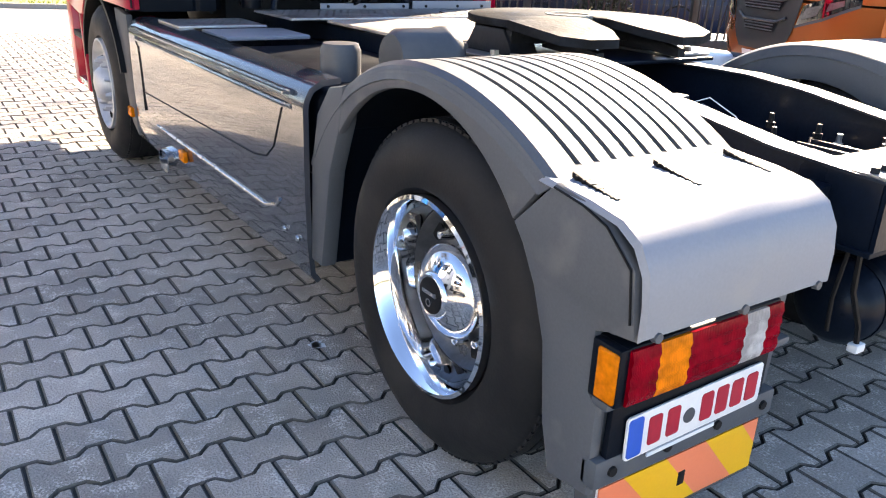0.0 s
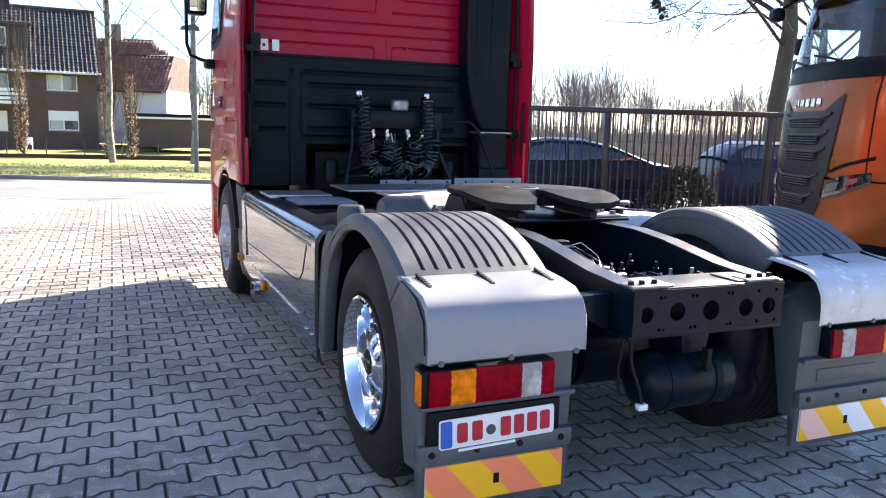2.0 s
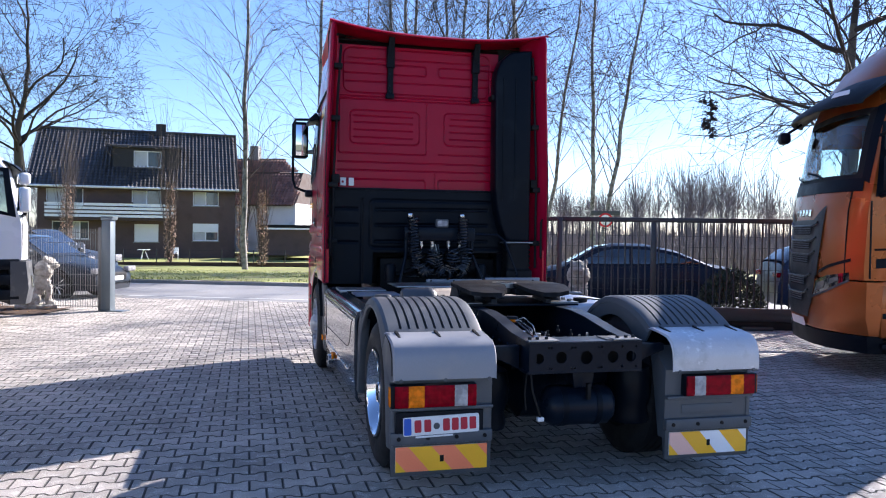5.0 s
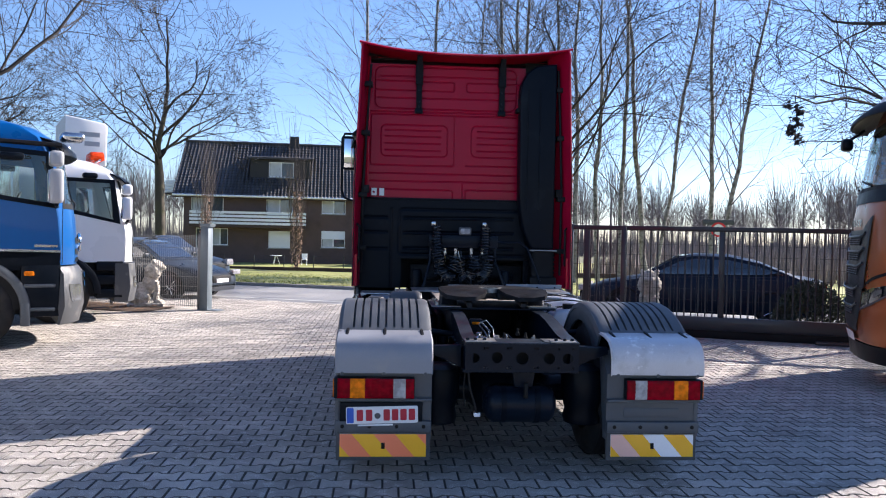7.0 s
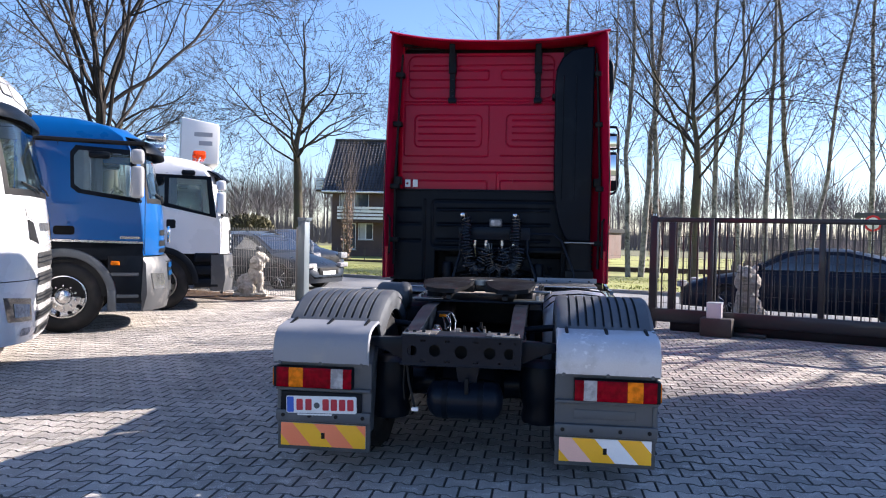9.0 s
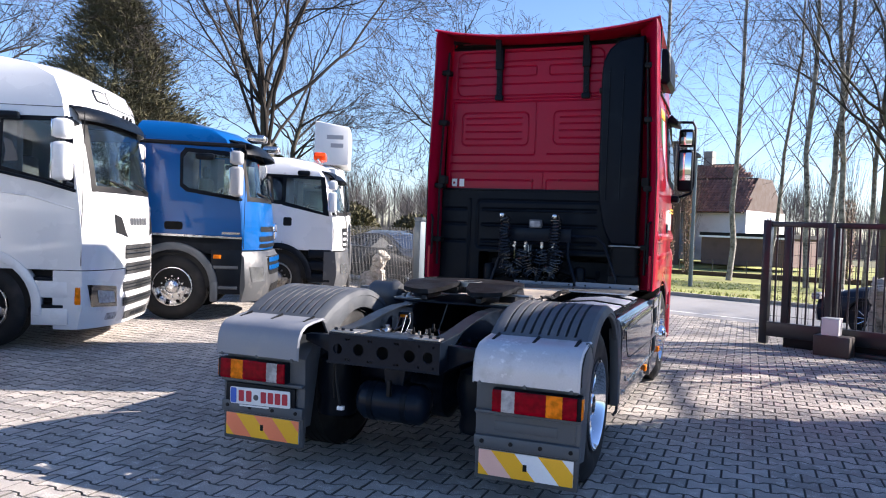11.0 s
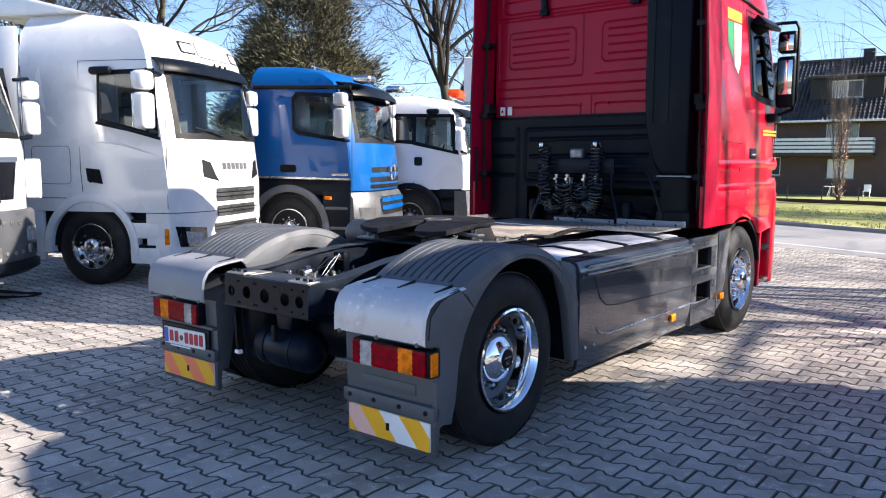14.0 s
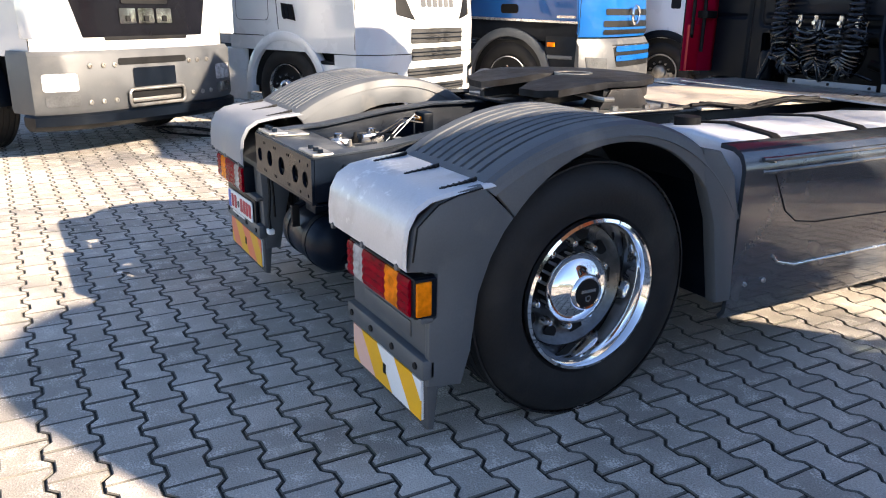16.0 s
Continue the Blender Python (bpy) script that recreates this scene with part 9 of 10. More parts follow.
house_window(h1, -36.2, -35.1, 0.1, 2.2, YW, 0.0, 1, False)
house_window(h1, -34.9, -33.6, 0.9, 2.2, YW)
prism(bm := B(), [(YW - 0.6, 4.72), (YW + 5.0, 9.22), (YW + 10.6, 4.72), (YW + 10.6, 4.6), (YW + 5.0, 9.08), (YW - 0.6, 4.6)], 0, -38.0, -22.3)
part("roof_deck", bm, TIMBER, h1)
tiled_slope("roof_tiles", h1, -38.0, -22.3, YW - 0.65, 4.72, YW + 5.0, 9.25, TILE_D, "dark brown curved roof tiles")
tube(bm := B(), [(-38.0, YW + 5.0, 9.3), (-22.3, YW + 5.0, 9.3)], 0.12, 8)
part("ridge_tiles", bm, TILE_D, h1)
tube(bm := B(), [(-38.0, YW - 0.72, 4.66), (-22.3, YW - 0.72, 4.66)], 0.08, 8)
part("gutter", bm, PVC, h1)
box(bm := B(), (-38.0, YW - 0.62, 4.5), (-22.3, YW - 0.02, 4.6))
part("soffit", bm, TIMBER, h1)
box(bm := B(), (-28.9, YW + 4.6, 8.9), (-28.1, YW + 5.4, 9.95))
part("chimney", bm, SLATE, h1)
box(bm := B(), (-36.5, YW - 1.3, 2.28), (-27.2, YW, 2.46))
part("balcony_floor", bm, TIMBER, h1)
for k in range(4):
    box(bm := B(), (-36.5, YW - 1.34, 2.5 + 0.27 * k), (-27.2, YW - 1.3, 2.68 + 0.27 * k))
    part("balcony_board", bm, PVC, h1)
for k in range(4):
    box(bm := B(), (-27.24, YW - 1.3, 2.5 + 0.27 * k), (-27.2, YW, 2.68 + 0.27 * k))
    part("balcony_board", bm, PVC, h1)
for u in (-36.4, -33.4, -30.4, -27.3):
    box(bm := B(), (u - 0.05, YW - 1.3, 2.45), (u + 0.05, YW - 1.2, 3.6))
    part("balcony_post", bm, TIMBER, h1)
dm = new("dormer")
dm.parent = h1
yd = YW + 1.2
part("dormer_front", wall_with_holes(B(), -32.0, -27.0, 5.9, 7.7, yd, 0.2, [(-30.45, -28.35, 6.3, 7.5)]), SLATE, dm, flat=True)
for u in (-32.0, -27.2):
    box(bm := B(), (u, yd + 0.2, 6.0), (u + 0.2, yd + 2.6, 7.7))
    part("dormer_cheek", bm, SLATE, dm)
prism(bm := B(), [(yd - 0.35, 7.7), (yd + 3.4, 8.15), (yd + 3.4, 8.25), (yd - 0.35, 7.85)], 0, -32.3, -26.7)
part("dormer_roof", bm, TILE_D, dm)
house_window(dm, -30.45, -28.35, 6.3, 7.5, yd)
for k in range(4):
    box(bm := B(), (-38.9, YW + 1.0, 4.9 + 0.24 * k), (-38.86, YW + 4.6, 5.1 + 0.24 * k))
    part("gable_balcony_board", bm, PVC, h1)
    box(bm := B(), (-38.86, YW + 1.0, 4.9 + 0.24 * k), (-37.5, YW + 1.04, 5.1 + 0.24 * k))
    part("gable_balcony_board", bm, PVC, h1)
box(bm := B(), (-38.9, YW + 1.0, 4.74), (-37.2, YW + 4.6, 4.86))
part("gable_balcony_floor", bm, TIMBER, h1)
tube(bm := B(), [(-33.5, YW + 5, 9.2), (-33.5, YW + 5, 11.2)], 0.03, 6)
part("aerial", bm, ALU, h1)

h2 = thing("house", "white rendered house with a red tiled half-hipped roof", "house", HM @ Matrix.Translation((-1.0, 0, -0.5)))
Y2 = 60.0
box(bm := B(), (-29.0, Y2, 0.0), (-20.0, Y2 + 9, 4.3))
part("wall", bm, RENDERW, h2)
prism(bm := B(), [(Y2 - 0.5, 4.15), (Y2 + 2.9, 7.15), (Y2 + 6.1, 7.15), (Y2 + 9.5, 4.15), (Y2 + 9.5, 4.05), (Y2 - 0.5, 4.05)], 0, -29.4, -20.2)
prism(bm, [(Y2 + 2.9, 7.15), (Y2 + 4.5, 8.55), (Y2 + 6.1, 7.15)], 0, -29.4, -22.4)
part("roof_deck", bm, TIMBER, h2)
tiled_slope("roof_tiles", h2, -29.4, -19.5, Y2 - 0.55, 4.15, Y2 + 2.9, 7.2, TILE_R, "weathered red roof tiles", 0.0, 0.7)
tiled_slope("roof_tiles", h2, -29.4, -20.2, Y2 + 2.9, 7.2, Y2 + 4.5, 8.65, TILE_R, "weathered red roof tiles", 0.0, 2.2)
box(bm := B(), (-25.7, Y2 + 4.2, 8.0), (-24.9, Y2 + 5.0, 9.7))
part("chimney", bm, KERB, h2)
g = thing("garage", "low brown brick garage between the houses with a white roof edge", "garage", HM @ Matrix.Translation((0, 0, -0.5)))
box(bm := B(), (-22.0, YW + 3.0, 0.0), (-15.5, YW + 9.0, 2.1))
part("wall", bm, BRICK, g)
box(bm := B(), (-22.1, YW + 2.8, 2.1), (-15.3, YW + 9.2, 2.4))
part("flat_roof", bm, BLACK, g)
box(bm := B(), (-22.1, YW + 2.74, 2.02), (-15.3, YW + 2.8, 2.16))
part("roof_edge", bm, PVC, g)
# garden furniture by the wall
tb = thing("garden_table", "small white garden table by the house", "table", Matrix.Translation((-9.6, 57.2, -0.85)))
lathe(bm := B(), [(0.70, 0.0), (0.70, 0.45), (0.74, 0.45), (0.74, 0.0)], (0, 0, 0), 2, 18)
part("tabletop", bm, PVC, tb)
for k in range(3):
    a = 2.094 * k
    tube(bm := B(), [(0.35 * math.cos(a), 0.35 * math.sin(a), 0.0), (0.06 * math.cos(a), 0.06 * math.sin(a), 0.7)], 0.02, 6)
    part("leg", bm, PVC, tb)
ch = thing("garden_chair", "white folding garden chair by the house", "chair", Matrix.Translation((-7.4, 57.6, -0.85)))
box(bm := B(), (-0.22, -0.22, 0.42), (0.22, 0.22, 0.46), 0.01)
part("seat", bm, PVC, ch)
box(bm := B(), (-0.22, 0.2, 0.46), (0.22, 0.24, 0.9), 0.01)
part("backrest", bm, PVC, ch)
for x in (-0.2, 0.2):
    tube(bm := B(), [(x, -0.2, 0), (x, 0.2, 0.44)], 0.015, 6)
    part("leg", bm, PVC, ch)
    tube(bm := B(), [(x, 0.2, 0), (x, -0.2, 0.44)], 0.015, 6)
    part("leg", bm, PVC, ch)

# pale slatted bin screen standing behind the parked estate
bs = thing("bin_screen", "pale grey slatted wooden bin screen beside the road", "screen", pose(-6.3, 16.7, -0.05, 0, 0, -12))
for i in range(6):
    box(bm := B(), (-0.24 + 0.085 * i, -0.012, 0.05), (-0.185 + 0.085 * i, 0.012, 1.24), 0.004)
    part("slat", bm, MIRROR_G, bs)
for z in (0.3, 0.75, 1.1):
    box(bm := B(), (-0.26, 0.013, z), (0.26, 0.035, z + 0.06), 0.004)
    part("rail", bm, MIRROR_G, bs)
for x in (-0.25, 0.21):
    box(bm := B(), (x, 0.036, 0.0), (x + 0.04, 0.08, 1.2), 0.004)
    part("post", bm, MIRROR_G, bs)

# low garden fence and hedge foot along the verge
rf = thing("garden_fence", "low wire garden fence with thin dark posts", "fence", Matrix.Translation((2.0, 44.6, -0.72)) @ Matrix.Rotation(radians(-3), 4, "Z") @ Matrix.Translation((0, -33.0, 0)))
for i in range(26):
    u = -36 + i * 1.9
    tube(bm := B(), [(u, 33.0, 0.0), (u, 33.0, 0.95)], 0.03, 6)
    part("fence_post", bm, GATE, rf)
for z in (0.35, 0.65, 0.92):
    tube(bm := B(), [(-36, 33.0, z), (12.0, 33.0, z)], 0.006, 4)
    part("wire", bm, GATE, rf)
box(bm := B(), (-36, 32.8, -0.1), (12.0, 33.1, 0.2))
part("kerb_board", bm, TIMBER, rf)

# street lamp
sl = thing("street_lamp", "slim dark street lamp with a pale head", "street lamp", Matrix.Translation((0.3, 23.7, -0.2)))
tube(bm := B(), [(0, 0, -0.1), (0, 0, 4.5)], 0.075, 10, 0.055)
part("pole", bm, POSTC, sl)
prism(bm := B(), [(-0.42, 4.5), (-0.36, 4.6), (0.0, 4.68), (0.15, 4.6), (0.17, 4.48)], 1, -0.13, 0.13, 0.02)
part("head", bm, GREY_BUMP, sl)
sg = thing("road_sign", "round no-entry style road sign with a red rim on a post", "road sign", Matrix.Translation((12.6, 25.6, -0.3)) @ Matrix.Rotation(RA, 4, "Z"))
tube(bm := B(), [(0, 0, 0), (0, 0, 2.7)], 0.04, 8)
part("post", bm, ALU, sg)
lathe(bm := B(), [(-0.05, 0.0), (-0.05, 0.3), (-0.03, 0.3)], (0, 0, 2.45), 1, 28)
part("red_disc", bm, surface("sign_red", (0.6, 0.02, 0.02), 0.4, 0.0, 0.05, 4, 60, 0.0), sg)
lathe(bm := B(), [(-0.056, 0.0), (-0.056, 0.22), (-0.05, 0.22)], (0, 0, 2.45), 1, 28)
part("white_disc", bm, WHITE_M, sg)
box(bm := B(), (-0.6, -0.02, 2.65), (0.6, 0.02, 2.85), 0.005)
part("sign_board", bm, GREY_BUMP, sg)

# ---- bare winter trees ----
BARK = surface("oak_bark", (0.08, 0.067, 0.05), 0.95, 0.0, 0.35, 3, 25, 0.6, dirt=((0.1, 0.12, 0.04), 0.25, 1.2))
TWIG = surface("twig_bark", (0.03, 0.024, 0.02), 0.9, 0.0, 0.3, 3, 20, 0.1)
TWIG_B = surface("birch_twig", (0.1, 0.078, 0.07), 0.9, 0.0, 0.3, 3, 20, 0.1)
BIRCH = surface("birch_bark", (0.29, 0.275, 0.255), 0.8, 0.0, 0.35, 3, 20, 0.3, dirt=((0.03, 0.027, 0.025), 0.5, 5.0), speck=((0.02, 0.018, 0.016), 14, 0.27))


def branches(rng, start, direction, length, radius, depth, out, spread, droop, up, kink=0.25, kids=(3, 5), tip=0.006):
    """Grows one branch and its children into out: lists of (points, radii)."""
    n = 7 if depth > 2 else (5 if depth > 0 else 3)
    kink = kink * (0.8 if depth > 2 else 1.0)
    pts, rad = [start.copy()], [radius]
    d = direction.normalized()
    p = start.copy()
    end = max(tip, radius * (0.35 if depth > 0 else 0.4))
    for i in range(n):
        d = (d + Vector((rng.uniform(-kink, kink), rng.uniform(-kink, kink), rng.uniform(-kink, kink) + up - droop * (i / n))) * 0.5).normalized()
        p = p + d * (length / n)
        pts.append(p.copy())
        rad.append(radius + (end - radius) * (i + 1) / n)
    out.append((pts, rad, depth))
    if depth == 0:
        return
    k = rng.randint(*kids)
    for i in range(k):
        f = 0.3 + 0.7 * (i + rng.random()) / k
        j = min(int(f * n), n - 1)
        q = pts[j].lerp(pts[j + 1], f * n - j)
        ax = (pts[j + 1] - pts[j]).normalized()
        side = ax.orthogonal().normalized()
        side = Matrix.Rotation(rng.uniform(0, 6.283), 3, ax) @ side
        a = radians(rng.uniform(*spread))
        nd = ax * math.cos(a) + side * math.sin(a)
        branches(rng, q, nd, length * rng.uniform(0.45, 0.72), rad[j + 1] * rng.uniform(0.5, 0.7), depth - 1, out, spread, droop, up, kink, kids, tip)


def limb_mesh(lines, seg_of):
    bm = B()
    for pts, rad, depth in lines:
        seg = seg_of(depth)
        rings, upv = [], None
        for i, p in enumerate(pts):
            d = (pts[min(i + 1, len(pts) - 1)] - pts[max(i - 1, 0)]).normalized()
            if upv is None:
                upv = d.orthogonal().normalized()
            upv = (upv - d * upv.dot(d)).normalized()
            w = d.cross(upv)
            rings.append([bm.verts.new(p + (upv * math.cos(6.2832 * j / seg) + w * math.sin(6.2832 * j / seg)) * rad[i]) for j in range(seg)])
        for a, b in zip(rings, rings[1:]):
            for j in range(seg):
                bm.faces.new((a[j], a[(j + 1) % seg], b[(j + 1) % seg], b[j]))
    return bm


def tree(name, label, seed, height, radius, kind, at, lean=(0.9, 2.2), reach=(0.42, 0.6), fork=None, m=11, depth=4, kids=(3, 5)):
    rng = random.Random(seed)
    t = thing(name, label, "tree", Matrix.Translation(at))
    lines = []
    trunk = []
    if kind == "birch":
        pts, rad = [], []
        n = 12
        x = y = 0.0
        for i in range(n + 1):
            f = i / n
            pts.append(Vector((x, y, height * f)))
            rad.append(radius * (1 - f) ** 0.8 + 0.012)
            x += rng.uniform(-0.09, 0.09) * height / 12
            y += rng.uniform(-0.09, 0.09) * height / 12
        trunk.append((pts, rad, 3))
        for i in range(34):
            f = 0.22 + 0.76 * i / 33
            j = min(int(f * n), n - 1)
            q = pts[j].lerp(pts[j + 1], f * n - j)
            a = rng.uniform(0, 6.283)
            L = height * (0.26 - 0.17 * f) * rng.uniform(0.7, 1.25)
            branches(rng, q, Vector((math.cos(a), math.sin(a), rng.uniform(0.7, 1.5))), L, rad[j] * 0.2 + 0.006, 2, lines, (20, 50), 0.55, 0.12, 0.22, (3, 6), 0.0036)
    else:
        h0 = fork or height * rng.uniform(0.2, 0.26)
        pts = [Vector((0, 0, 0))] + [Vector((rng.uniform(-0.14, 0.14) * k, rng.uniform(-0.14, 0.14) * k, h0 * k)) for k in (0.5, 1.0, 1.35, 1.7)]
        trunk.append((pts, [radius * 1.15, radius, radius * 0.9, radius * 0.6, radius * 0.42], 3))
        branches(rng, pts[-1], Vector((0.05, 0.05, 1)), height * rng.uniform(*reach) * 0.8, radius * 0.4, depth, lines, (28, 62), 0.0, 0.07, 0.6, kids, 0.009)
        for i in range(m):
            a = 2.4 * i + rng.uniform(-0.4, 0.4)
            f = rng.uniform(0.0, 1.0)
            q = pts[2].lerp(pts[3], f * 2) if f < 0.5 else pts[3].lerp(pts[4], f * 2 - 1)
            branches(rng, q, Vector((math.cos(a), math.sin(a), rng.uniform(*lean))), height * rng.uniform(*reach) * (1.05 - 0.3 * f), radius * rng.uniform(0.22, 0.36), depth, lines, (28, 62), 0.0, 0.07, 0.6, kids, 0.009)
    part("trunk", limb_mesh(trunk, lambda d: 10), BIRCH if kind == "birch" else BARK, t)
    part("crown", limb_mesh(lines, lambda d: {0: 3, 1: 3, 2: 4, 3: 6}.get(d, 7)), TWIG_B if kind == "birch" else TWIG, t)
    return t


verge = "trees along the verge"
b0 = tree("birch_tree", "bare birch with white bark and drooping twigs", 1, 21.0, 0.15, "birch", (-2.18, 36.98, -0.6))
b1 = tree("birch_tree", "bare birch with white bark and drooping twigs", 2, 22.0, 0.135, "birch", (1.3, 36.0, -0.6))
b2 = tree("birch_tree", "tall bare birch with thin twigs", 4, 23.0, 0.12, "birch", (4.5, 32.3, -0.5))
o0 = tree("bare_tree", "broad bare tree with many spreading limbs", 7, 14.5, 0.21, "oak", (6.92, 29.4, -0.4), (0.4, 1.6), (0.42, 0.6), 4.3)
o1 = tree("bare_tree", "broad bare tree with a rounded crown", 9, 10.5, 0.23, "oak", (-11.34, 31.7, -0.4), (0.5, 1.5), (0.42, 0.58), 4.4)
o2 = tree("bare_tree", "large bare tree with dense branching", 13, 14.0, 0.22, "oak", (-13.44, 18.35, 0.0), (0.8, 2.8), (0.45, 0.62), 3.5, 14, 4, (4, 5))
o3 = tree("bare_tree", "wide bare tree with long low limbs over the fence", 23, 10.5, 0.2, "oak", (11.8, 11.2, 0.0), (0.02, 0.75), (0.46, 0.62), 3.9, 9, 4, (3, 4))
for k in (b0, b1, b2, o0, o1, o2, o3):
    k["group"] = verge
# x, y, turn, size, lean to the side in degrees
spots = [(b0, 5.2, 33.2, 130, 0.95, 3), (b1, 5.9, 33.0, 250, 1.0, -2), (b2, 6.8, 33.2, 40, 0.9, 2), (b0, 8.4, 32.8, 200, 0.9, 0), (b2, 9.6, 32.6, 310, 0.9, 1), (b1, 10.9, 33.4, 20, 0.92, 0), (b0, 12.9, 34.9, 60, 1.0, -6), (b2, 13.1, 34.7, 160, 0.9, 8),
         (b1, 15.4, 32.9, 220, 0.95, 0), (b0, 15.6, 32.8, 280, 0.9, 10), (b2, 3.0, 37.5, 75, 0.85, 4), (o0, 15.5, 13.4, 70, 0.75, 0),
         (o1, -27.0, 16.0, 20, 1.1, 0), (o2, -30.0, 12.0, 230, 0.9, 0), (o0, -26.0, 6.0, 110, 0.85, 0), (o1, -21.0, 32.0, 75, 0.95, 0)]
for src, x, y, turn, sc, lean in spots:
    base = min(0.0, verge_z(Vector((x, y, 0)).dot(RN))) - 0.05
    c = copy_thing(src, Matrix.Translation((x, y, base)) @ Matrix.Rotation(radians(lean), 4, "Y") @ Matrix.Rotation(radians(turn), 4, "Z"))
    c.scale = (sc, sc, sc)


# ---- evergreens, columnar beeches, hedges: many small leaves ----
def leafy(name, label, cat, at, n, shape, size, mat, seed, trunk=None, wide=0.35):
    """shape(r) gives a random point of the crown and the way outward."""
    r = random.Random(seed)
    t = thing(name, label, cat, Matrix.Translation(at))
    co, fa = [], []
    for _ in range(n):
        p, o = shape(r)
        a = Vector((r.uniform(-1, 1), r.uniform(-1, 1), r.uniform(-1, 1))).normalized()
        s = size * r.uniform(0.6, 1.4)
        w = (o.cross(a)).normalized() if o.cross(a).length > 1e-3 else a.orthogonal()
        d = (o + a * 0.8).normalized()
        b = len(co)
        co += [tuple(p - w * s * wide), tuple(p + d * s), tuple(p + w * s * wide), tuple(p - d * s * 0.3)]
        fa.append((b, b + 1, b + 2, b + 3))
    me = bpy.data.meshes.new("leaves")
    me.from_pydata(co, [], fa)
    me.materials.append(mat)
    ob = new("leaves", me)
    ob.parent = t
    tagged(ob, kind="stuff")
    if trunk:
        part("trunk", limb_mesh(trunk[-1:], lambda d: 6), BARK, t)
        if len(trunk) > 1:
            tagged(part("twig_mass", limb_mesh(trunk[:-1], lambda d: 4), TWIG_B, t), kind="stuff")
    return t


NEEDLE = surface("conifer_needles", (0.092, 0.085, 0.043), 0.85, 0.0, 0.4, 1.0, 12, 0.0, rnd=0.3, island=True)
BEECH = surface("dry_beech_leaf", (0.42, 0.29, 0.22), 0.85, 0.0, 0.3, 1.0, 12, 0.0, rnd=0.4, island=True)
BOXLEAF = surface("hedge_leaf", (0.05, 0.06, 0.03), 0.7, 0.0, 0.4, 1.0, 12, 0.0, rnd=0.5, island=True)


def cone(h, rad):
    def f(r):
        z = h * (r.random() ** 1.4)
        k = rad * (1 - z / h) ** 0.8 * (0.55 + 0.45 * r.random() ** 0.4) * (1 + 0.25 * math.sin(z * 5) * r.random())
        a = r.uniform(0, 6.283)
        return Vector((k * math.cos(a), k * math.sin(a), z + 0.3)), Vector((math.cos(a), math.sin(a), -0.2))
    return f


def blob(h, rad):
    """A broad, ragged evergreen: clumps round a full, blunt cone."""
    def f(r):
        k = r.randint(0, 219)
        g = random.Random(k)
        z = h * (0.12 + 0.86 * g.random())
        m = rad * min(1.0, 1.12 * (1 - z / h) ** 0.85) * (0.5 + 0.5 * g.random() ** 0.5)
        a = g.uniform(0, 6.283)
        c = Vector((m * math.cos(a), m * math.sin(a), z))
        o = Vector((math.cos(a), math.sin(a), 0.5))
        return c + Vector((r.gauss(0, 0.36), r.gauss(0, 0.36), r.gauss(0, 0.24))), o
    return f


def column(h, rad):
    def f(r):
        z = 0.2 + (h - 0.2) * r.random()
        k = rad * (0.4 + 0.6 * r.random()) * math.sin(min(1, z / h * 1.6 + 0.35) * 1.57) * (1.1 - 0.5 * z / h)
        a = r.uniform(0, 6.283)
        return Vector((k * math.cos(a), k * math.sin(a), z)), Vector((math.cos(a) * 0.6, math.sin(a) * 0.6, 0.7))
    return f


def mound(rx, ry, h):
    def f(r):
        a, e = r.uniform(0, 6.283), math.asin(r.random())
        k = 0.82 + 0.2 * r.random()
        d = Vector((math.cos(a) * math.cos(e), math.sin(a) * math.cos(e), math.sin(e)))
        return Vector((d.x * rx * k, d.y * ry * k, d.z * h * k)), d
    return f


leafy("conifer", "dark green conifer behind the trucks", "tree", (-17.6, 15.6, 0), 85000, blob(8.9, 4.0), 0.17, NEEDLE, 3, [([Vector((0, 0, 0)), Vector((0, 0, 7.5))], [0.2, 0.03], 3)], 0.1)
leafy("conifer", "dark green conifer behind the trucks", "tree", (-22.0, 31.0, 0), 8000, cone(5.5, 2.4), 0.25, NEEDLE, 4, [([Vector((0, 0, 0)), Vector((0, 0, 5))], [0.2, 0.03], 3)])
leafy("evergreen_shrub", "dense dark evergreen shrub by the garden", "shrub", (-16.5, 38.5, -0.8), 7000, mound(2.2, 1.8, 3.0), 0.18, NEEDLE, 5)
leafy("evergreen_shrub", "dense dark evergreen shrub by the garden", "shrub", (-20.0, 36.5, -0.8), 7000, mound(2.4, 1.8, 3.6), 0.18, NEEDLE, 6)
for i, (bx, by, h) in enumerate(((-6.7, 45.8, 6.6), (-12.6, 46.1, 6.4), (-1.2, 44.0, 6.0), (-2.4, 44.4, 5.6), (7.3, 44.0, 6.0))):
    p = Vector((bx, by, -0.8))
    rr = random.Random(40 + i)
    ln = []
    for q in range(15):
        a = rr.uniform(0, 6.283)
        branches(rr, Vector((0.1 * math.cos(a), 0.1 * math.sin(a), 0.2)), Vector((0.1 * math.cos(a), 0.1 * math.sin(a), 1)), h * rr.uniform(0.7, 1.05), 0.024, 1, ln, (8, 20), 0.0, 0.3, 0.1, (5, 8), 0.007)
    leafy("columnar_beech", "narrow beech holding dry brown leaves", "tree", tuple(p), 750, column(h * 0.78, 0.44), 0.1, BEECH, 20 + i, ln + [([Vector((0, 0, 0)), Vector((0, 0, h * 0.6))], [0.07, 0.03], 3)])
hp = road_pt(3.25, FENCE_D + 0.95)
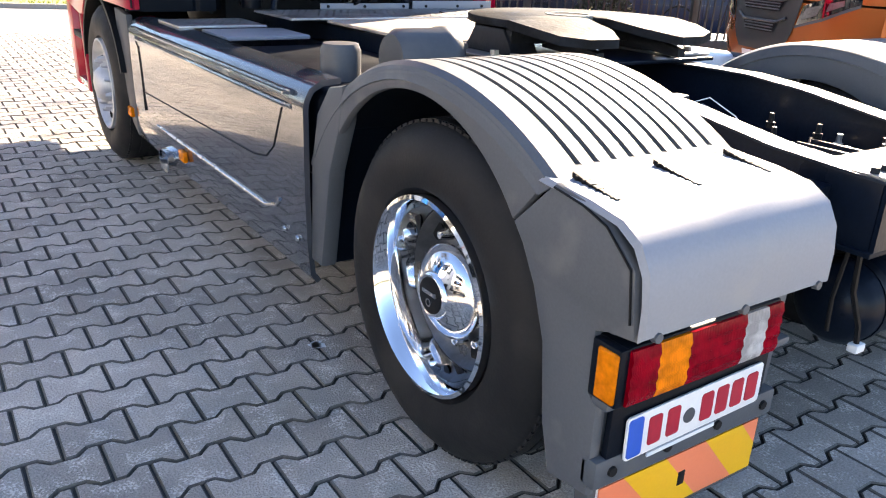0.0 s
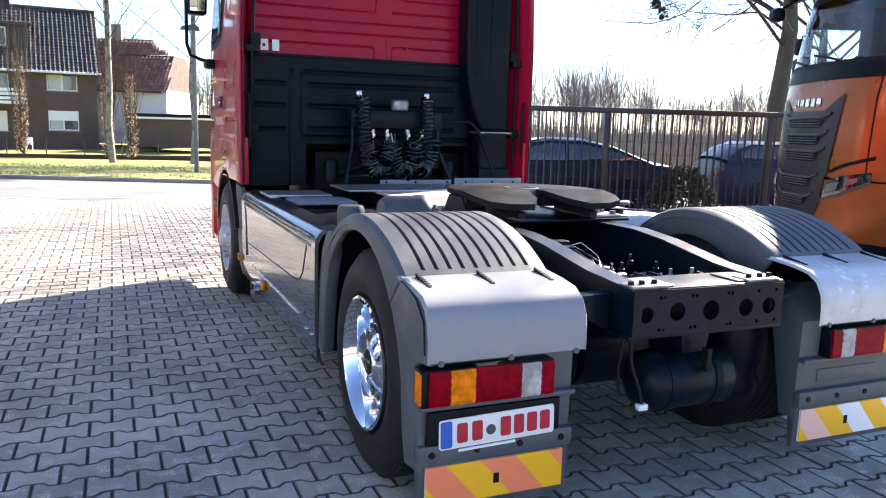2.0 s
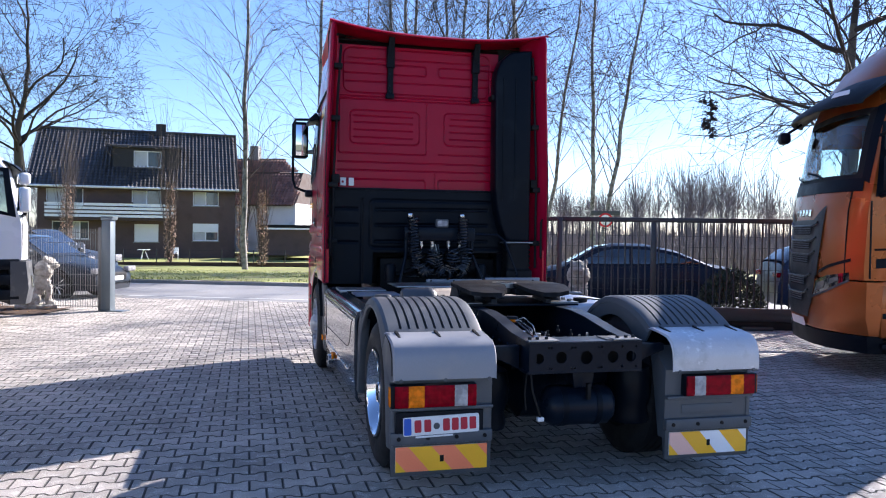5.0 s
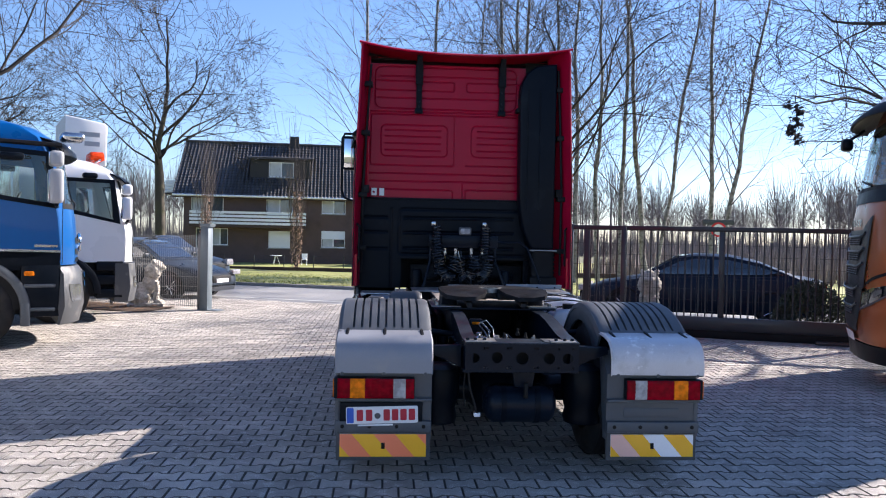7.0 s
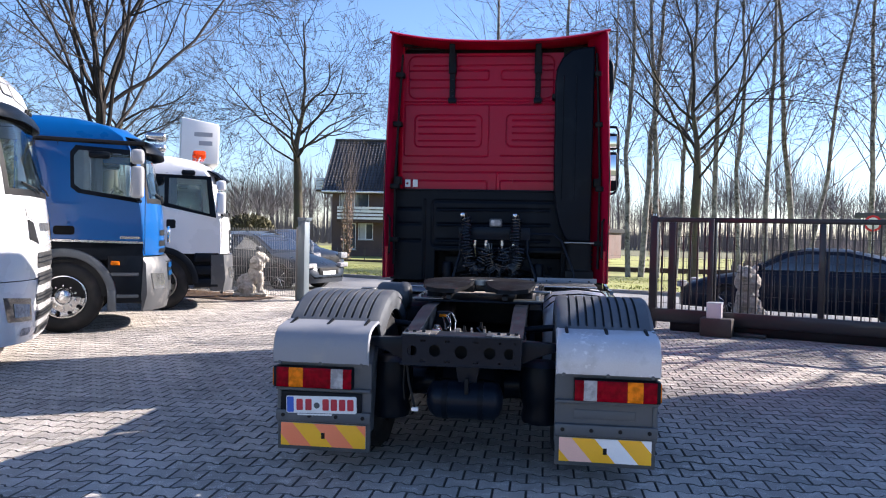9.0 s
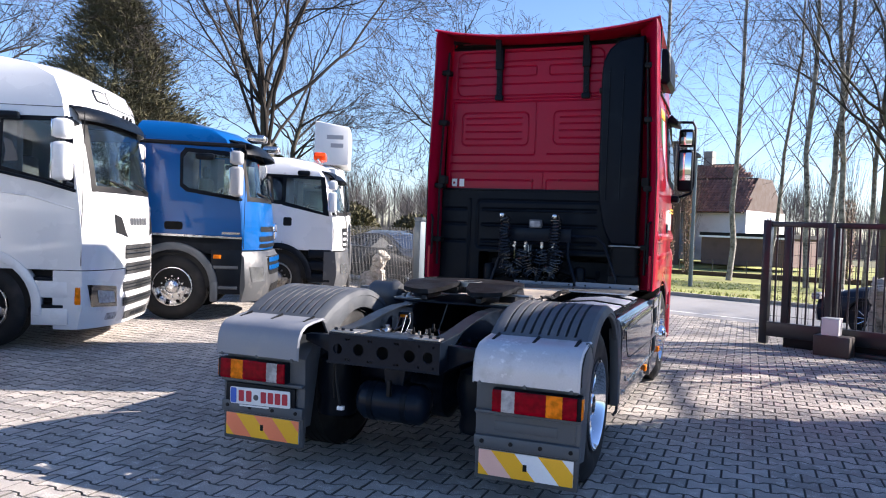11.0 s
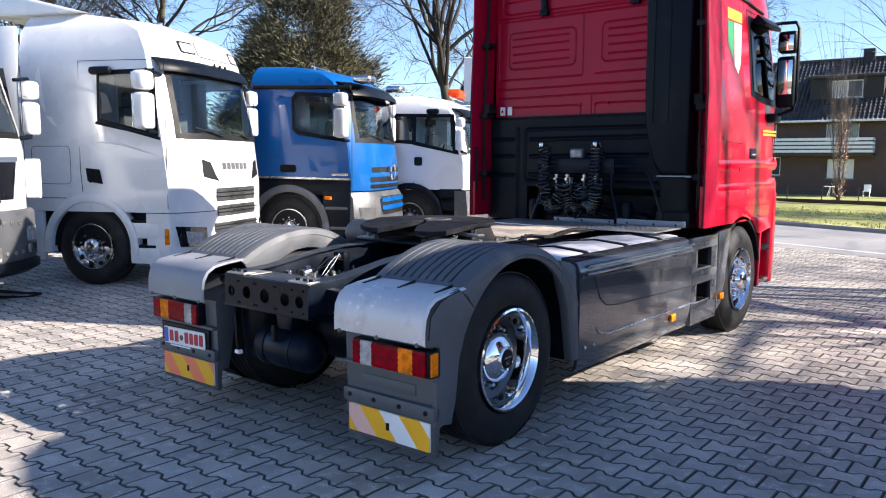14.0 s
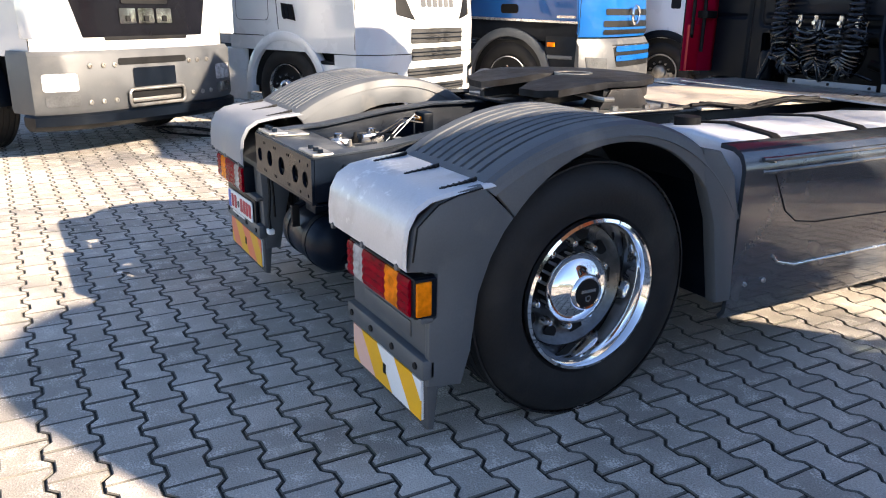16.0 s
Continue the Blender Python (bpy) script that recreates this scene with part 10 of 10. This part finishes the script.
leafy("box_shrub", "clipped rounded dark green shrub behind the gate", "shrub", (hp.x, hp.y, 0.0), 9000, mound(0.68, 0.5, 0.99), 0.04, BOXLEAF, 8)
# a spray of old leaves hanging from a limb over the gate
lr = random.Random(3)
tuft = thing("leaf_cluster", "hanging cluster of dead brown leaves on a twig", "leaves", Matrix.Translation((6.85, 9.2, 4.1)))
co, fa = [], []
clumps = [(0.02, 0.0, 0.14), (0.1, 0.05, 0.05), (0.0, 0.03, -0.08), (0.09, 0.0, -0.2), (-0.06, 0.02, -0.24), (-0.1, 0.0, -0.34), (0.04, 0.03, -0.42), (0.07, 0.0, -0.52), (-0.16, 0.0, 0.16)]
for q in range(270):
    p = Vector(clumps[q % 9]) + Vector((lr.gauss(0, 0.035), lr.gauss(0, 0.035), lr.gauss(0, 0.035)))
    a = Vector((lr.uniform(-1, 1), lr.uniform(-1, 1), lr.uniform(-1, 0.2))).normalized()
    w = a.orthogonal().normalized()
    s = lr.uniform(0.05, 0.09)
    b = len(co)
    co += [tuple(p - w * s * 0.5), tuple(p + a * s), tuple(p + w * s * 0.5), tuple(p - a * s * 0.4)]
    fa.append((b, b + 1, b + 2, b + 3))
me = bpy.data.meshes.new("leaves")
me.from_pydata(co, [], fa)
me.materials.append(surface("dark_dead_leaf", (0.03, 0.02, 0.014), 0.8, 0.0, 0.3, 3, 30, 0.0))
ob = new("leaves", me)
ob.parent = tuft
tagged(ob, kind="stuff")
tube(bm := B(), [(0, 0, -0.5), (0.02, 0.01, 0.1), (-0.03, 0.0, 0.35), (0.5, 0.2, 0.25), (1.3, 0.5, 0.45), (2.2, 0.8, 0.35), (3.4, 1.3, 0.1), (5.0, 1.95, -0.6)], 0.006, 5, 0.04)
part("twig", bm, TWIG, tuft)

# ---- distant wood along the horizon, dry scrub before it ----
WOOD = surface("far_twigs", (0.165, 0.14, 0.13), 0.95, 0.0, 0.3, 0.05, 1.0, 0.0, rnd=0.3, island=True)
SCRUB = surface("dry_reeds", (0.19, 0.158, 0.148), 0.95, 0.0, 0.3, 0.1, 1.0, 0.0, rnd=0.35, island=True)
r = np.random.RandomState(5)


def stuff_mesh(name, co, fa, mat, label, cat):
    me = bpy.data.meshes.new(name)
    me.from_pydata(co, [], fa)
    me.materials.append(mat)
    return tagged(new(name, me), label, cat, "", "stuff")


co, fa = [], []
for i in range(1250):
    az = radians(r.uniform(-32, 152))
    dist = r.uniform(125, 190)
    x0, y0 = dist * math.cos(az), dist * math.sin(az)
    h = r.uniform(9, 18) * (0.72 + 0.4 * math.sin(az * 11) ** 2)
    tx, ty = -math.sin(az), math.cos(az)
    for q in range(80):
        a, k = r.uniform(-1.9, 5.05), r.rand() ** 0.5
        ex, ez = 0.27 * h * k * math.cos(a), h * (0.62 + 0.37 * k * math.sin(a))
        f = r.uniform(0.25, 0.75)
        sx, sz = ex * f * 0.8, h * 0.3 + (ez - h * 0.3) * f
        dd = (r.rand() - 0.5) * 0.4 * h
        w = 0.018 + 0.03 * r.rand()
        b = len(co)
        co += [(x0 + tx * (sx - w), y0 + ty * (sx - w), sz), (x0 + tx * (sx + w), y0 + ty * (sx + w), sz), (x0 + tx * ex + dd * math.cos(az), y0 + ty * ex + dd * math.sin(az), ez)]
        fa.append((b, b + 1, b + 2))
    b = len(co)
    co += [(x0 - tx * 0.14, y0 - ty * 0.14, -1.15), (x0 + tx * 0.14, y0 + ty * 0.14, -1.15), (x0, y0, h * 0.85)]
    fa.append((b, b + 1, b + 2))
# undergrowth at the wood's foot
for i in range(30000):
    az, dist = radians(r.uniform(-32, 152)), r.uniform(118, 165)
    x0, y0, h, w = dist * math.cos(az), dist * math.sin(az), r.uniform(1.5, 5.0), r.uniform(0.02, 0.06)
    tx, ty = -math.sin(az), math.cos(az)
    k = (r.rand() - 0.5) * 1.2
    b = len(co)
    co += [(x0 - tx * w, y0 - ty * w, -1.1), (x0 + tx * w, y0 + ty * w, -1.1), (x0 + tx * k, y0 + ty * k, h)]
    fa.append((b, b + 1, b + 2))
stuff_mesh("distant_wood", co, fa, WOOD, "brown leafless wood along the far edge of the field", "wood")
co, fa = [], []
for i in range(52000):
    u, d = r.uniform(-5, 110), 46 + 70 * r.rand() ** 1.2
    p = RE * u + RN * d
    h, w = r.uniform(0.6, 1.6) * (0.4 + d / 65), r.uniform(0.02, 0.08)
    ang = r.uniform(0, 3.14)
    c, q = math.cos(ang) * w, math.sin(ang) * w
    b = len(co)
    co += [(p.x - c, p.y - q, -1.0), (p.x + c, p.y + q, -1.0), (p.x + (r.rand() - 0.5) * 0.4, p.y + (r.rand() - 0.5) * 0.4, h - 0.95)]
    fa.append((b, b + 1, b + 2))
stuff_mesh("dry_scrub", co, fa, SCRUB, "pale dry reeds and scrub beyond the green field", "scrub")

# ---- double-T block paving ----
PAVE_L, PAVE_W = 0.2045, 0.165
PAVER = surface("concrete_paver", (0.388, 0.352, 0.312), 0.85, 0.0, 0.48, 1.1, 150, 0.8, rnd=0.17, dirt=((0.19, 0.175, 0.155), 0.24, 1.6), place_wide=True, speck=((0.72, 0.68, 0.62), 120, 0.285))
PAVER_S = surface("concrete_paver_far", (0.388, 0.352, 0.312), 0.85, 0.0, 0.48, 1.1, 150, 0.8, rnd=0.17, island=True, dirt=((0.19, 0.175, 0.155), 0.24, 1.6), place_wide=True, speck=((0.72, 0.68, 0.62), 120, 0.285))


def paver_outline(g, a=0.016):
    """Double-T outline, g: shrink."""
    L, W = PAVE_L / 2 - g, PAVE_W / 2 - g
    top = [(-L, W + a), (-0.34 * PAVE_L, W + a), (-0.18 * PAVE_L, W - a), (0.18 * PAVE_L, W - a), (0.34 * PAVE_L, W + a), (L, W + a)]
    return top[::-1] + [(-x, -y) for x, y in top[::-1]]


OUT, INN = paver_outline(0.004), paver_outline(0.0085)
CHAMFER = surface("paver_chamfer_dirt", (0.13, 0.12, 0.105), 0.95, 0.0, 0.4, 2.0, 90, 0.3, place_wide=True, dirt=((0.045, 0.055, 0.025), 0.2, 1.5))
npt = len(OUT)
pv = np.array([(x, y, 0.0) for x, y in INN] + [(x, y, -0.006) for x, y in OUT] + [(x, y, -0.022) for x, y in OUT])
pf = [tuple(range(npt))] + [(npt + i, npt + (i + 1) % npt, (i + 1) % npt, i) for i in range(npt)]
pf_full = pf + [(2 * npt + i, 2 * npt + (i + 1) % npt, npt + (i + 1) % npt, npt + i) for i in range(npt)]
bed = sheet("paving", [Vector((-16, -12, 0)), Vector((14, -12, 0)), road_pt(14, ROAD0), road_pt(-16, ROAD0)], -0.012, SAND, "grey double-T concrete block paving with dark joints", "paving", 1)
me_one = bpy.data.meshes.new("paver")
me_one.from_pydata([tuple(v) for v in pv], [], pf_full)
me_one.polygons.foreach_set("use_smooth", [False] * len(pf_full))
me_one.materials.append(PAVER)
me_one.materials.append(CHAMFER)
me_one.polygons.foreach_set("material_index", [0] + [1] * (len(pf_full) - 1))
rng = np.random.RandomState(11)
far_co, count, singles = [], 0, 0
row0 = 1.01 + PAVE_W / 2
for j in range(-70, 90):
    y = row0 + j * PAVE_W
    for i in range(-72, 66):
        x = -1.61 + PAVE_L / 2 + i * PAVE_L + (PAVE_L / 2 if j % 2 else 0.0)
        d = Vector((x, y, 0)).dot(RN)
        u = Vector((x, y, 0)).dot(RE)
        if d > ROAD0 - 0.12 or y < -8.5 or x < -12.5 or x > 11:
            continue
        tilt = rng.uniform(-0.0016, 0.0016, 3)
        if -2.75 < x < -1.25 and -0.55 < y < 2.4 and singles < 300:
            ob = new("paver", me_one)
            ob.location = (x, y, tilt[0])
            ob.rotation_euler = (tilt[1] * 8, tilt[2] * 8, tilt[1] * 6)
            ob.parent = bed
            singles += 1
            continue
        b = pv[:2 * npt].copy()
        b[:, 2] += tilt[0] + tilt[1] * 8 * b[:, 1] - tilt[2] * 8 * b[:, 0]
        b[:, 0] += x
        b[:, 1] += y
        far_co.append(b)
nfar = len(far_co)
allco = np.concatenate(far_co)
me = bpy.data.meshes.new("pavers")
base = np.arange(nfar) * (2 * npt)
nv = [len(f) for f in pf]
loops = np.concatenate([np.concatenate([np.array(f) for f in pf])[None, :] + base[:, None]], axis=0).reshape(-1)
me.vertices.add(len(allco))
me.vertices.foreach_set("co", allco.reshape(-1))
me.loops.add(len(loops))
me.loops.foreach_set("vertex_index", loops.astype(np.int32))
sizes = np.tile(np.array(nv), nfar)
me.polygons.add(len(sizes))
me.polygons.foreach_set("loop_start", np.concatenate([[0], np.cumsum(sizes)[:-1]]).astype(np.int32))
me.update(calc_edges=True)
me.polygons.foreach_set("use_smooth", np.zeros(len(sizes), dtype=bool))
me.validate()
me.materials.append(PAVER_S)
me.materials.append(CHAMFER)
me.polygons.foreach_set("material_index", np.tile(np.array([0] + [1] * (len(pf) - 1)), nfar).astype(np.int32))
ob = new("pavers", me)
ob.parent = bed
tagged(ob, kind="stuff")
